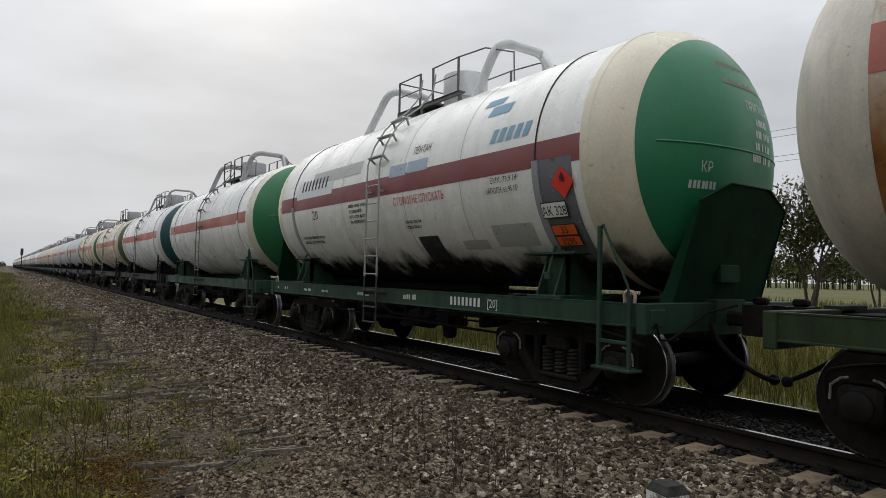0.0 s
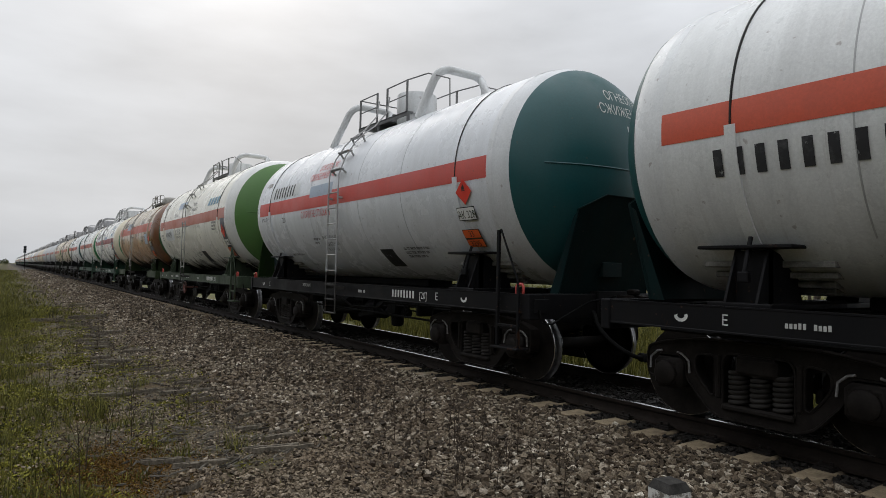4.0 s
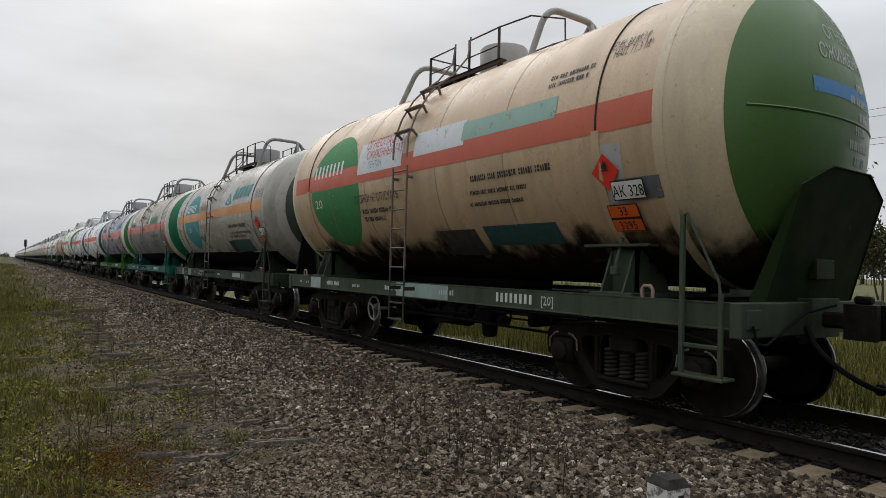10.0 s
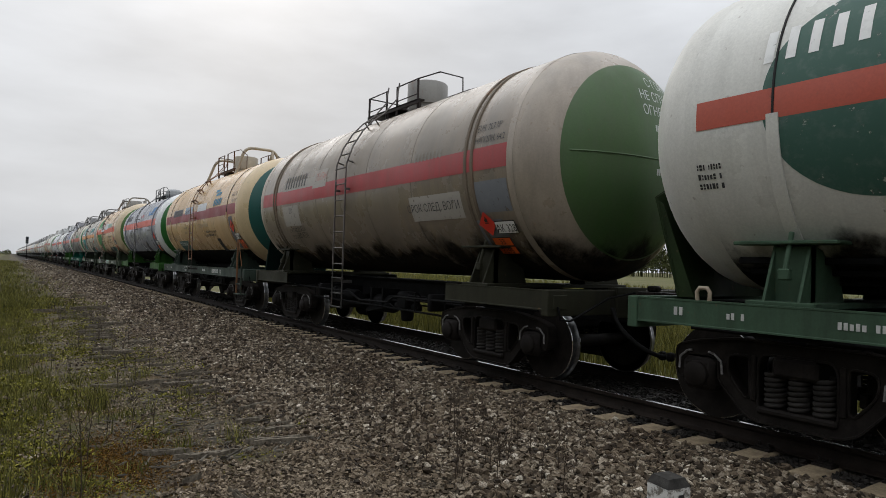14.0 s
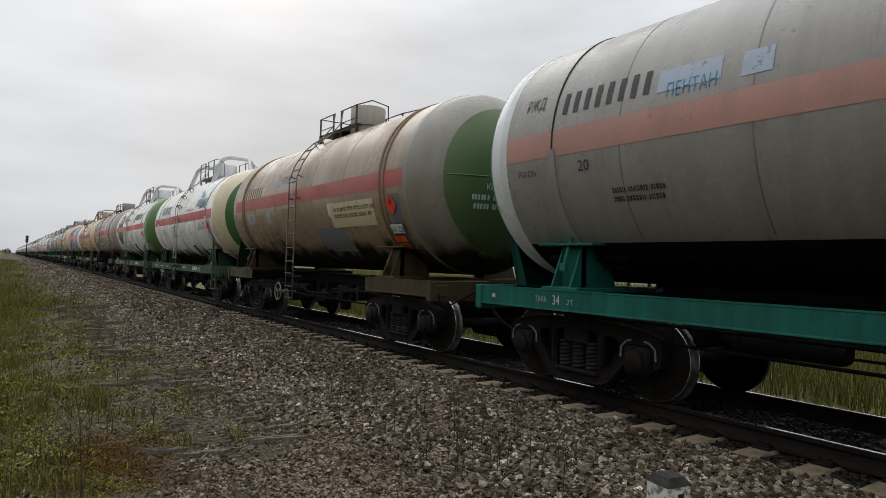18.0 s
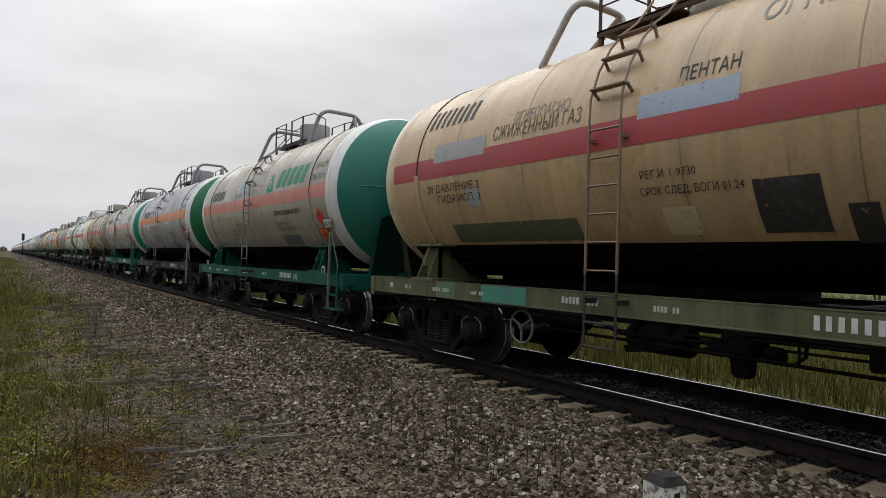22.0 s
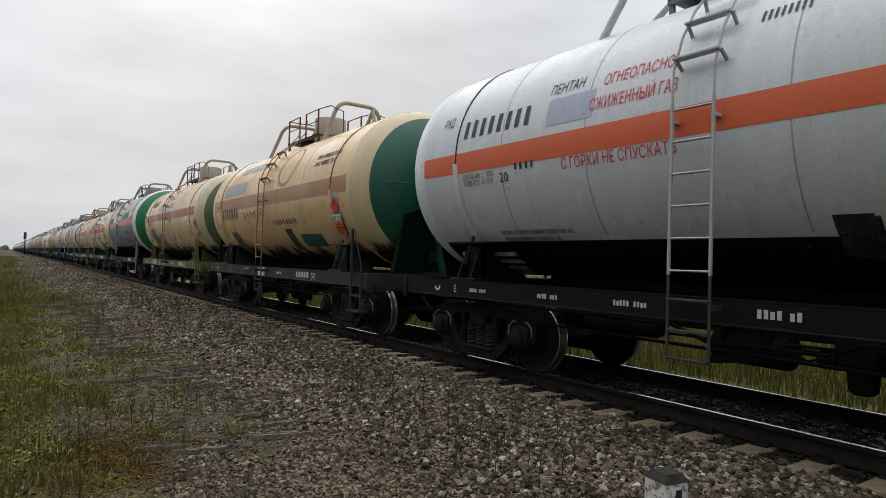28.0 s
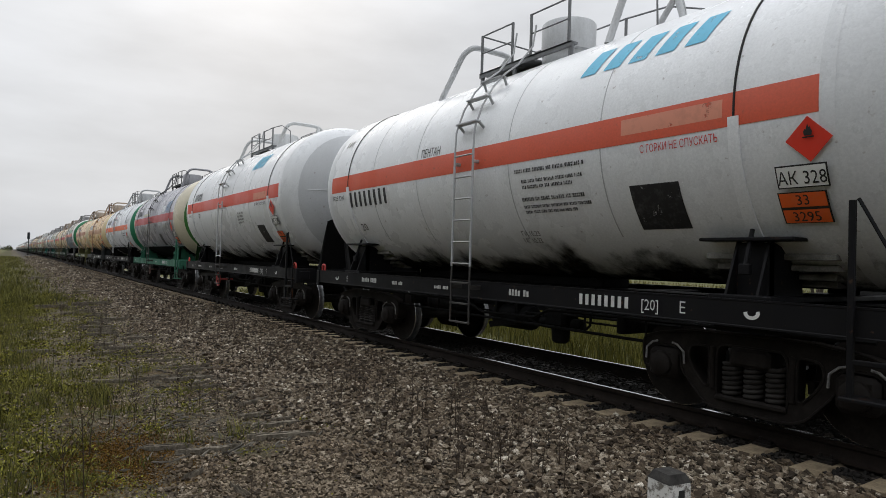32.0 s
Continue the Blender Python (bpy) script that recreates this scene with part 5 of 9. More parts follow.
def wagon(k, body, stripe, rim, panel, frame, label, kind="F", hoops="pipe", hoopc=(0.36, 0.36, 0.37), dirt=0.35, rust=0.0, ladder=(0.16, 0.16, 0.16), panel_r=1.53, brake_wheel=None, loop=None,
          post=None, band=(-5.0, 6.0), slack=0.0, belly=False, lower=None, strapc=(0.03, 0.03, 0.03), footc=None, mid_patch=(), size=(1.0, 1.0), back=None, rust_line=None):
    """One tank wagon with its running gear; k counts back along the train."""
    w = new("tank_wagon")
    w.location = (MID, train_at(0) - PITCH * k + slack, 0)
    tagged(w, label, "tank wagon", "tank wagons of the train")
    WAGONS.append((w, k - slack / PITCH))
    SIZES[w.name] = size
    grow = 3.2 * (size[0] - 1)
    rise = 0.4 * grow
    shell = paint("tank_paint", body, dirt, rust, 0.27, k + 0.5, rust_line=rust_line)
    frame = tuple(c * 0.66 for c in frame)
    framep = paint("frame_paint", frame, 0.5, 0.12, 0.5, 0.3)
    railp = paint("rail_paint", ladder, 0.3, 0.2, 0.5, 0.7)
    seamp = paint("seam_paint", tuple(c * 0.55 for c in body), dirt, rust, 0.5, 0.5)
    fitted(put("barrel", SH["barrel"], shell, w), w, True)
    for y in (-2.35, -0.8, 1.45, 2.9):
        fitted(put("weld_bead", SH["weld"], seamp, w, at=(0, y, 0)), w, True)
    rimp = paint("cap_paint", rim, dirt * 0.8, rust * 1.1, 0.32, k + 0.2)
    panp = paint("panel_paint", panel, dirt * 0.5, 0.0, 0.42, k + 0.8)
    for s in (0, 180):
        rp = paint("cap_paint", back, dirt, rust * 0.55, 0.4, k + 0.2) if back and s else rimp
        fitted(put("end_cap", cap_shape(R, 0.0, 0.0), rp, w, turn=(0, 0, s)), w, True)
        if back and s:
            continue
        fitted(put("end_panel", cap_shape(panel_r, 0.0, 0.004), panp, w, "coloured painted field on the dished end", turn=(0, 0, s)), w, True)
        fitted(put("seam", ENDSEAM, panp, w, turn=(0, 0, s)), w, True)
    sp = paint("stripe_paint", stripe, dirt * 0.6, rust * 0.3, 0.45, k + 0.1)
    for s in (0, 180):
        fitted(put("stripe", stripe_shape(*band, s), sp, w, "painted band along the tank"), w, True)
    for s in (0, 180):
        rp = paint("cap_paint", back, dirt, rust * 0.55, 0.4, k + 0.2) if back and s else rimp
        fitted(put("rim_band", RIMBAND, rp, w, turn=(0, 0, s)), w, True)
    # darker field below the band: a greyer tone plus painted flank shade
    if lower:
        g = patch(4.62, -4.62, -46.0, band[0], 0.0014, 30)
        fitted(put("lower_shade_coat", raw_mesh("lower_shade_coat", g.v, g.f, None, True), paint("lower_shade_coat", lower, dirt, rust, 0.45, k + 0.4), w, "darker grey field below the band, with flank shade in its colour"), w, True)
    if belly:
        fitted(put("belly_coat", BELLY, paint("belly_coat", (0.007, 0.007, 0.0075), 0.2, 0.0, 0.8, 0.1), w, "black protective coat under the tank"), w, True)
    for y in (-3.9, 3.9):
        if kind == "F":
            fitted(put("strap", SH["strap"], paint("strap_paint", strapc, 0.2, 0.1, 0.5, 0.2), w, at=(0, y, 0)), w)
            for s in (0, 180):
                fitted(put("strap_foot", SH["strap_foot"], paint("tank_paint_foot", footc or lower or body, dirt, rust, 0.42, 0.4), w, at=(0, y, 0), turn=(0, 0, s)), w)
            for s in (0, 180):
                for q in SH["packing"]:
                    put("packing_plank", q, TIMBER if min(body) > 0.55 and frame[1] < 0.05 else BLACK, w, at=(0, y, 0), turn=(0, 0, s))
        else:
            fitted(put("strap", SH["strap_wide"], paint("strap_paint", tuple(c * 0.75 for c in body), dirt, rust + 0.25, 0.5, 0.2), w, at=(0, y, 0)), w)
        for s in (0, 180):
            put("saddle", SH["bracket"], framep, w, at=(0, y, 0), turn=(0, 0, s))
    if kind == "F":
        for n in ("sill_near", "sill_far"):
            put("side_sill", SH[n], framep, w)
        put("tank_bearer", SH["bearer"], BLACK, w)
        for y in (-1.6, 0.0, 1.6):
            put("crossbar", SH["crossbar"], BLACK, w, at=(0, y, 0))
    else:
        for n in ("stub_near_a", "stub_far_a", "stub_near_b", "stub_far_b"):
            put("side_sill", SH[n], framep, w)
    put("centre_sill", SH["centre_sill"], BLACK, w)
    for s in (0, 180):
        put("end_beam", SH["end_beam"], framep, w, at=(0, -5.32 if s == 0 else 5.32, 0), turn=(0, 0, s))
        if kind == "F":
            put("end_stop", SH["end_stop"], paint("end_stop_paint", (0.009, 0.009, 0.010) if min(panel) > 0.3 else tuple(c * 0.22 for c in panel), 0.45, 0.0, 0.6, 0.6), w, at=(0, (1 - size[1]) * 5.0 if s == 0 else -0.07, 0), turn=(0, 0, s))
        put("coupler", SH["coupler"], CAST, w, turn=(0, 0, s))
        put("brake_hose", SH["hose"], RUBBER, w, turn=(0, 0, s))
        put("uncoupling_lever", SH["lever"], BLACK, w, turn=(0, 0, s))
        if kind == "F":
            stepp = paint("step_paint", post or frame, 0.35, 0.1, 0.5, 0.1)
            cs = put("corner_step", SH["step_tread"], framep, w, turn=(0, 0, s))
            for n in ("grab_post", "step_hanger", "step_bar", "grab_rail"):
                put(n, SH[n], stepp if "grab" in n else framep, cs)
    if loop:
        for y in ((-5.2, 5.2) if k in (0, 2, 3, 25, 26) else (-4.4, 4.6)):
            put("lashing_loop", SH["loop"], paint("loop_paint", loop, 0.2, 0.0, 0.5, 0.4), w, at=(0, y, 0))
    for y in (-3.83, 3.91):
        bogie(w, y, k >= 0)
    put("ladder_rail", SH["ladder_a"], railp, w, at=(-grow / 2, 0, 0))
    put("ladder_rail", SH["ladder_b"], railp, w, at=(-grow / 2, 0, 0))
    for i in range(6):
        put("rung", SH["rung"], railp, w, at=(-grow / 2, 0, 1.46 + 0.305 * i))
    put("lower_ladder", SH["lower_ladder"], paint("ladder_foot", (0.02, 0.018, 0.016), 0.3, 0.1, 0.6, 0.2), w, at=(-grow / 2, 0, 0))
    for n in ("rod_a", "rod_b"):
        fitted(put("climbing_rail", SH[n], railp, w), w)
    if kind == "F":
        for n in ("step1", "step2", "step3"):
            fitted(put("tank_step", SH[n], railp, w), w)
    else:
        for th in (11, 20.5, 30, 39.5, 49, 58):
            a, q = radians(th), (R + 0.13) * size[0]
            put("rung", SH["curved_rung"], railp, w, at=(-q * math.cos(a), 0, FOOT + R * size[0] + q * math.sin(a)))
        for y in (-0.17, 0.26):
            for th in (16, 50):
                a = radians(th)
                p = [(-r * size[0] * math.cos(a), y, FOOT + R * size[0] + r * size[0] * math.sin(a)) for r in (R - 0.01, R + 0.13)]
                put("ladder_stay", Geo().tube(p, 0.014, 6), railp, w)
    metal = paint("top_metal", tuple(c * 0.5 for c in ladder), 0.4, 0.1, 0.5, 0.4)
    put("platform", SH["platform"], metal, w, at=(0, 0, 0.8 * grow))
    put("dome", SH["dome" if kind == "F" or k in (11, 14) else "dome_low"], paint("dome_paint", hoopc, 0.35, 0.15 if rust else 0.05, 0.5, k * 0.3), w, at=(0, 0, rise))
    put("valve", SH["valve"], metal, w, at=(0, 0, rise))
    fence = rise if kind == "F" else rise - 0.2
    for x in (-0.6, 0.6):
        for y in (1.10, 0.34, -0.08, -0.86):
            put("railing_post", SH["post"], metal, w, at=(x, y, fence))
    put("guard_rail", SH["guard_near"], metal, w, at=(0, 0, fence))
    put("guard_rail", SH["guard_far"], metal, w, at=(0, 0, fence))
    if hoops:
        hp = paint("hoop_paint", hoopc, 0.3, 0.05, 0.45, 0.9)
        for e in ("a", "b"):
            put("safety_hoop", SH[("hoop_thick_" if hoops == "thick" else "hoop_") + e], hp, w, at=(0, 0, rise))
    put("air_reservoir", SH["reservoir"], BLACK, w)
    put("brake_cylinder", SH["brake_cylinder"], BLACK, w)
    put("distributor_valve", SH["distributor"], BLACK, w)
    put("brake_rigging", SH["brake_rods"], BLACK, w)
    if brake_wheel:
        put("brake_wheel", SH["brake_wheel"], paint("brake_wheel_paint", brake_wheel, 0.3, 0.1, 0.5, 0.2), w, "spoked hand-brake wheel", at=(0, 1.62, 0.70))
    if k >= 0:
        x = -1.502
        if kind == "F":
            g = Geo()
            for i in range(8):
                g.box(x - 0.004, x + 0.001, -2.02 - 0.092 * i - 0.046, -2.02 - 0.092 * i, 1.04, 1.16, 0.001)
            put("lettering", g, SILL_BRIGHT, w)
            put("lettering", flat_letters("[20]", x - 0.003, -2.88, 1.045, 0.115, 0.85), SILL_BRIGHT, w)
            for text, y0, z0, high in SILL_TEXT.get(k, ()):
                put("lettering", flat_letters(text, x - 0.003, y0, z0, high, 0.78), SILL_WHITE, w)
            rng = random.Random(k)
            for y0, cnt in ((4.9, 2), (4.4, 3), (3.5, 9), (2.4, 7), (0.9, 9), (-0.6, 6)):
                g = Geo()
                y0 += rng.uniform(-0.2, 0.2)
                if frame[1] < 0.03 and y0 > 4.0:
                    continue
                if k in SILL_TEXT and (cnt >= 7 and 0.7 < y0 < 4.0 or k in (7, 15, 24) and cnt == 3):
                    continue
                tall = rng.choice((0.05, 0.06, 0.08))
                for i in range(cnt):
                    yy = y0 - i * tall * 0.72 - (0.05 if i > cnt // 2 else 0.0)
                    g.box(x - 0.004, x + 0.001, yy - tall * 0.48, yy, 1.065, 1.065 + tall * rng.choice((0.85, 1.0, 1.0)), 0.001)
                put("lettering", g, SILL_WHITE, w)
        if kind == "F" and frame[1] < 0.03:
            put("lettering", flat_letters("Е", x - 0.003, -3.33, 1.045, 0.115, 0.85), SILL_BRIGHT, w)
            put("lettering", flat_letters("Е", x - 0.003, 4.02, 1.045, 0.10, 0.85), SILL_BRIGHT, w)
            hook = [(0.075 * math.cos(radians(a)), 0.06 * math.sin(radians(a))) for a in range(-20, 205, 25)]
            hook += [(0.04 * math.cos(radians(a)), 0.028 * math.sin(radians(a))) for a in range(205, -30, -25)]
            for y0 in (-4.05, 4.45):
                put("lettering", Geo().add([(x - 0.003, y0 - p, 1.105 - q) for p, q in hook], [tuple(range(len(hook)))]), SILL_BRIGHT, w)
        for y0, y1, col in mid_patch:
            put("painted_panel", Geo().box(x - 0.0035, x, y1, y0, 0.985, 1.205, 0.001), paint("sill_patch", col, 0.4, 0.0, 0.5, 0.1), w)
    return w


STRIPES = {}


def stripe_shape(t0, t1, side):
    k = (t0, t1, side)
    if k not in STRIPES:
        g = patch(4.62, -4.62, t0, t1, 0.0038, 10)
        if side:
            g.v = [(-x, y, z) for x, y, z in g.v]
        STRIPES[k] = raw_mesh("stripe", g.v, g.f, None, True)
    return STRIPES[k]


RIMBAND = Geo().lathe([(-HALF - 0.001, R + 0.003), (-4.62, R + 0.003)], 72, "y", (0, 0, AXIS))
RIMBAND.f = RIMBAND.f[:72]
RIMBAND = RIMBAND.mesh("rim_band", 60)
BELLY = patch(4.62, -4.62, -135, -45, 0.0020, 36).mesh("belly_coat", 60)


def end_words(w, lines, colour="endwhite", x=0.42, top=1.02, big=0.15, small=0.085, rest=4):
    """Lettering on the dished end, its upper lines readable, the lower ones as bars."""
    def on_end(a, b):
        r2 = min(0.98, (a * a + b * b) / (R * R))
        return (a, -(HALF + DEPTH * math.sqrt(1 - r2) + 0.0095), AXIS + b)
    z = top
    for n, t in enumerate(lines):
        v, f = text_shape(t, 0.78)
        wd = v[:, 0].max() * big
        g = Geo().add([on_end(x - wd / 2 + p * big, z + q * big) for p, q, _ in v], f)
        fitted(put("lettering", raw_mesh("lettering", g.v, g.f), painted(colour), w), w, True)
        z -= big * 1.5
    rng = random.Random(len(lines) * 7 + int(x * 100) + rest)
    for n in range(rest):
        g = Geo()
        cnt = rng.randint(6, 13)
        for i in range(cnt):
            if rng.random() < 0.12:
                continue
            a = x - cnt * small * 0.31 + i * small * 0.62 + rng.uniform(-0.08, 0.08) * small
            if (a * a + z * z) < 1.9:
                g.add([on_end(a, z), on_end(a + small * 0.42, z), on_end(a + small * 0.42, z + small), on_end(a, z + small)], [(0, 1, 2, 3)])
        if g.v:
            fitted(put("lettering", raw_mesh("lettering", g.v, g.f), painted(colour), w), w, True)
        z -= small * 1.7


def dirt_shade_material(seed, level):
    """Caked dirt and the belly's painted shade in one colour, thinning out upwards in smears."""
    m, nt, n = bsdf("dirt_and_belly_shade")
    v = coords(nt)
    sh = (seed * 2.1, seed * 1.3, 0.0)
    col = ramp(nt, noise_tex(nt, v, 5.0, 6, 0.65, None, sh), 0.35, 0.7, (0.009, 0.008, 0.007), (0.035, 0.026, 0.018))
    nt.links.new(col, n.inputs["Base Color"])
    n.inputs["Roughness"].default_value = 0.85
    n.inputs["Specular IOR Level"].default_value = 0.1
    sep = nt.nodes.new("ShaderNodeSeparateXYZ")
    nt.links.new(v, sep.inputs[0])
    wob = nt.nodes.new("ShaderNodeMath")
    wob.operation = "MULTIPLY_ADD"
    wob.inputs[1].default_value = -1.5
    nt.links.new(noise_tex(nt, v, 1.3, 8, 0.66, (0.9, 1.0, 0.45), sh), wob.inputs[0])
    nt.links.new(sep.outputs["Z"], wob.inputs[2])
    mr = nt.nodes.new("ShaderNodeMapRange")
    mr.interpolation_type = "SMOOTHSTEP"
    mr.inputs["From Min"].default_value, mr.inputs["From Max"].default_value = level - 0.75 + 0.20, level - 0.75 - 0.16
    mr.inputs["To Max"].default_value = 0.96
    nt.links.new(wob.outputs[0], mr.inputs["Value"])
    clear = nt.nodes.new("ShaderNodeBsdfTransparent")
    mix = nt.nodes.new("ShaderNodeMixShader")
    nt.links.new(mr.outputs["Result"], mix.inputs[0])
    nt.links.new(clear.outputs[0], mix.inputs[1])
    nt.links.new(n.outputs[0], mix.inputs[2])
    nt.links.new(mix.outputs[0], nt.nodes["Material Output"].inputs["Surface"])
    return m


# dark layer that holds belly dirt and the tank's underside shade together
DIRT_SHADE_BARREL = patch(4.62, -4.62, -125, -26, 0.0021, 40).mesh("dirt_shade_coat", 60)
DIRT_SHADE_END = cap_shape(R, 0.0, 0.0065).copy()


def belly_dirt_shade(w, seed, edge=-55.0):
    """Caked black dirt and painted shade under the barrel and on the foot of the tank's end."""
    mat = dirt_shade_material(seed, AXIS + R * math.sin(radians(edge)) + 0.10)
    fitted(put("dirt_shade_coat", DIRT_SHADE_BARREL, mat, w, "caked black dirt and painted belly shade smeared under the tank"), w, True)
    fitted(put("dirt_shade_coat", DIRT_SHADE_END, mat, w, "caked black dirt and painted shade on the foot of the tank end"), w, True)


def end_ring(w, r0, r1, colour, a0=100, a1=330):
    """A worn pale ring round the field on the dished end."""
    g, n, v = Geo(), 48, []
    for i in range(n + 1):
        a = radians(a0 + (a1 - a0) * i / n)
        q = 0.05 * noise.noise(Vector((i * 0.23, r0, 1.0)))
        for k in range(4):
            r = r0 + (r1 + q - r0) * k / 3
            v.append((r * math.cos(a), -(HALF + DEPTH * math.sqrt(1 - min(0.98, (r / R) ** 2)) + 0.006), AXIS + r * math.sin(a)))
    f = [(i * 4 + k, (i + 1) * 4 + k, (i + 1) * 4 + k + 1, i * 4 + k + 1) for i in range(n) for k in range(3)]
    fitted(put("painted_panel", raw_mesh("painted_panel", v, f, None, True), painted(colour), w), w, True)


def end_field(w, x0, x1, z0, z1, colour):
    """A painted rectangle on the dished end."""
    g, n = Geo(), 8
    v = []
    for i in range(n + 1):
        a = x0 + (x1 - x0) * i / n
        for b in (z0, z1):
            r2 = min(0.98, (a * a + b * b) / (R * R))
            v.append((a, -(HALF + DEPTH * math.sqrt(1 - r2) + 0.008), AXIS + b))
    g.add(v, [(2 * i, 2 * i + 2, 2 * i + 3, 2 * i + 1) for i in range(n)])
    fitted(put("painted_panel", g, painted(colour), w), w, True)


ENDSEAM = Geo().tube([(0.02 * i - 1.2, -(HALF + DEPTH * math.sqrt(1 - min(0.999, abs(0.02 * i - 1.2) / R) ** 2) + 0.003), AXIS + 0.02) for i in range(0, 121, 4)], 0.012, 6).mesh("seam", 50)
BLACKF = (0.013, 0.013, 0.015)
WHITEH = (0.66, 0.67, 0.67)


w = wagon(0, (0.84, 0.83, 0.79), (0.22, 0.045, 0.045), (0.66, 0.60, 0.46), (0.015, 0.17, 0.075), (0.045, 0.095, 0.062), "dirty white tank wagon with maroon band and green end", hoops="thick", hoopc=WHITEH, dirt=0.16, ladder=(0.33, 0.33, 0.32), loop=(0.40, 0.28, 0.2), footc=(0.30, 0.31, 0.33), panel_r=1.38, size=(1.02, 1))
belly_dirt_shade(w, 0, -56.0)
hazard_plates(w, -4.34, -12.7, -4.13, -23.7, -4.18, -35.6)
field(w, -3.90, -4.49, -46.9, -2.3, "greyboard")
field(w, 3.69, 1.91, 3.2, 16.8, "paleboard")
strokes(w, 3.45, 2.09, 8.6, 0.238, "ink", 8, 1)
field(w, 2.97, 0.76, 12.7, 21.7, "greypale")
strokes(w, 1.18, 0.41, -9.1, 0.085, "ink", 8, 4)
words(w, "20", 2.85, 2.60, -13.5, 0.188, "ink")
words(w, "С ГОРКИ НЕ СПУСКАТЬ", -0.48, -1.93, -12.3, 0.131, "red")
words(w, "ПЕНТАН", -1.01, -1.50, 15.6, 0.133, "ink")
field(w, -0.34, -0.87, 4.7, 11.8, "sky")
field(w, -0.91, -1.49, 5.2, 11.9, "sky")
strokes(w, -2.98, -3.78, 10.3, 0.193, "blue", 5, 1)
field(w, -2.57, -3.21, 26.0, 38.1, "blue")
words(w, "ЕМК. 73.9 М³", -3.03, -3.58, -8.7, 0.075, "ink")
words(w, "НАПОЛН. 61.95 М³", -2.91, -3.56, -13.4, 0.076, "ink")
field(w, -0.93, -1.49, -49.1, -31.9, "black")
field(w, -2.04, -2.63, -41.8, -36.0, "greypale")
field(w, -2.83, -3.64, -40.7, -28.6, "greypale")
strokes(w, 3.63, 2.53, -27.8, 0.092, "ink", 10, 2)
strokes(w, -0.73, -1.17, -23.4, 0.076, "ink", 5, 2)
end_field(w, -0.25, 0.95, 0.78, 1.06, "olive")
end_words(w, ["ПРИПИСАН"], x=0.45, top=0.52, big=0.11, rest=4)
end_words(w, ["КР"], x=-0.62, top=-0.28, big=0.12, rest=1)

w = wagon(1, (0.54, 0.477, 0.378), (0.40, 0.085, 0.05), (0.16, 0.068, 0.032), (0.022, 0.085, 0.035), (0.05, 0.075, 0.035), "rust-streaked cream tank wagon with red band on stub sills", kind="S", hoops="", dirt=0.4, rust=0.42, ladder=(0.33, 0.31, 0.28), hoopc=(0.3, 0.29, 0.26), panel_r=1.36, band=(3, 17), size=(1.03, 0.99), slack=-0.06, back=(0.62, 0.57, 0.47), rust_line=2.75)
belly_dirt_shade(w, 1, -58.0)
end_words(w, ["ОГНЕОПАСНО"], x=0.5, top=0.62, big=0.10, rest=6, colour="greypale")
field(w, -4.03, -4.60, -14.0, 2.5, "gold")
hazard_plates(w, -4.22, -8.0, -4.51, -16.7, -4.37, -33.8)
strokes(w, 3.59, 2.35, 18.3, 0.283, "ink", 8, 1)
words(w, "ПЕНТАН", 2.03, 1.47, 18.9, 0.173, "ink")
field(w, 2.25, 1.00, 11.9, 24.9, "sky")
words(w, "С ГОРКИ", 1.06, 0.45, -3.4, 0.122, "ink")
words(w, "НЕ СПУСКАТЬ", -0.40, -1.23, -2.1, 0.116, "ink")
strokes(w, 3.69, 2.81, -6.0, 0.149, "ink", 6, 2)
words(w, "ЕМКОСТЬ 73 М³", -1.53, -2.49, 22.6, 0.143, "ink")
words(w, "НАПОЛНЕНИЕ 62.5", -1.55, -2.40, 18.0, 0.119, "ink")
field(w, -3.16, -3.66, 27.9, 32.1, "brownlogo")
strokes(w, -3.18, -3.69, 19.8, 0.150, "brownlogo", 6, 1)
words(w, "РЕГ.К 87452", -2.83, -3.54, -0.8, 0.094, "ink")
words(w, "СРОК СЛЕД. ВОГИ 28 01 28", -2.09, -3.21, -6.4, 0.101, "ink")
field(w, -3.11, -3.71, -17.5, -0.5, "sky")
field(w, -4.03, -4.68, -34.5, -21.3, "greyboard")
strokes(w, -2.14, -2.76, -10.8, 0.050, "ink", 14, 2)

w = wagon(2, (0.86, 0.83, 0.74), (0.40, 0.105, 0.06), (0.72, 0.72, 0.70), (0.085, 0.19, 0.05), (0.085, 0.115, 0.075), "off-white tank wagon with brick-red band and olive green end", hoops="thick", hoopc=WHITEH, dirt=0.2, ladder=(0.36, 0.36, 0.34), brake_wheel=(0.2, 0.05, 0.04), loop=(0.45, 0.05, 0.04), panel_r=1.46, size=(1.085, 1))
belly_dirt_shade(w, 2, -66.0)
hazard_plates(w, -4.36, -16.5, -4.44, -28.1, -4.38, -38.3)
field(w, -4.14, -4.57, -47.1, -4.0, "greyboard")
field(w, 3.58, 2.21, -19.5, -4.6, "paleboard")
strokes(w, 3.57, 2.50, -14.6, 0.174, "ink", 8, 1)
words(w, "ПЕНТАН", 2.09, 1.54, 8.1, 0.133, "ink")
field(w, 1.78, 0.69, 17.8, 26.8, "sky")
words(w, "ЕМК. 83.8 М³", -0.50, -1.05, 17.6, 0.106, "ink")
words(w, "НАПОЛН. 70.35 М³", -0.49, -1.25, 11.0, 0.096, "ink")
words(w, "ДАВЛЕНИЕ 1.65 МПА", 1.93, 1.10, -9.8, 0.082, "ink")
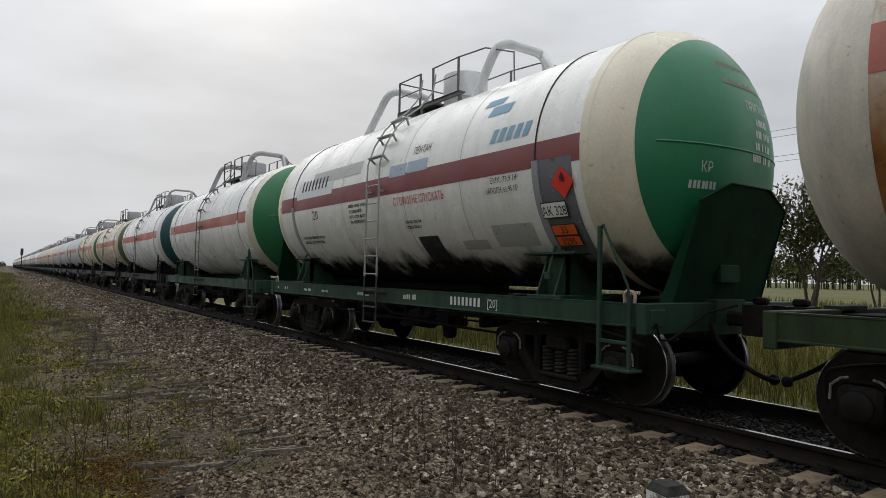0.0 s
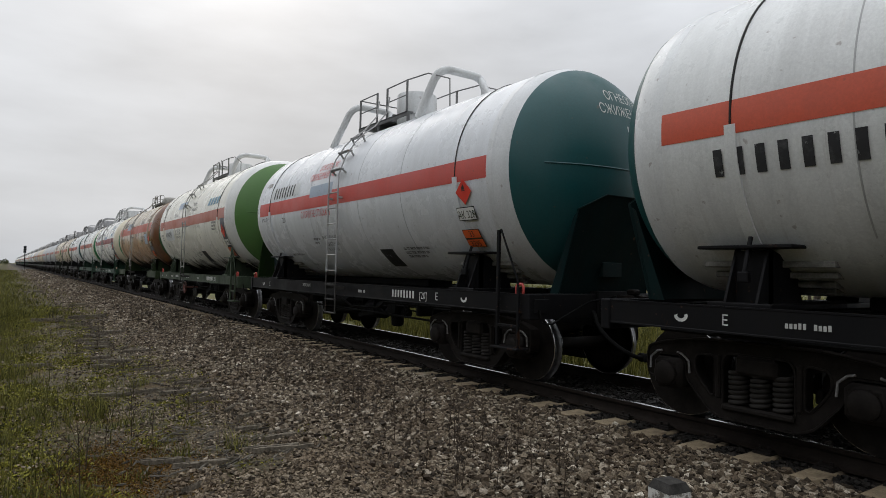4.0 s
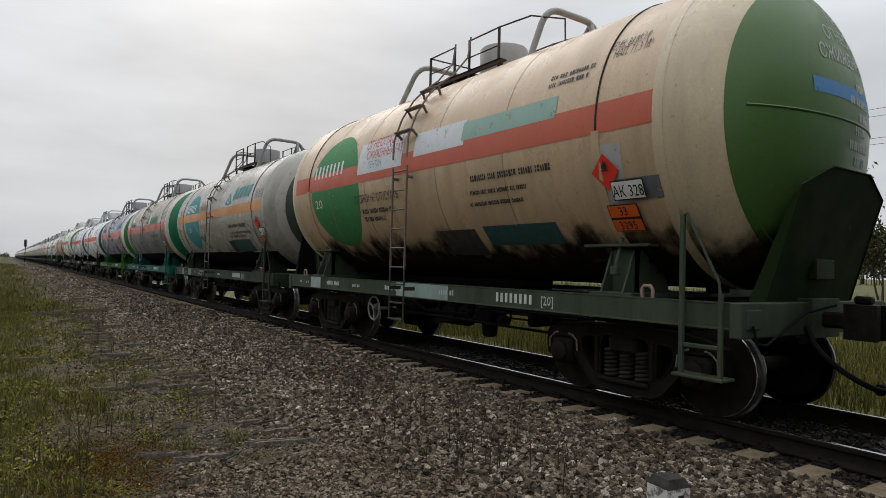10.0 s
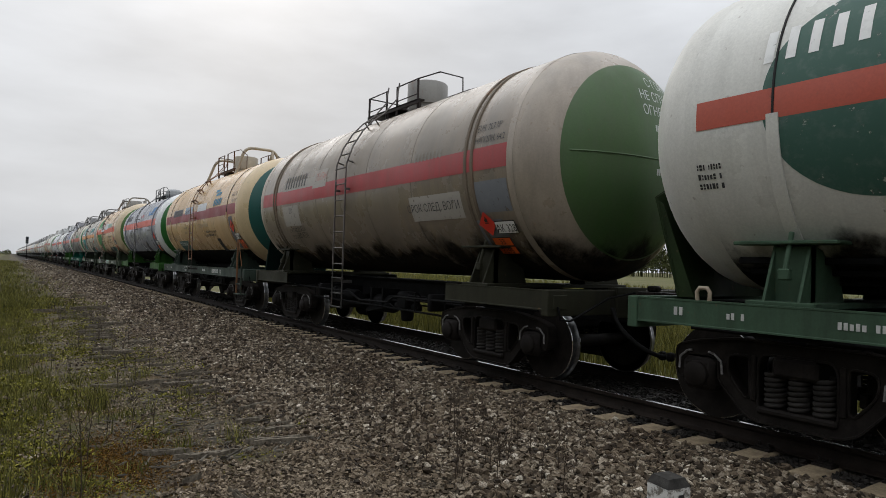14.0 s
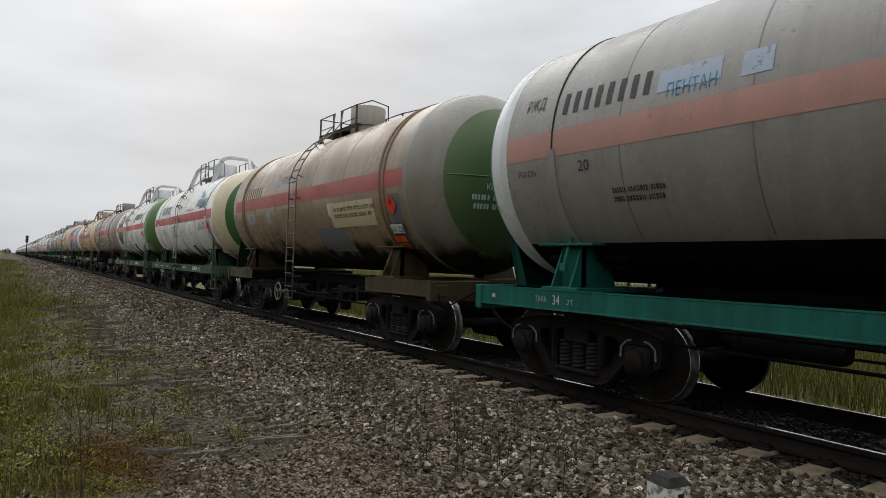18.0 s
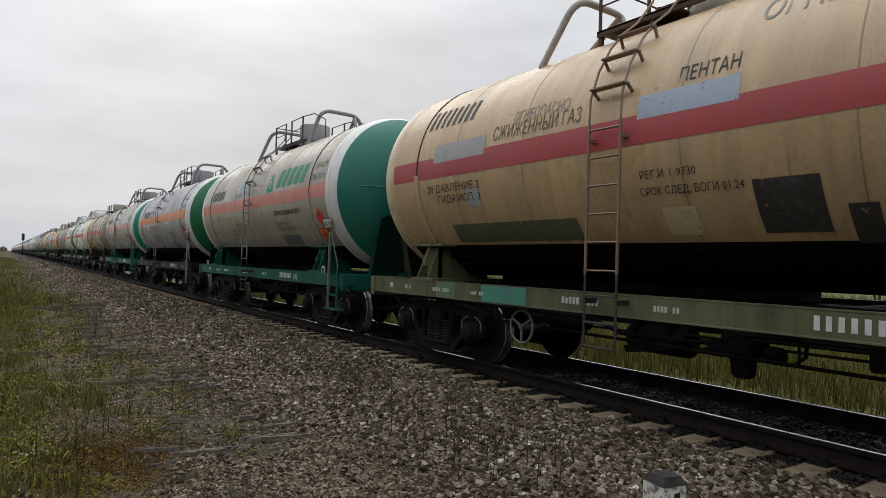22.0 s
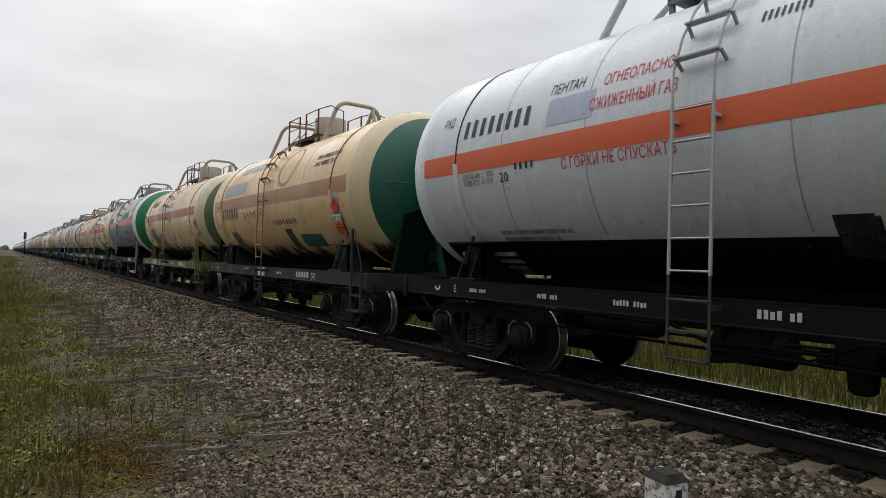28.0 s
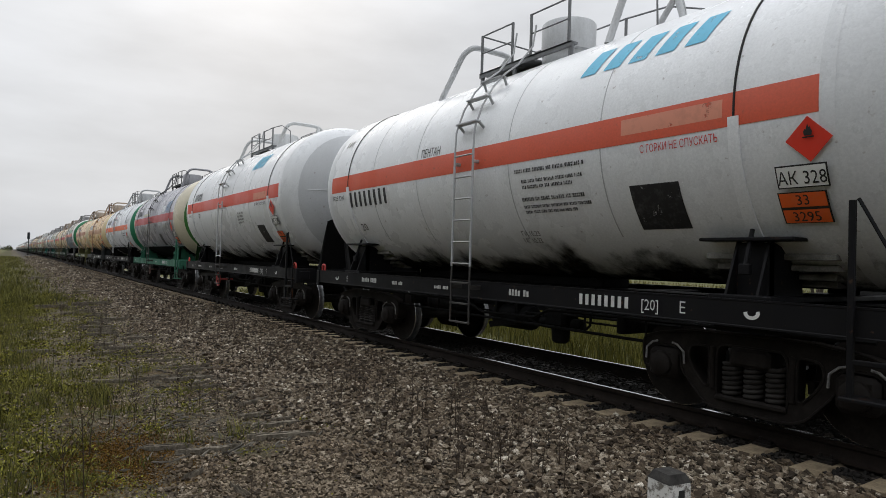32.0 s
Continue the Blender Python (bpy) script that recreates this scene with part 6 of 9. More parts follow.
words(w, "ГИДР.ИСП. 2.5 МПА", 1.92, 1.14, -13.6, 0.081, "ink")
words(w, "ИСПЫТАНА 05.08.13", 1.94, 1.17, -17.6, 0.082, "ink")
words(w, "С ГОРКИ НЕ СПУСКАТЬ", -0.87, -1.76, -8.8, 0.078, "faint")
field(w, -0.83, -1.34, -53.0, -36.5, "black")
words(w, "20", 3.67, 3.42, -27.3, 0.135, "ink")
strokes(w, -0.27, -0.68, -39.6, 0.072, "ink", 8, 2)
strokes(w, 4.33, 4.05, -12.6, 0.076, "ink", 4, 3)
words(w, "РЖД", 4.43, 3.93, 23.1, 0.235, "ink")
strokes(w, -2.59, -3.89, 12.2, 0.222, "blue", 4, 1)
strokes(w, -3.17, -3.69, -7.5, 0.078, "ink", 6, 3)
end_words(w, ["ПРОПАН ОГНЕОПАСНО", "СЖИЖЕННЫЙ ГАЗ"], x=0.45, top=0.82, big=0.16, rest=4)
end_field(w, 0.18, 0.78, -0.42, -0.22, "white2")

w = wagon(3, (0.74, 0.76, 0.79), (0.58, 0.06, 0.04), (0.66, 0.67, 0.68), (0.01, 0.075, 0.08), BLACKF, "light grey tank wagon with red band and dark teal end", hoops="thick", hoopc=WHITEH, dirt=0.2, ladder=(0.38, 0.38, 0.38), loop=(0.5, 0.05, 0.04))
hazard_plates(w, -4.11, -10.3, -4.09, -21.5, -4.04, -35.3)
field(w, 3.91, 2.12, 8.2, 18.2, "paleboard")
strokes(w, 3.66, 2.32, 8.2, 0.277, "ink", 8, 1)
words(w, "ОГНЕОПАСНО", 1.24, 0.34, 24.0, 0.148, "red")
words(w, "СЖИЖЕННЫЙ ГАЗ", 1.57, 0.36, 16.5, 0.162, "red")
field(w, 1.44, 0.32, 3.1, 12.1, "sky")
words(w, "С ГОРКИ НЕ СПУСКАТЬ", 1.92, 0.42, -11.8, 0.147, "red")
words(w, "20", 3.08, 2.91, -13.0, 0.126, "ink")
words(w, "ДАВЛЕНИЕ 2.0 МПА", 1.12, 0.39, -29.5, 0.070, "ink")
words(w, "ГИДР.ИСП. 3.0 МПА", 1.12, 0.43, -35.5, 0.075, "ink")
words(w, "ИСП. 18.02.17", 1.11, 0.61, -40.3, 0.075, "ink")
strokes(w, 1.62, 1.28, -30.1, 0.081, "ink", 6, 2)
words(w, "Р30 ОН", 4.46, 3.98, -10.1, 0.095, "ink")
strokes(w, 4.41, 4.06, 21.4, 0.119, "faint", 6, 1)
field(w, -1.04, -1.50, -57.3, -40.6, "black")
strokes(w, -1.90, -2.70, -41.5, 0.079, "ink", 14, 3)
strokes(w, 3.33, 2.67, -43.9, 0.086, "ink", 11, 1)
end_words(w, ["ОГНЕОПАСНО", "СЖИЖЕННЫЙ ГАЗ"])

w = wagon(4, (0.82, 0.83, 0.82), (0.66, 0.10, 0.045), (0.72, 0.73, 0.73), (0.008, 0.07, 0.07), BLACKF, "white tank wagon with orange-red band and dark teal end", hoopc=(0.55, 0.56, 0.57), dirt=0.2, ladder=(0.30, 0.30, 0.30))
hazard_plates(w, -4.09, -13.7, -4.07, -23.4, -4.04, -32.3)
strokes(w, 4.08, 2.50, -18.4, 0.251, "ink", 8, 1)
words(w, "С ГОРКИ НЕ СПУСКАТЬ", 2.10, 0.32, -12.7, 0.156, "red")
words(w, "ОГНЕОПАСНО", 1.85, 0.55, 18.4, 0.181, "red")
words(w, "СЖИЖЕННЫЙ ГАЗ", 1.84, 0.38, 12.6, 0.152, "red")
words(w, "ПЕНТАН", -0.27, -0.92, 6.6, 0.136, "ink")
strokes(w, -2.45, -3.67, -13.2, 0.162, "ink", 9, 1)
field(w, -0.97, -1.43, -56.3, -37.6, "black")
strokes(w, -0.57, -1.41, -30.3, 0.093, "ink", 7, 2)
strokes(w, -1.95, -2.84, -39.3, 0.095, "ink", 8, 2)
strokes(w, -3.14, -3.98, 23.1, 0.144, "ink", 8, 2)
end_words(w, ["ОГНЕОПАСНО", "СЖИЖЕННЫЙ ГАЗ", "С ГОРКИ НЕ СПУСКАТЬ"], big=0.13, rest=4)

w = wagon(5, (0.194, 0.193, 0.243), (0.55, 0.13, 0.10), (0.70, 0.71, 0.71), (0.025, 0.15, 0.02), (0.05, 0.19, 0.035), "violet-grey tank wagon with salmon band and green end", dirt=0.3, ladder=(0.10, 0.10, 0.10), hoopc=(0.33, 0.33, 0.36), belly=True)
hazard_plates(w, -4.17, -11.3, -4.15, -22.6, -4.11, -33.3)
field(w, -3.99, -4.21, -38.6, -5.0, "greyboard2")
strokes(w, 3.67, 2.37, 9.9, 0.261, "ink", 8, 1)
words(w, "С ГОРКИ", 0.90, 0.43, -10.4, 0.117, "ink")
words(w, "НЕ СПУСКАТЬ", -0.14, -1.17, -10.9, 0.115, "ink")
words(w, "ПЕНТАН", -0.25, -0.73, 17.0, 0.144, "ink")
field(w, 1.87, 0.44, 3.6, 12.6, "greypale2")
words(w, "ДАВЛЕНИЕ 2.0 МПА", 3.44, 2.59, -8.7, 0.089, "ink")
words(w, "ГИДР.ИСП. 3.0 МПА", 3.45, 2.59, -12.6, 0.089, "ink")
strokes(w, 3.44, 2.83, -17.2, 0.077, "ink", 8, 2)
strokes(w, 3.42, 2.15, -26.0, 0.067, "ink", 18, 1)
words(w, "20", 3.83, 3.65, -10.9, 0.106, "ink")
words(w, "Р30ИН", 4.54, 4.18, -12.5, 0.086, "ink")
field(w, -2.45, -2.90, 10.9, 20.5, "blue2")
strokes(w, -2.95, -3.63, 12.6, 0.324, "blue2", 3, 1)
words(w, "ЕМК. 73.9 М³", -3.06, -3.71, -10.9, 0.111, "ink")
words(w, "НАПОЛН. 61.95 М³", -2.75, -3.71, -14.8, 0.106, "ink")
field(w, -1.70, -2.20, -42.5, -22.3, "black")
end_words(w, ["ОГНЕОПАСНО"], colour="green2", rest=3)

w = wagon(6, (0.331, 0.285, 0.216), (0.50, 0.12, 0.075), (0.64, 0.61, 0.50), (0.006, 0.16, 0.075), (0.012, 0.17, 0.12), "beige-grey tank wagon with red band and emerald end", dirt=0.4, ladder=(0.16, 0.16, 0.15), brake_wheel=(0.08, 0.07, 0.06), hoopc=(0.33, 0.33, 0.34), band=(-7, 5), belly=True, lower=(0.159, 0.166, 0.162), size=(1.02, 1.022))
hazard_plates(w, -4.45, -20.9, -4.14, -26.4, -4.12, -37.2)
strokes(w, 3.73, 2.40, 5.3, 0.231, "ink", 8, 1)
words(w, "ПЕНТАН.", 1.91, 1.35, 13.1, 0.112, "ink")
words(w, "ОГНЕОПАСНО", 1.21, 0.31, 14.1, 0.120, "faintred")
field(w, 2.25, 0.92, 5.0, 8.5, "sky")
words(w, "ГАЗ", 0.59, 0.32, 6.3, 0.140, "faintred")
words(w, "С ГОРКИ НЕ СПУСКАТЬ", 2.04, 0.42, -15.6, 0.123, "faint")
words(w, "20", 2.95, 2.77, -14.7, 0.135, "ink")
words(w, "ДАВЛЕНИЕ", 1.45, 0.92, -25.1, 0.108, "ink")
words(w, "2.1 МПА", 0.84, 0.47, -25.0, 0.113, "ink")
words(w, "ГИДР.ИСП", 1.42, 1.00, -32.3, 0.086, "ink")
words(w, "3.1 МПА", 0.92, 0.54, -31.7, 0.121, "ink")
strokes(w, 2.18, 1.83, -33.9, 0.072, "ink", 5, 2)
field(w, -0.42, -0.94, 7.3, 22.6, "green")
strokes(w, -1.39, -3.04, 4.3, 0.320, "green", 5, 1)
strokes(w, -1.70, -3.21, -15.7, 0.132, "ink", 9, 1)
strokes(w, -1.60, -3.06, -24.2, 0.092, "ink", 10, 3)
field(w, -0.50, -0.78, -34.3, -24.2, "greypale2")
words(w, "НАП. 64.2 М³", -3.99, -4.68, 15.0, 0.114, "ink")
words(w, "ЕМК. 75.7 М³", -4.01, -4.70, 9.7, 0.105, "ink")
strokes(w, 4.35, 4.18, -16.3, 0.119, "ink", 2, 1)
end_words(w, ["ПРОПАН", "ОГНЕОПАСНО", "СЖИЖЕННЫЙ ГАЗ"], rest=5)

w = wagon(7, (0.37, 0.344, 0.291), (0.62, 0.26, 0.06), (0.34, 0.33, 0.29), (0.035, 0.055, 0.04), (0.055, 0.075, 0.05), "grey tank wagon with orange band and teal roundel", dirt=0.4, ladder=(0.12, 0.11, 0.10), hoopc=(0.25, 0.25, 0.25), loop=(0.22, 0.08, 0.06), mid_patch=((3.4, 3.0, (0.12, 0.24, 0.10)), (4.3, 4.1, (0.22, 0.32, 0.28))), band=(-4, 5.5), slack=0.05, panel_r=1.3, belly=True, size=(1.02, 1.022))
end_ring(w, 1.24, 1.42, "sootpale")
hazard_plates(w, -4.30, -14.7, -4.55, -23.6, -4.33, -34.1)
roundel(w, 2.62, -4.0, 0.97, "teal")
for a, b, c, d, col in ((1.25, 1.09, -40.0, -23.0, "teal2"), (1.79, 1.70, -23.0, -7.0, "greypale2")):
    g = patch(a, b, c, d, 0.0042, 12, -1.09)
    fitted(put("painted_panel", raw_mesh("painted_panel", g.v, g.f, None, True), painted(col), w), w)
strokes(w, 3.60, 2.09, 6.7, 0.291, "white", 8, 1)
words(w, "20", 3.11, 2.81, -17.2, 0.175, "white")
field(w, 1.67, 0.62, 3.9, 12.9, "tan")
words(w, "СЖИЖЕННЫЙ ГАЗ", 1.42, 0.62, 7.1, 0.186, "faintred")
words(w, "ПЕНТАН", 1.43, 0.98, 12.7, 0.142, "faint")
field(w, 1.62, 0.30, -14.0, -9.0, "tan")
words(w, "ДАВЛЕНИЕ", 1.38, 1.00, -22.9, 0.071, "ink")
words(w, "2.1 МПА", 0.86, 0.66, -22.0, 0.078, "ink")
words(w, "ГИДР.ИСП.", 1.40, 1.02, -26.2, 0.069, "ink")
words(w, "3.0 МПА", 0.84, 0.67, -26.3, 0.081, "ink")
words(w, "ИСПЫТ. 18.10.08", 1.39, 0.90, -29.7, 0.066, "ink")
strokes(w, 1.77, 1.49, -26.3, 0.083, "ink", 5, 1)
words(w, "Р30DN", 4.56, 4.15, -14.7, 0.096, "ink")
field(w, -1.39, -2.02, 7.4, 19.7, "teal")
strokes(w, -2.09, -3.66, 11.8, 0.330, "teal", 5, 1)
strokes(w, -1.67, -3.31, -16.8, 0.139, "ink", 14, 1)
strokes(w, -1.63, -3.51, -23.6, 0.087, "ink", 14, 2)
field(w, -1.60, -3.22, -44.7, -30.1, "teal2")
field(w, -1.17, -1.61, -46.7, -30.7, "black")
words(w, "НАП. 64.2 М³", -4.12, -4.70, 12.1, 0.104, "ink")
words(w, "ЕМК. 75.7 М³", -4.13, -4.73, 7.8, 0.099, "ink")
strokes(w, 4.39, 4.17, 6.6, 0.178, "ink", 3, 1)
end_words(w, ["ОГНЕОПАСНО", "СЖИЖЕННЫЙ ГАЗ"], big=0.16, colour="greypale", rest=6)

w = wagon(8, (0.63, 0.445, 0.275), (0.62, 0.11, 0.05), (0.60, 0.48, 0.32), (0.07, 0.15, 0.035), (0.10, 0.13, 0.085), "cream-beige tank wagon with orange-red band and green roundel", dirt=0.3, ladder=(0.14, 0.10, 0.08), brake_wheel=(0.25, 0.25, 0.23), hoopc=(0.32, 0.31, 0.29), loop=(0.32, 0.2, 0.17), mid_patch=((0.6, -0.9, (0.30, 0.42, 0.38)), (4.2, 3.7, (0.34, 0.42, 0.40))), band=(-3, 8), slack=0.12, panel_r=1.36, size=(1.085, 1))
belly_dirt_shade(w, 8, -52.0)
hazard_plates(w, -4.00, -16.9, -4.25, -23.9, -4.11, -34.3)
field(w, -3.85, -4.22, -40.5, -7.3, "greypale")
field(w, -4.08, -4.64, -27.9, -20.1, "greyboard")
roundel(w, 2.72, -5.5, 1.06, "green2")
strokes(w, 3.63, 2.25, 5.1, 0.238, "white", 8, 1)
field(w, 1.71, 0.17, 1.7, 20.8, "white2")
words(w, "ОГНЕОПАСНО", 1.49, 0.24, 16.2, 0.165, "red")
words(w, "СЖИЖЕННЫЙ ГАЗ", 1.39, 0.20, 9.7, 0.147, "red")
words(w, "ПЕНТАН", 1.31, 0.85, 4.2, 0.118, "blue")
words(w, "С ГОРКИ НЕ СПУСКАТЬ", 1.88, 0.31, -15.2, 0.133, "ink")
field(w, -0.19, -1.50, 4.7, 17.3, "white2")
field(w, -1.44, -3.28, 6.7, 15.7, "paleteal")
strokes(w, -1.65, -3.19, -13.0, 0.114, "ink", 14, 1)
strokes(w, -1.59, -2.71, -19.0, 0.080, "ink", 12, 1)
strokes(w, -1.52, -2.65, -24.3, 0.082, "ink", 12, 1)
field(w, -1.60, -3.03, -45.5, -34.5, "teal2")
field(w, -0.50, -1.40, -52.3, -35.6, "black2")
strokes(w, 1.64, 0.52, -21.8, 0.115, "ink", 6, 2)
words(w, "20", 3.61, 3.28, -14.7, 0.160, "white")
words(w, "НАП. 71.3 М³", -3.99, -4.48, 25.1, 0.115, "ink")
words(w, "ЕМК. 83.85 М³", -3.93, -4.42, 29.4, 0.113, "ink")
strokes(w, -3.06, -3.74, 23.9, 0.089, "ink", 10, 2)
end_words(w, ["ПРОПАН", "ОГНЕОПАСНО", "СЖИЖЕННЫЙ ГАЗ"], big=0.15, rest=6, colour="greypale")
end_field(w, -0.5, 1.1, 0.22, 0.36, "blue2")

w = wagon(9, (0.209, 0.221, 0.26), (0.60, 0.12, 0.085), (0.72, 0.73, 0.73), (0.015, 0.12, 0.02), (0.05, 0.16, 0.03), "blue-grey tank wagon with salmon band on green stub sills", kind="S", hoops="", dirt=0.25, ladder=(0.08, 0.08, 0.085), hoopc=(0.30, 0.31, 0.32), band=(0, 11), panel_r=1.46, belly=True)
hazard_plates(w, -4.24, -17.9, -4.53, -29.0, -4.36, -38.2)
strokes(w, 3.66, 2.42, 16.2, 0.305, "ink", 8, 1)
words(w, "ОГНЕОПАСНО", -0.27, -1.18, 18.2, 0.143, "red")
words(w, "С ГОРКИ", 1.01, 0.47, -5.5, 0.119, "ink")
words(w, "НЕ СПУСКАТЬ", -0.52, -1.51, -5.2, 0.129, "ink")
field(w, -2.26, -2.74, 19.6, 26.6, "blue2")
strokes(w, -2.83, -3.55, 19.2, 0.412, "blue2", 3, 1)
words(w, "ЕМК. 73.9 М³", -2.94, -3.59, -2.5, 0.111, "ink")
words(w, "НАПОЛН. 61.95 М³", -2.66, -3.59, -7.8, 0.104, "ink")
field(w, -1.47, -1.94, -43.8, -25.6, "black")
field(w, -0.45, -0.69, -39.0, -31.4, "white2")
strokes(w, 2.33, 1.44, -4.2, 0.089, "ink", 9, 4)
words(w, "20", 3.65, 3.45, -3.4, 0.140, "ink")
end_words(w, ["КР"], x=-0.4, top=-0.5, big=0.10, rest=1)

w = wagon(10, (0.558, 0.366, 0.182), (0.25, 0.035, 0.045), (0.60, 0.46, 0.27), (0.01, 0.085, 0.075), (0.075, 0.105, 0.085), "cream tank wagon with maroon band and dark teal end", dirt=0.22, ladder=(0.22, 0.11, 0.06), hoopc=(0.42, 0.36, 0.27), panel_r=1.4, belly=True, size=(1.02, 1.022), post=(0.20, 0.10, 0.05))
hazard_plates(w, -4.31, -17.3, -4.56, -28.2, -4.63, -37.2)
field(w, -4.01, -4.39, -42.4, -7.1, "greyboard")
field(w, 3.41, 1.92, 3.6, 12.6, "greyboard")
strokes(w, 3.27, 1.94, 3.8, 0.212, "ink", 8, 1)
field(w, 1.52, 0.40, 4.2, 13.2, "sky")
words(w, "ПЕНТАН", 1.42, 0.86, 4.4, 0.134, "ink")
field(w, -0.29, -1.45, 4.7, 13.7, "white2")
words(w, "С ГОРКИ НЕ СПУСКАТЬ", -0.35, -1.66, -14.8, 0.120, "faint")
words(w, "ДАВЛЕНИЕ", 1.76, 1.24, -14.1, 0.084, "ink")
words(w, "2.1 МПА", 1.12, 0.70, -15.0, 0.121, "ink")
words(w, "ГИДР.ИСП", 1.77, 1.28, -20.3, 0.080, "ink")
words(w, "3.0 МПА", 1.15, 0.72, -21.2, 0.124, "ink")
words(w, "РЕГ.И Т-357", -1.02, -1.56, -20.3, 0.069, "ink")
words(w, "СРОК СЛЕД. ВОГИ", -1.01, -1.62, -26.8, 0.072, "ink")
field(w, 3.28, 1.85, -45.2, -29.9, "teal2")
words(w, "20", 3.72, 3.46, -28.8, 0.136, "ink")
strokes(w, 4.63, 4.27, -15.4, 0.086, "ink", 5, 4)
field(w, -2.09, -2.85, 19.1, 27.1, "blue3")
strokes(w, -2.30, -3.20, 7.7, 0.212, "blue3", 5, 1)
words(w, "75.7 М³", -4.29, -4.79, 7.5, 0.099, "ink")
words(w, "64.2 М³", -4.22, -4.72, 14.0, 0.109, "ink")
field(w, -2.21, -2.57, -46.3, -29.5, "black")
field(w, 1.11, 0.71, -29.8, -24.1, "tanpale")
strokes(w, -1.23, -2.47, -21.9, 0.093, "ink", 9, 2)
strokes(w, 3.30, 2.11, -33.8, 0.069, "white", 12, 2)
end_words(w, ["ПРОПАН", "ОГНЕОПАСНО", "СЖИЖЕННЫЙ ГАЗ"], rest=5)

w = wagon(11, (0.255, 0.205, 0.153), (0.42, 0.04, 0.045), (0.36, 0.30, 0.24), (0.055, 0.115, 0.035), (0.05, 0.05, 0.032), "sooty brown tank wagon with crimson band on stub sills", kind="S", hoops="", dirt=0.5, rust=0.1, ladder=(0.09, 0.075, 0.07), hoopc=(0.25, 0.24, 0.22), slack=0.13, panel_r=1.3, size=(1.02, 1.022))
belly_dirt_shade(w, 11, -55.0)
hazard_plates(w, -4.10, -31.6, -4.47, -33.7, -4.24, -44.5)
field(w, -4.00, -4.70, -25.9, -10.3, "greyboard2")
field(w, -3.86, -4.42, -47.3, -29.6, "greyboard2")
field(w, 3.40, 1.55, 5.4, 12.5, "sootpale")
strokes(w, 3.23, 1.97, 6.9, 0.278, "ink", 8, 1)
field(w, 1.62, 0.95, 3.3, 16.9, "sootpale")
words(w, "ПЕНТАН", 1.48, 0.96, 8.6, 0.155, "faintred")
words(w, "20", 3.00, 2.80, -12.9, 0.125, "ink")
words(w, "ДАВЛЕНИЕ", 3.26, 2.80, -28.6, 0.089, "ink")
words(w, "20 АТИ", 2.77, 2.34, -28.4, 0.131, "ink")
words(w, "ГИДР.ИСП", 3.25, 2.84, -34.5, 0.088, "ink")
words(w, "30 АТИ", 2.84, 2.33, -34.4, 0.142, "ink")
strokes(w, 2.28, 1.80, -41.8, 0.081, "faint", 9, 1)
field(w, 3.38, 2.45, -23.5, -7.0, "sootpale")
words(w, "СРОК СЛЕД. ВОГИ", -2.16, -3.58, -22.4, 0.128, "ink")
field(w, -2.25, -3.65, -27.7, -13.5, "sootpale")
words(w, "ЕМК. 75.7 М³", -4.04, -4.55, 14.2, 0.099, "ink")
words(w, "НАПОЛН. 64.2", -4.03, -4.66, 8.1, 0.092, "ink")
strokes(w, -2.45, -3.26, 5.5, 0.131, "faint", 8, 1)
end_words(w, ["С ГОРКИ", "НЕ СПУСКАТЬ", "ОГНЕОПАСНО"], big=0.14, rest=5)

w = wagon(12, (0.72, 0.711, 0.657), (0.50, 0.085, 0.045), (0.12, 0.20, 0.075), (0.10, 0.18, 0.06), (0.085, 0.15, 0.095), "white tank wagon with red band and dark green roundel", hoops="thick", hoopc=WHITEH, dirt=0.16, ladder=(0.32, 0.31, 0.29), brake_wheel=(0.22, 0.06, 0.05), loop=(0.35, 0.28, 0.2), band=(-3.5, 6), slack=0.09, back=(0.66, 0.65, 0.60))
belly_dirt_shade(w, 12, -60.0)
hazard_plates(w, -4.14, -12.1, -4.48, -24.9, -4.37, -40.0)
roundel(w, 3.10, 2.3, 0.90, "dkgreen")
strokes(w, 4.01, 2.52, 14.5, 0.316, "white", 8, 1)
field(w, 2.34, 1.61, 17.4, 30.3, "tan")
field(w, 1.80, 0.56, 12.8, 17.2, "lilac")
words(w, "ПЕНТАН", 1.54, 0.97, 12.2, 0.153, "ink")
words(w, "ДАВЛЕНИЕ 1.65 МПА", 2.01, 1.16, -8.1, 0.089, "ink")
words(w, "ГИДР.ИСП. 2.5 МПА", 2.02, 1.19, -11.8, 0.089, "ink")
words(w, "ИСПЫТАНА 27.08.13", 2.04, 1.25, -15.6, 0.090, "ink")
words(w, "ПЕРЕВОЗКА ПЕНТАНА", 2.14, 1.13, -28.8, 0.091, "faint")
words(w, "СРОЧНЫЙ ВОЗВРАТ", 1.61, 0.82, -35.9, 0.101, "ink")
words(w, "СТ.КРЕЙДА Ю-ВОСТ.", 1.90, 0.50, -41.6, 0.131, "ink")
field(w, -0.70, -1.31, -48.7, -29.9, "black")
words(w, "ГИ.08.23", -0.19, -0.59, -34.0, 0.080, "ink")
words(w, "МГ.08.17", -0.20, -0.56, -37.9, 0.078, "ink")
field(w, -1.33, -1.70, 9.9, 24.9, "dkgreen")
strokes(w, 4.64, 4.37, -16.8, 0.080, "ink", 3, 3)
strokes(w, -1.44, -3.54, 14.4, 0.325, "dkgreen", 5, 1)
end_words(w, ["ОГНЕОПАСНО"], rest=4)

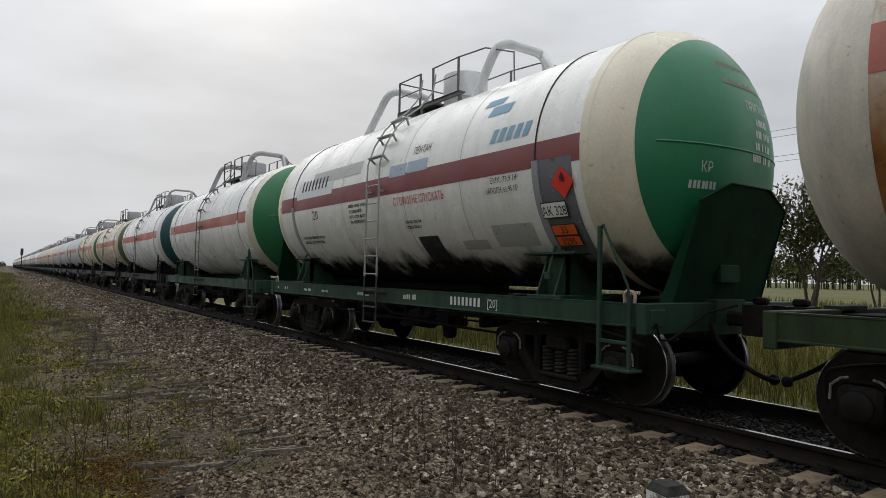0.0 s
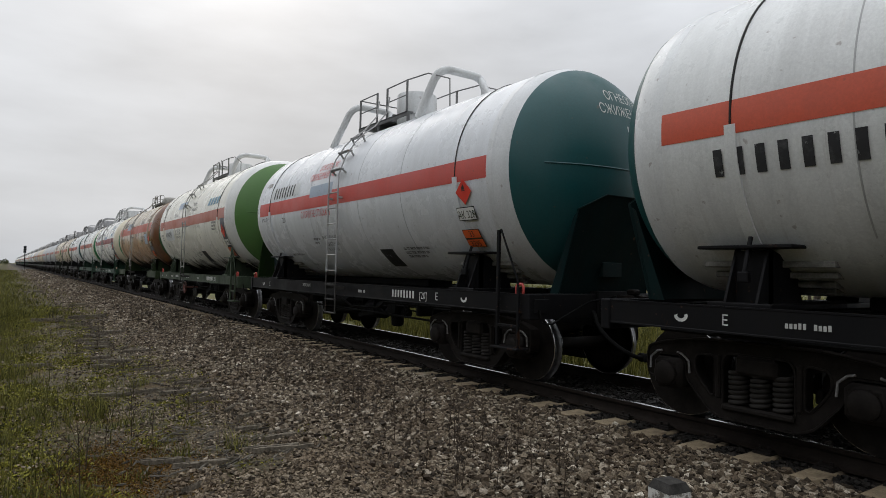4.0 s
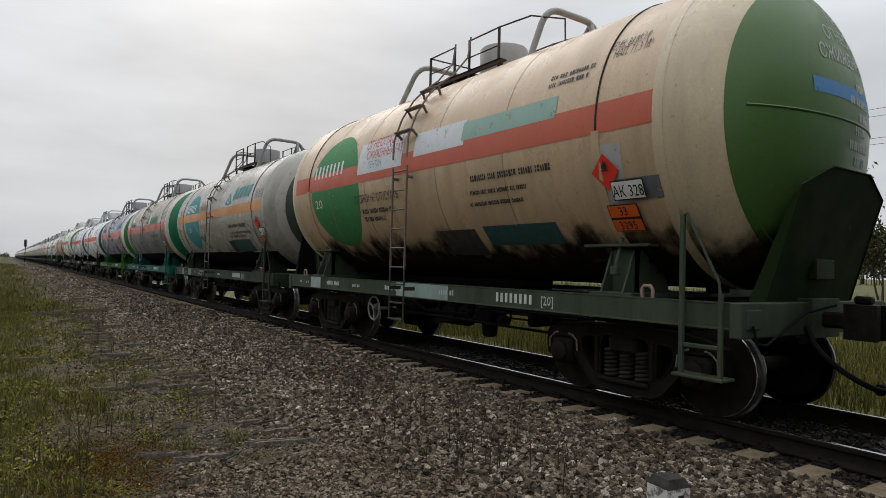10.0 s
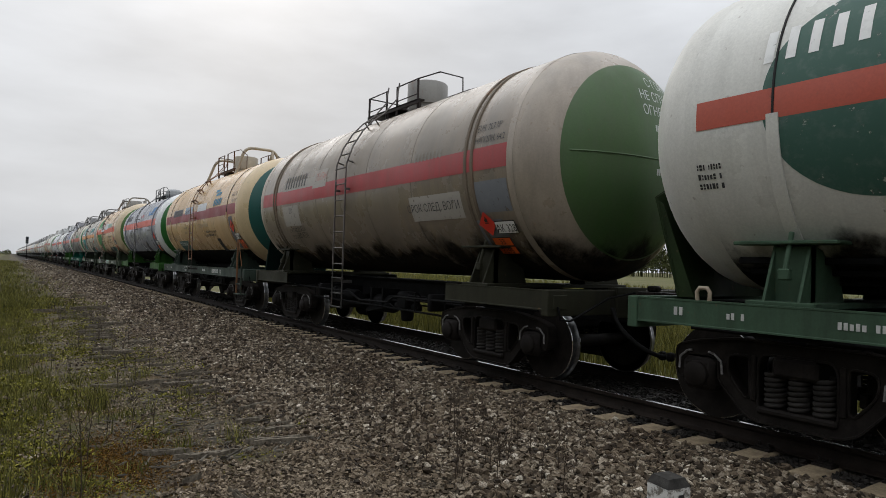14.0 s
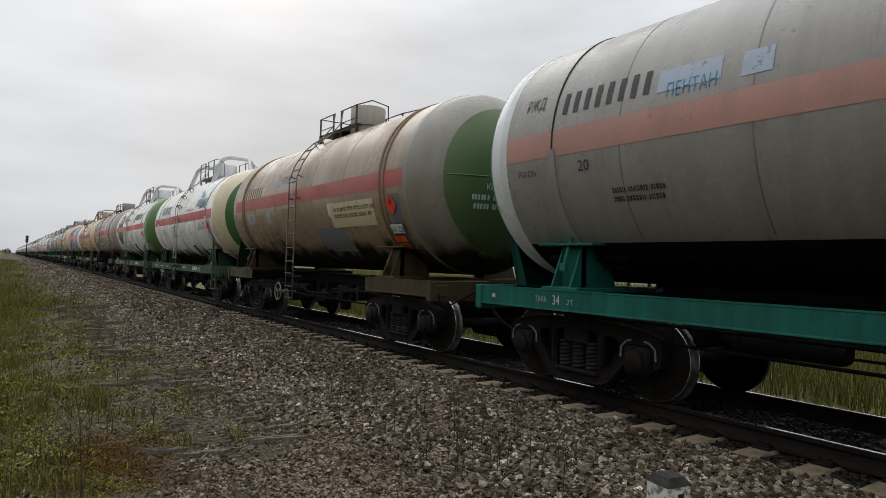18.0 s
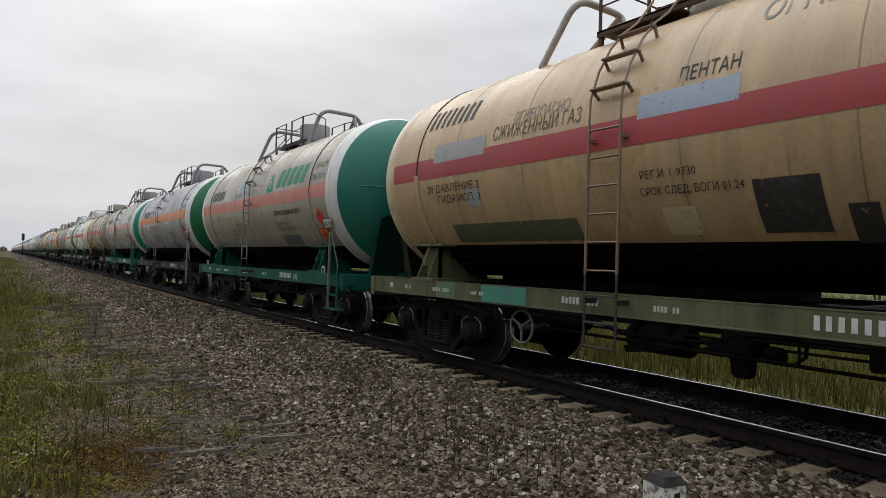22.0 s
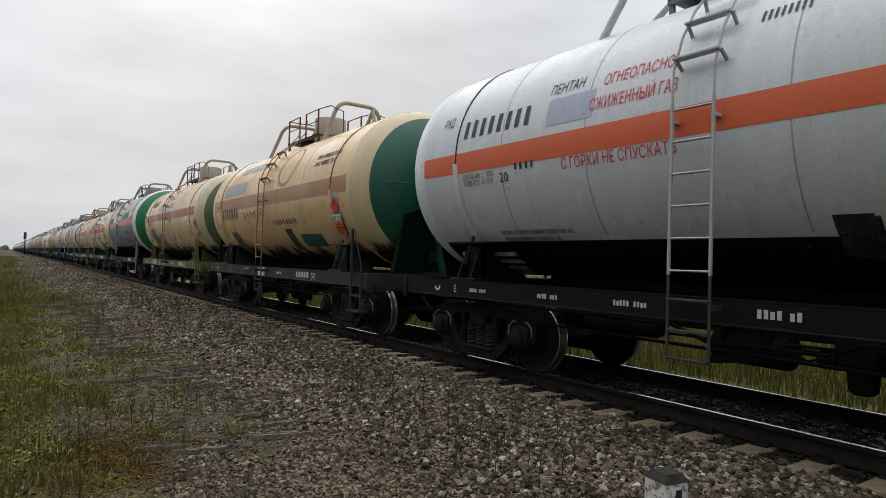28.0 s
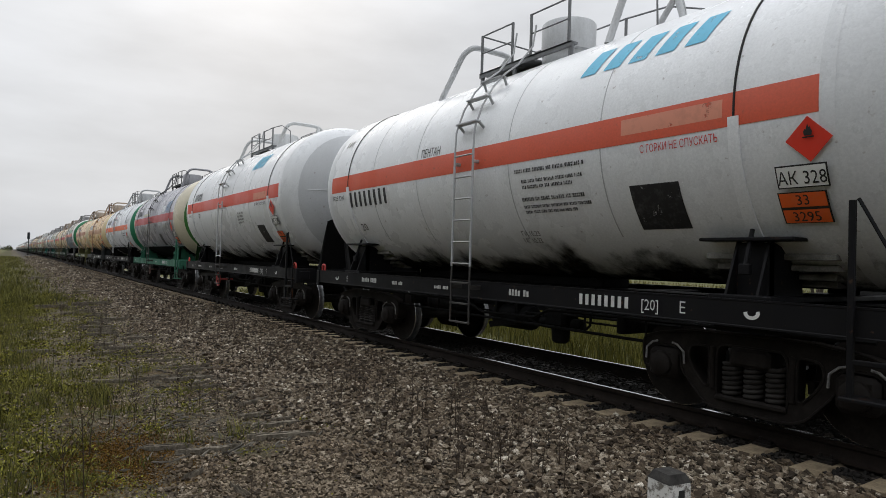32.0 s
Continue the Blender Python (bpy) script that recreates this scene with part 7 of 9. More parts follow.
w = wagon(13, (0.84, 0.83, 0.77), (0.42, 0.06, 0.05), (0.66, 0.57, 0.38), (0.05, 0.13, 0.03), (0.07, 0.14, 0.09), "white tank wagon with red band and green end", hoops="thick", hoopc=WHITEH, dirt=0.16, ladder=(0.35, 0.34, 0.31), loop=(0.35, 0.12, 0.08), slack=-0.1, panel_r=1.33)
belly_dirt_shade(w, 13, -62.0)
hazard_plates(w, -4.16, -14.3, -4.14, -26.6, -4.18, -38.4)
field(w, -3.96, -4.43, -43.7, -5.1, "greypale")
field(w, 3.79, 1.82, 5.3, 19.4, "paleboard")
strokes(w, 3.41, 1.76, 9.9, 0.365, "ink", 8, 1)
words(w, "ПЕНТАН", -1.03, -2.09, 7.0, 0.134, "faintred")
field(w, -2.70, -3.28, 23.4, 29.3, "blue")
strokes(w, -2.91, -3.85, 8.5, 0.250, "ink", 5, 1)
words(w, "ЕМК. 73.9 М³", -2.90, -3.95, -12.2, 0.134, "ink")
words(w, "НАПОЛН. 61.95", -2.72, -3.89, -17.3, 0.124, "ink")
field(w, -0.97, -1.40, -54.4, -37.7, "black")
field(w, -2.50, -3.06, 24.3, 33.6, "blue")
strokes(w, -2.43, -3.76, 11.7, 0.279, "blue", 6, 1)
strokes(w, 1.21, 0.45, -11.3, 0.105, "ink", 6, 4)
words(w, "20", 3.00, 2.64, -17.8, 0.182, "ink")
end_words(w, ["ПРОПАН ОГНЕОПАСНО", "СЖИЖЕННЫЙ ГАЗ"], big=0.15, rest=5)
end_words(w, ["КР"], x=-0.62, top=-0.28, big=0.12, rest=1)

w = wagon(14, (0.327, 0.232, 0.137), (0.40, 0.065, 0.045), (0.24, 0.215, 0.17), (0.075, 0.125, 0.04), (0.11, 0.085, 0.045), "grimy tan tank wagon with red band on stub sills", kind="S", hoops="", dirt=0.5, rust=0.22, ladder=(0.17, 0.13, 0.10), hoopc=(0.32, 0.29, 0.24), brake_wheel=(0.2, 0.18, 0.16), panel_r=1.25)
belly_dirt_shade(w, 14, -54.0)
hazard_plates(w, -4.20, -15.4, -4.19, -30.9, -4.12, -41.0)
field(w, -4.08, -4.47, -46.8, -9.1, "greyboard")
field(w, 3.80, 2.19, 6.4, 15.1, "sand")
strokes(w, 3.71, 2.37, 6.7, 0.258, "ink", 8, 1)
field(w, 1.59, 0.35, 13.7, 18.8, "greypale2")
words(w, "ПЕНТАН", 1.08, 0.50, 15.1, 0.153, "ink")
words(w, "20", 3.36, 3.16, -15.3, 0.144, "ink")
words(w, "ДАВЛЕНИЕ", 2.53, 2.06, -32.0, 0.092, "ink")
words(w, "2.0 МПА", 2.06, 1.54, -32.1, 0.142, "ink")
words(w, "ГИДР.ИСП", 2.56, 2.09, -40.6, 0.104, "ink")
words(w, "3.0 МПА", 2.10, 1.53, -39.8, 0.158, "ink")
words(w, "С ГОРКИ НЕ", 1.18, 0.45, -12.6, 0.128, "faint")
field(w, -0.75, -1.75, -46.6, -27.0, "greyboard2")
field(w, -1.61, -1.89, -19.1, -9.4, "white2")
strokes(w, -1.88, -3.58, -15.9, 0.113, "ink", 12, 2)
field(w, -1.69, -3.54, -27.7, -9.7, "sand")
field(w, -0.91, -2.11, -49.2, -28.8, "greyboard2")
field(w, 3.59, 2.99, -17.9, -7.9, "greypale2")
strokes(w, 2.73, 2.30, -12.6, 0.090, "faint", 6, 1)
field(w, 2.06, 1.78, -19.8, -6.9, "greypale2")
end_words(w, ["КР"], x=-0.5, top=-0.2, big=0.11, rest=2)
end_words(w, ["ОГНЕОПАСНО"], x=0.5, top=0.7, big=0.12, rest=4, colour="greypale")

w = wagon(15, (0.332, 0.309, 0.273), (0.50, 0.255, 0.20), (0.68, 0.70, 0.68), (0.008, 0.22, 0.15), (0.025, 0.205, 0.155), "grey tank wagon with faded salmon band and turquoise end", dirt=0.3, ladder=(0.14, 0.13, 0.12), hoopc=(0.30, 0.30, 0.31), belly=True, size=(1.02, 1.022))
hazard_plates(w, -4.35, -22.4, -4.74, -26.5, -4.37, -35.4)
field(w, 2.46, 1.77, 11.3, 19.8, "sky")
strokes(w, 3.77, 2.47, 11.9, 0.263, "ink", 8, 1)
words(w, "ПЕНТАН", 2.34, 1.81, 8.9, 0.146, "blue3")
words(w, "РЖД", 4.43, 4.11, 17.2, 0.159, "ink")
words(w, "20", 3.50, 3.33, -12.5, 0.125, "ink")
strokes(w, 3.06, 2.37, -22.7, 0.086, "ink", 9, 2)
words(w, "Р30 DN", 4.50, 4.19, -12.2, 0.084, "ink")
words(w, "НАПОЛНЕНИЕ 64.2", -4.03, -4.73, 13.8, 0.111, "ink")
words(w, "ЕМКОСТЬ 75.7 М³", -4.03, -4.77, 9.2, 0.087, "ink")
strokes(w, -2.78, -3.76, -16.0, 0.088, "ink", 10, 2)
field(w, -2.16, -3.12, -44.5, -32.8, "paleteal")
field(w, 1.57, 1.29, 10.0, 18.4, "sky")
end_words(w, ["С ГОРКИ НЕ СПУСКАТЬ", "ОГНЕОПАСНО"], big=0.13, rest=5)

w = wagon(16, (0.285, 0.285, 0.292), (0.62, 0.23, 0.075), (0.70, 0.71, 0.70), (0.006, 0.125, 0.05), BLACKF, "light grey tank wagon with orange band and green end", dirt=0.25, ladder=(0.20, 0.20, 0.20), hoopc=(0.26, 0.26, 0.27), loop=(0.3, 0.2, 0.18), band=(-4, 7.5), belly=True, size=(1.02, 1.022), post=(0.30, 0.30, 0.30))
hazard_plates(w, -4.29, -17.7, -4.69, -22.7, -4.34, -31.2)
strokes(w, 3.44, 2.04, 6.9, 0.260, "ink", 8, 1)
words(w, "ПЕНТАН", 1.88, 1.28, 12.1, 0.122, "ink")
words(w, "С ГОРКИ НЕ СПУСКАТЬ", 2.02, 0.29, -12.1, 0.126, "faintred")
words(w, "ДАВЛЕНИЕ 2.0 МПА", 1.44, 0.47, -25.4, 0.096, "ink")
words(w, "ГИДР.ИСП. 3.0 МПА", 1.45, 0.57, -30.4, 0.100, "ink")
words(w, "20", 3.25, 3.00, -13.2, 0.146, "ink")
strokes(w, -1.78, -2.60, -21.6, 0.080, "ink", 11, 2)
words(w, "СРОК СЛЕД. ВОГИ 14.05.24", -1.74, -2.84, -28.8, 0.085, "ink")
field(w, -1.75, -2.71, -44.3, -35.5, "greyboard")
words(w, "НАП. 64.2 М³", -4.05, -4.76, 20.4, 0.134, "ink")
words(w, "ЕМК. 75.7 М³", -4.02, -4.75, 10.3, 0.121, "ink")
field(w, 1.88, 1.26, 7.3, 15.1, "sky")
end_words(w, ["ПРОПАН", "ОГНЕОПАСНО", "СЖИЖЕННЫЙ ГАЗ", "С ГОРКИ НЕ СПУСКАТЬ"], top=1.12, big=0.135, rest=4)

w = wagon(17, (0.367, 0.323, 0.252), (0.58, 0.20, 0.14), (0.70, 0.70, 0.68), (0.008, 0.16, 0.115), (0.015, 0.15, 0.11), "beige-grey tank wagon with salmon band and teal end", dirt=0.25, ladder=(0.18, 0.18, 0.17), hoopc=(0.27, 0.27, 0.28), loop=(0.35, 0.34, 0.3), band=(-6, 4.5), belly=True, size=(1.02, 1.022), post=(0.16, 0.17, 0.16))
hazard_plates(w, -4.32, -19.7, -4.64, -25.3, -4.29, -34.1)
strokes(w, 3.71, 2.48, 7.9, 0.277, "ink", 8, 1)
words(w, "ПЕНТАН", 1.38, 0.81, 6.3, 0.111, "ink")
field(w, 1.07, 0.36, 12.0, 20.7, "sky")
words(w, "СЖИЖЕННЫЙ ГАЗ", 0.66, -0.35, 7.0, 0.122, "faint")
field(w, -1.16, -1.65, 5.7, 22.2, "green")
strokes(w, -1.83, -3.64, 8.0, 0.436, "green", 5, 1)
strokes(w, -1.70, -3.31, -15.1, 0.151, "ink", 12, 1)
words(w, "РЕГ.К Т 9518", -1.67, -2.40, -23.8, 0.085, "ink")
words(w, "СРОК СЛЕД. ВОГИ 13.06.18", -1.68, -2.85, -28.8, 0.089, "ink")
field(w, -1.72, -2.79, -43.0, -33.3, "greyboard")
words(w, "НАП. 64.2 М³", -4.02, -4.62, 16.7, 0.139, "ink")
words(w, "ЕМК. 75.7 М³", -3.97, -4.63, 7.8, 0.123, "ink")
words(w, "ДАВЛЕНИЕ 2.1 МПА", 1.45, 0.34, -21.8, 0.097, "ink")
words(w, "ГИДР.ИСП. 3.0 МПА", 1.44, 0.40, -27.7, 0.101, "ink")
words(w, "20", 3.08, 2.83, -13.6, 0.145, "ink")
strokes(w, 1.90, 1.60, -26.8, 0.075, "ink", 3, 2)
end_words(w, ["ПРОПАН", "ОГНЕОПАСНО", "СЖИЖЕННЫЙ ГАЗ"], rest=4)

w = wagon(18, (0.607, 0.418, 0.227), (0.46, 0.055, 0.06), (0.58, 0.46, 0.28), (0.085, 0.10, 0.045), (0.21, 0.21, 0.12), "stained cream tank wagon with crimson band and olive end", dirt=0.35, rust=0.05, ladder=(0.22, 0.14, 0.09), brake_wheel=(0.14, 0.12, 0.1), hoopc=(0.36, 0.32, 0.27), mid_patch=((2.3, 1.4, (0.04, 0.24, 0.18)), (3.4, 2.9, (0.08, 0.16, 0.08))), panel_r=1.38, belly=True)
hazard_plates(w, -4.19, -12.6, -4.18, -25.2, -4.30, -35.3)
field(w, -4.06, -4.40, -43.6, -6.0, "greyboard")
field(w, 3.44, 2.22, 3.0, 12.8, "greypale2")
strokes(w, 3.79, 2.59, 24.2, 0.369, "ink", 8, 1)
words(w, "ОГНЕОПАСНО", 1.69, 0.72, 15.6, 0.158, "faint")
words(w, "СЖИЖЕННЫЙ ГАЗ", 2.06, 0.49, 8.6, 0.187, "ink3")
words(w, "ПЕНТАН", -0.75, -1.37, 15.2, 0.163, "ink")
field(w, -0.30, -1.40, 4.2, 13.2, "sky")
words(w, "20 ДАВЛЕНИЕ 2", 3.62, 2.34, -13.0, 0.113, "ink")
words(w, "ГИДР.ИСП. 3", 3.37, 2.35, -18.9, 0.112, "ink")
words(w, "РЕГ.И Т-9730", -0.31, -0.95, -17.9, 0.082, "ink")
words(w, "СРОК СЛЕД. ВОГИ 01.24", -0.28, -1.40, -24.3, 0.085, "ink")
field(w, -0.48, -0.86, -41.3, -29.4, "sand")
field(w, -1.47, -2.04, -41.3, -21.8, "black2")
field(w, 3.22, 0.71, -43.0, -31.5, "olive")
field(w, -2.20, -2.42, -46.0, -31.7, "black2")
field(w, 2.67, 2.37, -22.4, -12.8, "greypale2")
words(w, "ОГНЕОПАСНО", -1.45, -3.35, 32.6, 0.305, "faint")
end_words(w, ["ПРОПАН", "ОГНЕОПАСНО"], rest=4, colour="greypale")

w = wagon(19, (0.589, 0.474, 0.316), (0.42, 0.045, 0.06), (0.62, 0.475, 0.275), (0.02, 0.075, 0.035), (0.07, 0.115, 0.085), "beige tank wagon with crimson band and dark green end", dirt=0.35, ladder=(0.19, 0.13, 0.09), hoopc=(0.37, 0.31, 0.28), loop=(0.3, 0.3, 0.26), mid_patch=((2.3, 1.9, (0.25, 0.40, 0.08)), (4.5, 4.1, (0.3, 0.38, 0.34))), panel_r=1.36, size=(1.01, 1.02))
belly_dirt_shade(w, 19, -64.0)
hazard_plates(w, -4.12, -13.4, -4.14, -24.1, -4.16, -32.7)
field(w, -4.02, -4.31, -40.3, -7.8, "greyboard")
field(w, 3.27, 1.54, 5.5, 14.5, "greyboard")
strokes(w, 3.20, 1.87, 10.4, 0.246, "ink", 8, 1)
field(w, 0.59, 0.25, 10.2, 16.6, "greyboard")
words(w, "ПЕНТАН", 0.78, 0.24, 10.3, 0.158, "ink")
field(w, 3.00, 1.35, 20.8, 29.8, "greypale2")
words(w, "ДАВЛЕНИЕ 2.0 МПА", 3.30, 2.25, -12.0, 0.082, "ink")
words(w, "ГИДР.ИСП. 3.0 МПА", 3.33, 2.29, -19.5, 0.111, "ink")
words(w, "ИСП. 18.07.16", 3.36, 2.45, -24.6, 0.086, "ink")
words(w, "20", 3.71, 3.53, -7.2, 0.128, "ink")
words(w, "С ГОРКИ НЕ СПУСКАТЬ", -0.45, -2.05, -11.0, 0.123, "ink")
strokes(w, -0.44, -1.69, -19.4, 0.103, "ink", 9, 2)
field(w, -1.50, -2.06, -46.6, -28.7, "black")
field(w, 2.74, 1.86, -50.8, -33.2, "teal2")
strokes(w, 3.33, 2.80, -36.6, 0.082, "ink", 7, 2)
field(w, -0.27, -1.67, 7.2, 18.1, "greyboard")
field(w, -2.34, -2.87, 24.7, 34.7, "ink")
strokes(w, -2.25, -3.19, 8.3, 0.199, "ink3", 5, 1)
strokes(w, 4.68, 4.45, -11.2, 0.172, "ink", 3, 1)
words(w, "Р30ОН", 4.64, 4.36, -24.3, 0.081, "ink")
end_words(w, ["С ГОРКИ", "СРОЧНЫЙ"], big=0.12, top=0.7, rest=5)

w = wagon(20, (0.327, 0.302, 0.257), (0.55, 0.165, 0.12), (0.66, 0.67, 0.65), (0.006, 0.155, 0.055), BLACKF, "grey tank wagon with salmon band and green end", dirt=0.3, ladder=(0.18, 0.18, 0.17), hoopc=(0.28, 0.28, 0.29), loop=(0.2, 0.2, 0.2), band=(-4, 7.5), slack=0.11, belly=True, lower=(0.13, 0.16, 0.193), size=(1.085, 1), post=(0.26, 0.26, 0.25))
hazard_plates(w, -4.12, -17.5, -4.42, -22.9, -4.09, -31.6)
field(w, -3.95, -4.28, -37.9, -11.7, "greypale2")
strokes(w, 3.79, 2.37, 4.3, 0.257, "ink", 8, 1)
field(w, 2.18, 1.83, 5.7, 13.9, "white2")
words(w, "20", 3.18, 2.97, -15.1, 0.151, "ink")
strokes(w, 3.30, 2.75, -37.5, 0.070, "ink", 10, 2)
strokes(w, 2.38, 2.12, -32.5, 0.067, "ink", 6, 1)
words(w, "62.1Т", 2.34, 2.17, -27.2, 0.054, "ink")
field(w, -0.51, -1.04, 4.5, 21.2, "green")
strokes(w, -1.28, -3.00, 7.5, 0.329, "green", 5, 1)
strokes(w, -1.66, -3.20, -18.1, 0.139, "ink", 12, 1)
words(w, "РЕГ.К", -1.57, -2.35, -29.6, 0.089, "ink")
words(w, "СРОК СЛЕД. ВОГИ", -1.54, -2.68, -34.7, 0.095, "ink")
field(w, -1.64, -2.59, -48.9, -39.1, "greyboard")
words(w, "НАП. 71.3 М³", -3.65, -4.44, 18.5, 0.133, "ink")
words(w, "ЕМК. 83.85 М³", -3.58, -4.49, 5.9, 0.111, "ink")
field(w, 2.14, 0.71, 4.3, 15.2, "white2")
words(w, "Р30DN", 4.38, 4.09, -21.6, 0.080, "ink")
strokes(w, 4.38, 4.19, -14.7, 0.122, "ink", 3, 1)
end_words(w, ["ПРОПАН", "ОГНЕОПАСНО", "СЖИЖЕННЫЙ ГАЗ"], rest=6)

w = wagon(21, (0.7, 0.5, 0.293), (0.34, 0.125, 0.055), (0.60, 0.50, 0.33), (0.10, 0.125, 0.06), (0.20, 0.20, 0.085), "cream tank wagon with brown band and repainted patches", dirt=0.3, rust=0.05, ladder=(0.24, 0.17, 0.12), hoopc=(0.40, 0.34, 0.28), mid_patch=((3.0, 2.2, (0.25, 0.38, 0.16)), (1.6, 0.4, (0.10, 0.24, 0.16))), band=(-2, 9), panel_r=1.4)
belly_dirt_shade(w, 21, -55.0)
hazard_plates(w, -4.70, -12.6, -4.67, -25.0, -4.23, -39.6)
strokes(w, 3.63, 2.42, 22.1, 0.304, "ink", 8, 1)
field(w, 1.86, 0.68, 12.5, 21.5, "sky")
words(w, "ПЕНТАН", 1.58, 0.93, 19.8, 0.143, "ink")
words(w, "ОГНЕОПАСНО", -0.38, -0.85, 15.2, 0.178, "faint")
words(w, "С ГОРКИ", -0.34, -0.87, -6.8, 0.127, "ink3")
words(w, "20 ДАВЛЕНИЕ 2.1", 3.84, 2.48, -6.9, 0.107, "ink")
words(w, "ГИДР.ИСП. 3", 3.54, 2.52, -13.9, 0.103, "ink")
field(w, 3.54, 2.50, -26.2, -14.2, "greyboard")
field(w, 3.40, 2.19, -39.1, -25.6, "olive")
field(w, 1.99, 1.07, -47.2, -22.5, "greyboard2")
words(w, "РЕГ.И Т-103", -0.34, -0.86, -16.5, 0.069, "ink")
words(w, "СРОК СЛЕД.", -0.33, -0.84, -22.9, 0.071, "ink")
field(w, -0.62, -0.78, -34.3, -23.4, "greyboard")
words(w, "Р30ОН", 4.61, 4.29, -12.2, 0.081, "ink")

w = wagon(22, (0.719, 0.475, 0.232), (0.40, 0.20, 0.09), (0.62, 0.49, 0.28), (0.008, 0.09, 0.055), (0.06, 0.065, 0.065), "cream-yellow tank wagon with tan band and dark green end", dirt=0.22, ladder=(0.28, 0.14, 0.07), hoopc=(0.40, 0.34, 0.28), mid_patch=((0.6, 0.1, (0.5, 0.5, 0.48)),), band=(-5, 7), slack=0.12, panel_r=1.4)
belly_dirt_shade(w, 22, -58.0)
hazard_plates(w, -4.07, -13.5, -4.08, -22.6, -4.05, -30.0)
field(w, -3.98, -4.22, -38.7, -4.0, "greypale2")
strokes(w, 3.97, 2.18, -13.7, 0.287, "ink", 8, 1)
roundel(w, -1.17, 28.5, 0.56, "ink3ring")
field(w, 3.70, 1.71, 9.6, 23.0, "greypale2")
field(w, 2.92, 0.63, 33.9, 43.2, "greypale2")
words(w, "2.1 МПА", 1.78, 0.31, -14.4, 0.153, "ink")
field(w, 3.35, 2.76, -54.0, -28.3, "olive")
field(w, -0.97, -1.39, -51.0, -28.2, "black2")
field(w, -1.74, -2.92, -47.0, -34.3, "teal2")
strokes(w, -2.86, -3.98, 25.6, 0.152, "ink", 8, 2)
field(w, -1.96, -2.18, -26.9, -8.6, "tanpale")
strokes(w, -0.53, -1.96, -23.9, 0.114, "ink", 8, 1)
end_words(w, ["ПРОПАН", "ОГНЕОПАСНО", "СЖИЖЕННЫЙ ГАЗ"], rest=4)

w = wagon(23, (0.654, 0.671, 0.697), (0.75, 0.13, 0.035), (0.68, 0.70, 0.71), (0.008, 0.16, 0.075), BLACKF, "clean white tank wagon with bright orange-red band and green end", dirt=0.12, ladder=(0.42, 0.42, 0.42), hoopc=(0.46, 0.47, 0.48), band=(-7, 3), size=(1.02, 1.022), belly=True)
hazard_plates(w, -4.27, -16.5, -4.54, -23.9, -4.23, -37.8)
strokes(w, 3.75, 2.32, 9.9, 0.254, "ink", 8, 1)
words(w, "ПЕНТАН", 2.11, 1.58, 21.2, 0.144, "ink")
field(w, 2.09, 1.36, 6.8, 18.8, "lilac")
words(w, "ОГНЕОПАСНО", 1.27, 0.38, 19.2, 0.141, "red")
words(w, "СЖИЖЕННЫЙ ГАЗ", 1.41, 0.29, 9.3, 0.139, "red")
words(w, "С ГОРКИ НЕ СПУСКАТЬ", 1.82, 0.29, -12.1, 0.128, "red")
words(w, "ДАВЛЕНИЕ 2.1 МПА", 3.73, 3.06, -10.7, 0.070, "ink")
words(w, "ГИДР.ИСП. 3.0 МПА", 3.72, 3.08, -13.9, 0.070, "ink")
words(w, "20", 2.95, 2.77, -14.1, 0.130, "ink")
field(w, -0.99, -1.30, -53.9, -36.9, "black")
strokes(w, 3.25, 1.89, -40.6, 0.095, "ink", 15, 2)
strokes(w, 2.64, 2.24, -9.3, 0.084, "ink", 4, 1)
strokes(w, -0.44, -0.90, 27.6, 0.121, "ink", 8, 1)
words(w, "РЖД", 4.34, 4.09, 18.7, 0.148, "ink")
strokes(w, -2.53, -3.85, -14.6, 0.104, "ink", 10, 2)
field(w, -1.20, -1.34, -55.5, -37.8, "black")
strokes(w, -1.91, -3.44, -41.0, 0.122, "ink", 11, 2)
words(w, "ЕМК. 75.7 М³", -4.19, -4.85, 8.5, 0.102, "ink")
words(w, "НАПОЛН. 64.2 М³", -4.16, -4.88, 4.8, 0.089, "ink")
end_words(w, ["С ГОРКИ НЕ СПУСКАТЬ", "ОГНЕОПАСНО", "СЖИЖЕННЫЙ ГАЗ"], top=0.55, big=0.15, rest=2)

w = wagon(24, (0.277, 0.276, 0.312), (0.42, 0.05, 0.055), (0.64, 0.58, 0.44), (0.045, 0.165, 0.035), (0.07, 0.26, 0.17), "violet-grey tank wagon with dark red band and cream-rimmed green end", dirt=0.25, ladder=(0.11, 0.11, 0.11), hoopc=(0.33, 0.33, 0.35), brake_wheel=(0.11, 0.04, 0.028), panel_r=1.33, belly=True, size=(1.035, 1))
hazard_plates(w, -4.21, -13.7, -4.49, -24.3, -4.48, -34.5)
strokes(w, 3.88, 2.58, 9.3, 0.286, "ink", 8, 1)
field(w, 2.06, 0.62, 8.1, 11.8, "yellowpale")
words(w, "НЕ СПУСКАТЬ", -0.32, -1.24, -10.7, 0.139, "ink")
words(w, "С ГОРКИ", 1.10, 0.31, -10.9, 0.141, "ink")
words(w, "ДАВЛЕНИЕ 2.0 МПА", 2.75, 1.85, -9.2, 0.080, "ink")
words(w, "ГИДР. ИСП. 3.0 МПА", 2.76, 1.84, -12.9, 0.074, "ink")
words(w, "ИСПЫТАНА", 2.75, 2.22, -16.2, 0.075, "ink")
words(w, "РЕГ.К. Т-4455", 2.76, 2.02, -19.9, 0.076, "ink")
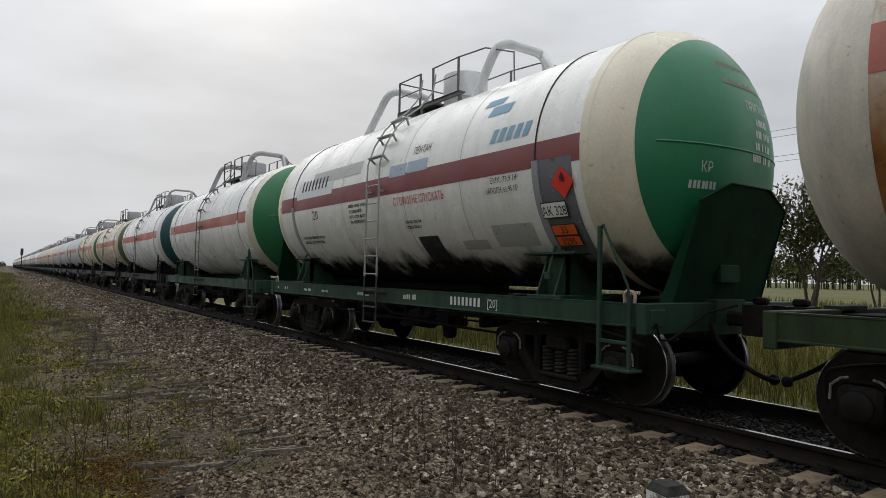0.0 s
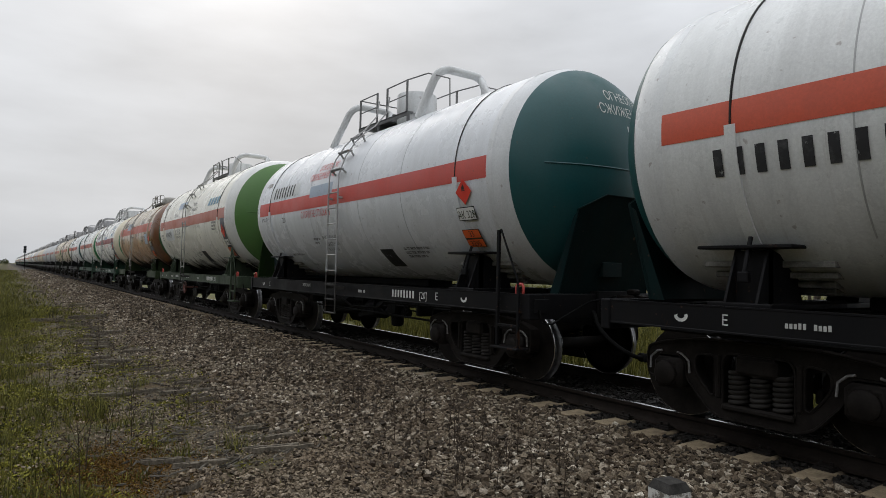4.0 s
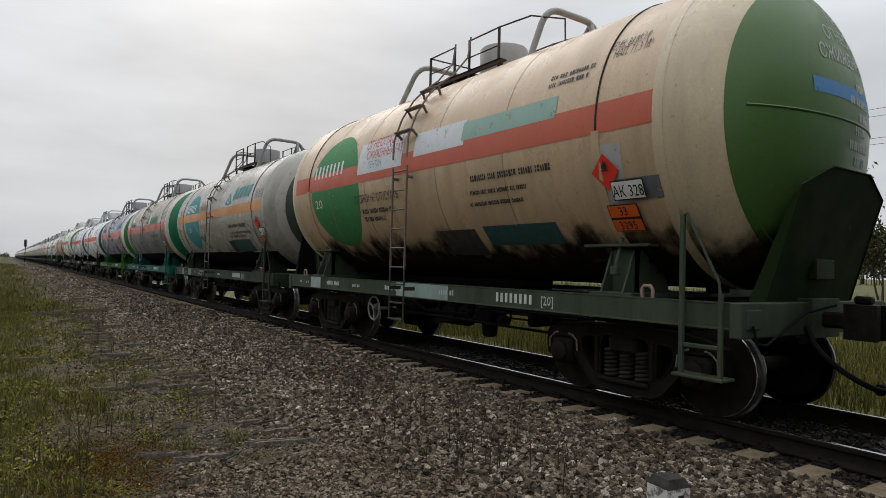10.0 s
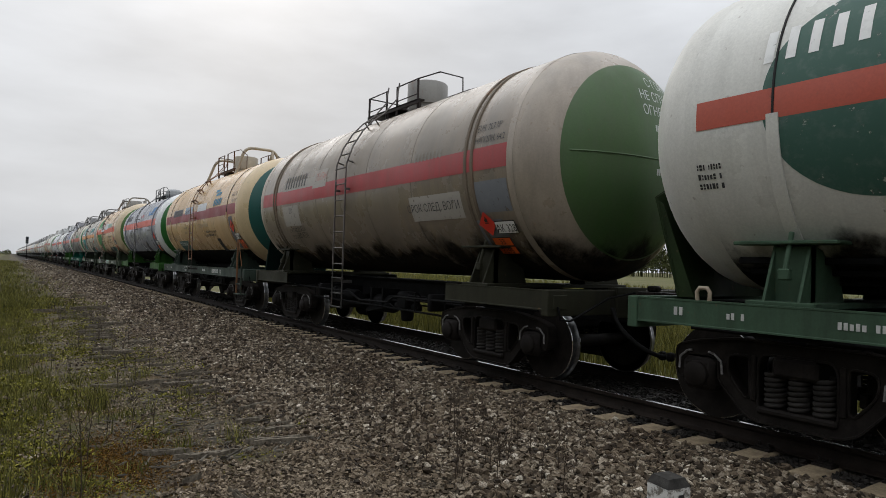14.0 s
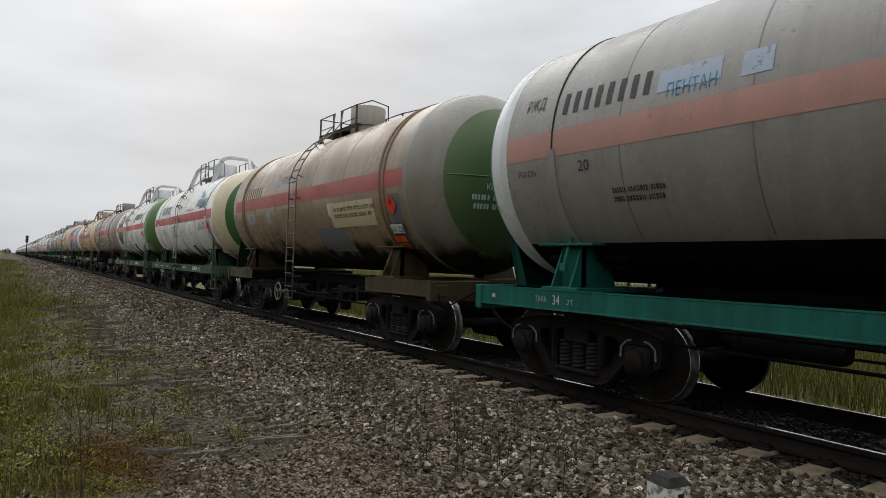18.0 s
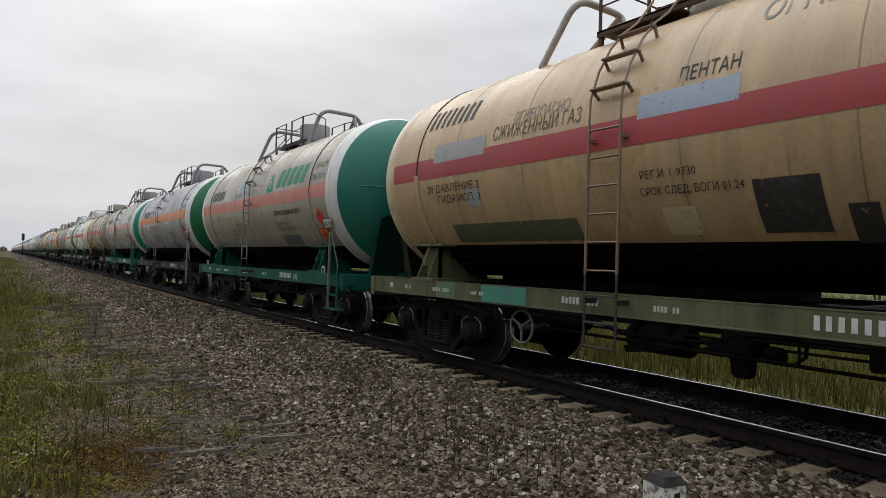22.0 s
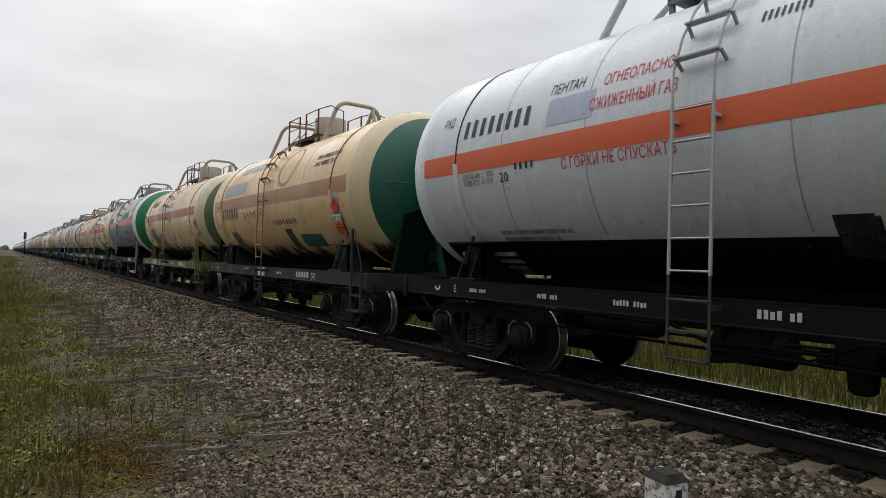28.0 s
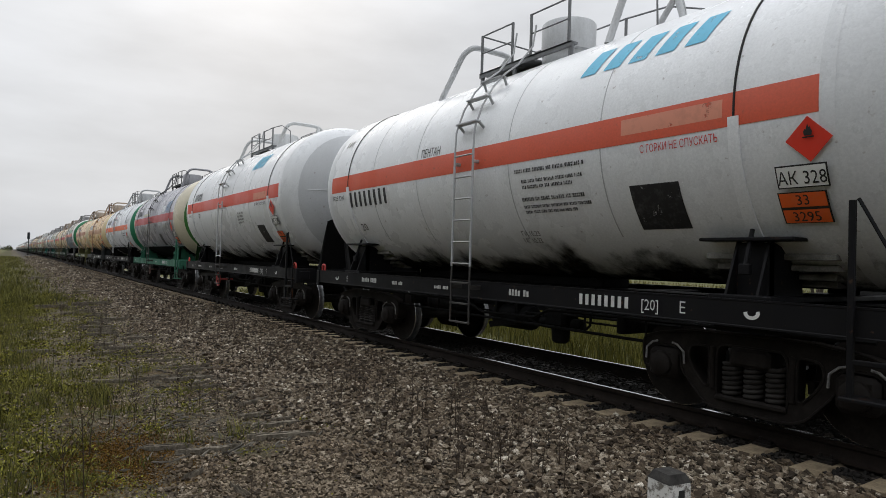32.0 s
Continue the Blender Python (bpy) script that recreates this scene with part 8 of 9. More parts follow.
words(w, "СРОК СЛЕДУЮЩЕЙ ВОГИ 11.22", 2.77, 1.28, -24.6, 0.078, "ink")
words(w, "20", 3.55, 3.39, -10.9, 0.113, "ink")
words(w, "Р30DN", 4.55, 4.15, -9.0, 0.084, "ink")
strokes(w, 3.69, 3.01, -34.7, 0.075, "ink", 11, 2)
field(w, -2.30, -2.80, 8.6, 18.2, "white2")
strokes(w, -2.97, -3.82, 8.3, 0.437, "blue4", 3, 1)
words(w, "ЕМК. 73.9 М³", -3.03, -3.77, -11.1, 0.096, "ink")
words(w, "НАПОЛН. 61.95 М³", -2.88, -3.76, -15.7, 0.098, "ink")
field(w, -1.27, -1.72, -42.5, -22.8, "black")
field(w, -0.52, -0.78, -40.6, -29.0, "greypale2")
strokes(w, 3.36, 2.63, 23.0, 0.104, "ink", 10, 1)
end_words(w, ["С ГОРКИ НЕ СПУСКАТЬ", "СРОЧНЫЙ"], top=0.75, big=0.10, rest=4)

w = wagon(25, (0.763, 0.772, 0.781), (0.68, 0.085, 0.045), (0.68, 0.69, 0.70), (0.50, 0.51, 0.52), BLACKF, "white tank wagon with red band and pale grey end", dirt=0.10, ladder=(0.50, 0.51, 0.52), hoopc=WHITEH, brake_wheel=(0.5, 0.03, 0.03), loop=(0.55, 0.04, 0.03), band=(-4.5, 6.5), panel_r=1.36, size=(1.075, 1), post=(0.012, 0.012, 0.013))
belly_dirt_shade(w, 25, -72.0)
hazard_plates(w, -4.15, -11.8, -4.19, -22.2, -4.16, -37.0)
field(w, 3.71, 2.68, 8.3, 11.9, "paleboard")
strokes(w, 3.61, 2.72, 8.5, 0.223, "ink", 8, 1)
field(w, 3.08, 2.77, -15.6, -4.5, "paleboard")
words(w, "20", 3.02, 2.84, -11.3, 0.136, "ink")
words(w, "Р25 DN", 4.41, 4.10, -8.8, 0.069, "ink")
field(w, 4.31, 4.11, -32.0, -23.4, "paleboard")
strokes(w, -1.99, -2.93, 26.9, 0.419, "blue5", 5, 1)
words(w, "С ГОРКИ НЕ СПУСКАТЬ", -2.85, -3.70, -8.4, 0.070, "ink")
field(w, -2.66, -3.22, -42.9, -25.4, "black")
field(w, -2.78, -3.75, -3.0, 2.6, "redpale")
strokes(w, -1.21, -1.81, -13.3, 0.071, "ink", 8, 4)
end_words(w, ["ПРОПАН"], colour="ink", top=0.75, big=0.2, rest=5)

w = wagon(26, (0.82, 0.83, 0.84), (0.70, 0.10, 0.04), (0.68, 0.69, 0.70), (0.62, 0.63, 0.64), BLACKF, "white tank wagon with bright red band and black sill", dirt=0.08, ladder=(0.44, 0.45, 0.46), hoopc=(0.56, 0.57, 0.58), loop=(0.5, 0.03, 0.03), panel_r=1.36)
belly_dirt_shade(w, 26, -74.0)
hazard_plates(w, -4.54, -12.4, -4.45, -23.0, -4.42, -33.1)
strokes(w, 3.84, 2.35, -16.3, 0.278, "ink", 8, 1)
words(w, "ПЕНТАН", 1.32, 0.80, 6.7, 0.136, "ink")
strokes(w, -1.84, -3.59, 29.6, 0.410, "blue5", 5, 1)
words(w, "С ГОРКИ НЕ СПУСКАТЬ", -2.88, -3.74, -9.3, 0.081, "red")
field(w, -2.64, -3.79, -1.7, 4.3, "redpale")
strokes(w, -0.92, -2.10, -10.0, 0.072, "ink", 16, 1)
strokes(w, -1.03, -2.05, -14.7, 0.065, "ink", 16, 2)
strokes(w, -0.98, -2.04, -23.2, 0.075, "ink", 14, 1)
strokes(w, -0.98, -2.11, -26.6, 0.062, "ink", 16, 2)
words(w, "ГИ.10.23", -0.71, -1.05, -41.3, 0.085, "ink")
words(w, "МГ.10.23", -0.68, -1.02, -45.8, 0.093, "ink")
field(w, -2.68, -3.28, -39.7, -20.9, "black")
words(w, "20", 3.69, 3.46, -33.5, 0.154, "ink")
words(w, "Р25 DN", 4.57, 4.09, -10.4, 0.090, "ink")
strokes(w, 4.42, 4.12, 29.0, 0.146, "faint", 3, 1)

# the part of the train that is already far away
FAR_LOOKS = [
    ((0.82, 0.82, 0.80), (0.36, 0.09, 0.06), (0.68, 0.64, 0.54), (0.02, 0.16, 0.06), (0.06, 0.11, 0.08), "white tank wagon with brown-red band and green end"),
    ((0.80, 0.80, 0.79), (0.42, 0.08, 0.05), (0.66, 0.67, 0.67), (0.01, 0.06, 0.07), (0.03, 0.03, 0.03), "grey-white tank wagon with red band and dark teal end"),
    ((0.56, 0.47, 0.37), (0.36, 0.12, 0.06), (0.52, 0.46, 0.36), (0.10, 0.12, 0.06), (0.03, 0.035, 0.03), "stained beige tank wagon with brown band"),
    ((0.60, 0.52, 0.40), (0.40, 0.10, 0.06), (0.60, 0.52, 0.40), (0.04, 0.12, 0.05), (0.04, 0.05, 0.04), "cream tank wagon with faded red band"),
    ((0.66, 0.65, 0.62), (0.40, 0.08, 0.05), (0.60, 0.58, 0.54), (0.02, 0.12, 0.08), (0.025, 0.03, 0.025), "dull white tank wagon with red band"),
    ((0.36, 0.32, 0.29), (0.30, 0.10, 0.07), (0.36, 0.32, 0.29), (0.06, 0.09, 0.05), (0.03, 0.03, 0.03), "sooty tank wagon with dull red band"),
    ((0.50, 0.51, 0.53), (0.44, 0.12, 0.08), (0.60, 0.61, 0.62), (0.03, 0.12, 0.08), (0.02, 0.02, 0.02), "plain grey tank wagon with red band"),
    ((0.44, 0.45, 0.47), (0.36, 0.10, 0.07), (0.50, 0.50, 0.50), (0.05, 0.08, 0.05), (0.02, 0.02, 0.02), "dull grey tank wagon with faded band"),
]
for i in range(1, 5):
    q = FAR_LOOKS[i - 1]
    wagon(-i, *q, hoops=("thick", "pipe", "", "pipe")[i - 1])


def far_wagon(i, body, stripe, rim, panel, frame, label):
    """A wagon that is never seen from near: its main parts alone."""
    w = new("tank_wagon")
    w.location = (MID, train_at(0) + PITCH * i, 0)
    tagged(w, label, "tank wagon", "tank wagons of the train")
    WAGONS.append((w, -i))
    shell = paint("tank_paint", body, 0.35, 0.0, 0.42, 0.5)
    framep = paint("frame_paint", frame, 0.5, 0.12, 0.5, 0.3)
    dark = paint("rail_paint", (0.2, 0.2, 0.2), 0.3, 0.2, 0.5, 0.7)
    put("barrel", SH["barrel"], shell, w)
    put("stripe", stripe_shape(-5.0, 6.0, 0), paint("stripe_paint", stripe, 0.2, 0.0, 0.45, 0.1), w)
    for s in (0, 180):
        put("end_cap", cap_shape(R, 0.0, 0.0), paint("cap_paint", rim, 0.3, 0.0, 0.4, 0.2), w, turn=(0, 0, s))
        put("end_panel", cap_shape(1.48, 0.0, 0.004), paint("panel_paint", panel, 0.2, 0.0, 0.42, 0.8), w, turn=(0, 0, s))
        put("end_beam", SH["end_beam"], framep, w, at=(0, -5.32 if s == 0 else 5.32, 0), turn=(0, 0, s))
        put("coupler", SH["coupler"], CAST, w, turn=(0, 0, s))
        put("end_stop", SH["end_stop"], framep, w, turn=(0, 0, s))
    for n in ("sill_near", "sill_far"):
        put("side_sill", SH[n], framep, w)
    put("centre_sill", SH["centre_sill"], BLACK, w)
    for y in (-3.9, 3.9):
        for s in (0, 180):
            put("saddle", SH["bracket"], framep, w, at=(0, y, 0), turn=(0, 0, s))
        bogie(w, y, False)
    put("ladder_rail", SH["ladder_a"], dark, w)
    put("ladder_rail", SH["ladder_b"], dark, w)
    put("platform", SH["platform"], dark, w)
    put("dome", SH["dome"], dark, w)
    put("guard_rail", SH["guard_near"], dark, w)
    if i % 3:
        for e in ("a", "b"):
            put("safety_hoop", SH["hoop_" + e], paint("hoop_paint", (0.5, 0.5, 0.5), 0.3, 0.05, 0.45, 0.9), w)


pick = random.Random(11)
for i in range(5, 46):
    far_wagon(i, *pick.choice(FAR_LOOKS))


# ---- beside the track ----
def leaf_material(name, a, b):
    m, nt, n = bsdf(name)
    g = nt.nodes.new("ShaderNodeNewGeometry")
    nt.links.new(ramp(nt, g.outputs["Random Per Island"], 0.0, 1.0, a, b), n.inputs["Base Color"])
    n.inputs["Roughness"].default_value = 0.7
    n.inputs["Specular IOR Level"].default_value = 0.2
    return m


def blades(name, px, py, height, width, lean, mat, seed, zoff=0.0, bend=0.35):
    """Grass blades as one mesh: two tapering segments each, bent over their own way."""
    rng = np.random.default_rng(seed)
    n = len(px)
    a = rng.uniform(0, 2 * np.pi, n)
    d = np.stack([np.cos(a), np.sin(a), np.zeros(n)], -1)
    b = rng.uniform(0, 2 * np.pi, n)
    tip = np.stack([np.cos(b), np.sin(b), np.zeros(n)], -1) * (height * lean * rng.uniform(0.2, 1.0, n))[:, None]
    base = np.stack([px, py, ground_z(px, py) - 0.01 + zoff], -1)
    up = np.array([0, 0, 1.0])
    w = (width * rng.uniform(0.6, 1.3, n))[:, None]
    h = height[:, None]
    v = np.stack([base - d * w, base + d * w, base + tip * bend + up * h * 0.55 + d * w * 0.7, base + tip * bend + up * h * 0.55 - d * w * 0.7, base + tip + up * h * 0.97], 1)
    k = np.arange(n) * 5
    me = bpy.data.meshes.new(name)
    faces = [(i, i + 1, i + 2, i + 3) for i in k] + [(i + 3, i + 2, i + 4) for i in k]
    me.from_pydata(v.reshape(-1, 3).tolist(), [], faces)
    me.materials.append(mat)
    return new(name, me)


GRASS_FAR = leaf_material("meadow_grass", (0.035, 0.042, 0.008), (0.19, 0.170, 0.036))
GRASS_NEAR = leaf_material("weed_grass", (0.028, 0.034, 0.007), (0.20, 0.185, 0.042))
MOSS = leaf_material("low_moss", (0.012, 0.012, 0.002), (0.235, 0.22, 0.023))
RUSTY_MOSS = leaf_material("rusty_moss", (0.024, 0.012, 0.001), (0.165, 0.080, 0.006))
DRY = leaf_material("dry_stalk", (0.020, 0.014, 0.010), (0.075, 0.055, 0.038))


def build_grass():
    rng = np.random.default_rng(21)
    n = 60000
    px, py = rng.uniform(3.4, 13.0, n), rng.uniform(-4, 34, n)
    keep = rng.uniform(size=n) < np.clip(0.35 + 0.65 * np.sin(px * 1.3 + np.sin(py * 0.8)) + (px - 3.4) * 0.5, 0.1, 1)
    px, py = px[keep], py[keep]
    h = rng.uniform(0.25, 0.75, len(px)) * np.clip((px - 2.9) / 1.6, 0.3, 1)
    tagged(blades("meadow_grass", px, py, h, np.full(len(px), 0.010), 0.45, GRASS_FAR, 3), "tall green and straw-coloured meadow grass beyond the track", "grass", kind="stuff")
    n = 26000
    px, py = rng.uniform(13, 60, n), rng.uniform(-6, 140, n)
    tagged(blades("meadow_grass", px, py, rng.uniform(0.4, 0.9, n), np.full(n, 0.035), 0.5, GRASS_FAR, 4), "rough far meadow grass", "grass", kind="stuff")
    # thin grass in loose tufts on the camera's side
    tx, ty = rng.uniform(-8.0, -3.6, 900), 2.4 + rng.uniform(0, 1, 900) ** 1.3 * 30
    ok = rng.uniform(size=900) < np.clip((-3.6 - tx) / 1.9, 0.08, 1) * np.clip((ty - 3.6) / 2.5, 0.1, 1) * np.where((tx > -5.9) & (ty < 7.4), 0.15, 1.0) * np.where((tx > -5.7) & (ty > 11), 0.4, 1.0)
    tx, ty = tx[ok], ty[ok]
    n = 24000
    c = rng.integers(0, len(tx), n)
    px, py = tx[c] + rng.normal(size=n) * 0.09, ty[c] + rng.normal(size=n) * 0.09
    h = rng.uniform(0.03, 0.19, n) * (0.7 + 0.6 * ((c * 7) % 5) / 4)
    tagged(blades("weed_grass", px, py, h, np.full(n, 0.0045), 0.9, GRASS_NEAR, 5), "low tufts of weedy grass on stony soil", "grass", kind="stuff")
    # tall thin stalks at the very edge
    n = 3600
    px, py = rng.uniform(-8.5, -4.9, n), 4.2 + 32 * rng.uniform(0, 1, n) ** 0.8
    sparse = (px < -5.6) | (py < 11) | (rng.uniform(size=n) < 0.4)
    px, py = px[sparse], py[sparse]
    n = len(px)
    h = rng.uniform(0.10, 0.62, n) * np.clip((-4.7 - px) / 1.2, 0.25, 1)
    tagged(blades("weed_grass", px, py, h, np.full(n, 0.0042), 0.25, GRASS_NEAR, 6), "tall thin grass at the edge of the verge", "grass", kind="stuff")
    n = 130
    px, py = -5.17 + rng.normal(size=n) * 0.07, 8.4 + rng.normal(size=n) * 0.08
    tagged(blades("grass_tuft", px, py, rng.uniform(0.12, 0.34, n), np.full(n, 0.006), 0.55, GRASS_NEAR, 16), "single tuft of yellow-green grass", "grass", kind="stuff")
    # broad small leaves, thick at the outer side and in islands nearer the track
    n = 470000
    px, py = rng.uniform(-7.8, -3.0, n), 2.2 + rng.uniform(0, 1, n) ** 1.6 * 28
    py[:70000] = rng.uniform(-14, 2.2, 70000)
    isle = np.sin(px * 2.6 + 1.1 * np.sin(py * 1.3)) * np.sin(py * 1.7 + 0.9 * np.sin(px * 2.2)) + 0.7 * np.sin(px * 7.1 + 1.9 * np.sin(py * 4.3)) * np.sin(py * 6.3 + px)
    want = np.maximum(np.clip((-3.25 - px) / 1.5, -0.22, 0.72) + 0.22 * isle, np.clip((-4.5 - px) * 0.8, 0, 0.42))
    want = want + 0.4 * np.exp(-((py - 5.3) / 2.4) ** 2) * np.clip((-4.5 - px) / 0.4, 0, 1)
    want = np.maximum(want, 0.30 * (np.sin(px * 5.1 + 2 * np.sin(py * 2.3)) * np.sin(py * 6.1 + px) > -0.1) * (px < -3.55) * (py > 4.5))
    want = want * (1 - 0.85 * np.exp(-((px + 5.25) / 0.5) ** 2 - ((py - 6.2) / 0.8) ** 2))
    want = want * np.where((px > -5.1) & (py < 5.75) & (py > 2.6), 0.12, 1.0) * np.where((px > -5.5) & (py > 11), 0.62, 1.0)
    keep = rng.uniform(size=n) < np.clip(want, 0.008, 0.92)
    px, py = px[keep], py[keep]
    size = rng.uniform(0.005, 0.021, len(px)) * (1 + np.abs(py) / 16) * np.clip(0.8 + 0.4 * isle[keep], 0.5, 1.3) * np.clip(1 + (-5.2 - px) * 0.5, 1, 1.6)
    tagged(blades("low_weeds", px, py, size, size * 0.5, 1.7, MOSS, 7), "low yellow-green weeds and leaves covering the soil", "weeds", kind="stuff")
    # brown-orange moss in a hollow
    n = 46000
    px, py = -5.25 + rng.normal(size=n) * 0.38, 6.25 + rng.normal(size=n) * 0.52
    lump = np.sin(px * 9 + 2 * np.sin(py * 5)) * np.sin(py * 7 + px * 3)
    keep = rng.uniform(size=n) < 0.62 + 0.38 * lump
    px, py = px[keep], py[keep]
    n = len(px)
    size = rng.uniform(0.008, 0.024, n)
    tagged(blades("moss", px, py, size, size * 0.5, 1.2, RUSTY_MOSS, 9), "brown-orange moss cushion on the soil", "moss", kind="stuff")
    # the far stretch of the verge
    n = 44000
    px, py = rng.uniform(-9.0, -3.2, n), 24 + 150 * rng.uniform(0, 1, n) ** 1.6
    keep = rng.uniform(size=n) < np.clip((-4.0 - px) / 2.0, 0.06, 0.8) * (0.45 + 0.55 * (np.sin(px * 2.1 + 0.7 * np.sin(py * 0.5)) * np.sin(py * 0.35 + px) > -0.2))
    px, py = px[keep], py[keep]
    tagged(blades("weed_grass", px, py, rng.uniform(0.06, 0.3, len(px)), np.full(len(px), 0.016), 0.8, GRASS_NEAR, 10), "grass on the far verge", "grass", kind="stuff")


build_grass()


def dry_plant(rng, tall):
    """A dead, twiggy weed with thin side shoots."""
    g = Geo()
    sway = (rng.uniform(-0.08, 0.08), rng.uniform(-0.08, 0.08))
    pts = [(sway[0] * (i / 5) ** 2 * tall, sway[1] * (i / 5) ** 2 * tall, tall * i / 5) for i in range(6)]
    g.tube(pts, [0.0052 - 0.0007 * i for i in range(6)], 4)
    for i in range(rng.randint(5, 9)):
        q = rng.uniform(0.3, 0.95)
        a, l = rng.uniform(0, 6.28), tall * rng.uniform(0.12, 0.3)
        b = Vector((sway[0] * q * q * tall, sway[1] * q * q * tall, tall * q))
        e = b + Vector((math.cos(a) * l * 0.55, math.sin(a) * l * 0.55, l * 0.8))
        g.tube([b, e], [0.0024, 0.0014], 4)
        for j in range(3):
            c = b.lerp(e, 0.5 + 0.25 * j)
            d = Vector((rng.uniform(-1, 1), rng.uniform(-1, 1), rng.uniform(0, 1))) * 0.018
            g.add([tuple(c), tuple(c + d + Vector((0.006, 0, 0))), tuple(c + d * 1.6), tuple(c + d - Vector((0.006, 0, 0)))], [(0, 1, 2, 3)])
    return g.mesh("dry_weed", 0)


def build_weeds():
    rng = random.Random(8)
    kinds = [dry_plant(rng, h) for h in (0.28, 0.36, 0.45, 0.55, 0.7)]
    spots = [(-2.35, 5.1, 3), (-2.05, 4.5, 3), (-2.28, 4.75, 2), (-2.6, 3.6, 3), (-2.45, 3.5, 2), (-2.1, 3.9, 2), (-2.75, 5.6, 2), (-2.3, 6.4, 3), (-2.5, 6.9, 2), (-2.2, 7.4, 2),
             (-5.45, 6.4, 3), (-4.95, 7.3, 2), (-4.6, 9.5, 3), (-4.2, 10.8, 3), (-5.75, 4.6, 4), (-5.6, 5.2, 4), (-3.0, 4.1, 1), (-1.9, 5.8, 1)]
    for x, y, k in spots:
        ob = put("dry_weed", kinds[k], DRY, at=(x, y, float(ground_z(x, y)) - 0.01), turn=(0, 0, rng.uniform(0, 360)))
        tagged(ob, "dead brown twiggy weed standing in the gravel", "weed", "dry weeds beside the track")
    for i in range(150):
        y = 4.0 + 22 * rng.random() ** 1.3
        x = rng.uniform(-3.0, -1.9) if rng.random() < 0.8 else rng.uniform(-5.4, -4.0)
        ob = put("dry_weed", kinds[rng.randint(0, 2)], DRY, at=(x, y, float(ground_z(x, y)) - 0.01), turn=(0, 0, rng.uniform(0, 360)))
        tagged(ob, "dead brown twiggy weed standing in the gravel", "weed", "dry weeds beside the track")


build_weeds()

OLD_WOOD = steel("weathered_grey_wood", (0.15, 0.13, 0.102), 0.9, 0.0, 22.0, 0.8)


def old_plank(l, w, t, rng):
    """A split and rotted board lying in the soil."""
    g = Geo()
    n = 7
    for k in range(3):
        a, b = -w / 2 + w * k / 3, -w / 2 + w * (k + 1) / 3 - 0.012
        s, e = rng.uniform(0, 0.28) * l, l - rng.uniform(0, 0.28) * l
        v = []
        for i in range(n + 1):
            x = s + (e - s) * i / n - l / 2
            h = t + rng.uniform(-0.006, 0.006)
            o = rng.uniform(-0.006, 0.006)
            v += [(x, a + o, -0.03), (x, b + o, -0.03), (x, b + o, h), (x, a + o, h)]
        f = [(3, 2, 1, 0), (n * 4, n * 4 + 1, n * 4 + 2, n * 4 + 3)]
        for i in range(n):
            for j in range(4):
                p, q = i * 4 + j, i * 4 + (j + 1) % 4
                f.append((p, q, q + 4, p + 4))
        g.add(v, f)
    return g.mesh("old_plank", 0)


def build_planks():
    rng = random.Random(15)

    def lay(x, y, l, w, t, turn):
        ob = put("old_plank", old_plank(l, w * (0.62 if y < 12 else 0.9), t * (0.5 if y < 12 else 1.0), rng), OLD_WOOD, at=(x, y, float(ground_z(x, y)) + 0.022 + 0.0012 * y), turn=(rng.uniform(-1.5, 1.5), rng.uniform(-1, 1), turn))
        tagged(ob, "rotten grey plank half sunk in the soil", "plank", "old planks on the verge")
    lay(-5.02, 22.33, 0.87, 0.12, 0.050, -11)
    lay(-3.85, 23.42, 1.63, 0.16, 0.070, 40)
    lay(-4.77, 9.75, 0.74, 0.14, 0.020, -15)
    lay(-3.88, 9.41, 1.20, 0.15, 0.030, -8)
    lay(-3.57, 7.63, 0.57, 0.10, 0.030, 28)
    lay(-3.79, 7.08, 0.47, 0.12, 0.030, 7)
    lay(-3.60, 6.58, 0.51, 0.14, 0.030, 1)
    lay(-3.78, 6.09, 0.68, 0.18, 0.050, -12)
    lay(-4.81, 6.27, 0.48, 0.10, 0.030, -18)
    lay(-4.51, 6.01, 0.60, 0.14, 0.030, -2)
    lay(-4.80, 5.43, 0.30, 0.05, 0.030, 36)
    lay(-4.57, 4.83, 0.44, 0.07, 0.040, -85)
    lay(-3.64, 8.12, 0.70, 0.10, 0.020, 51)
    lay(-5.69, 13.04, 0.66, 0.12, 0.020, -4)
    lay(-3.94, 18.24, 0.41, 0.20, 0.030, 32)
    lay(-3.63, 30.77, 0.96, 0.20, 0.050, 26)
    lay(-4.68, 44.06, 1.51, 0.25, 0.050, 48)
    lay(-3.61, 10.10, 0.78, 0.10, 0.020, 7)
    lay(-3.53, 6.78, 0.39, 0.10, 0.020, -0)
    for i in range(26):
        y = 8.6 + 0.62 * i + rng.uniform(-0.2, 0.2)
        lay(-4.15 + rng.uniform(-0.55, 0.6), y, rng.uniform(0.3, 1.0), rng.uniform(0.05, 0.11), rng.uniform(0.012, 0.025), rng.uniform(-14, 14))


build_planks()


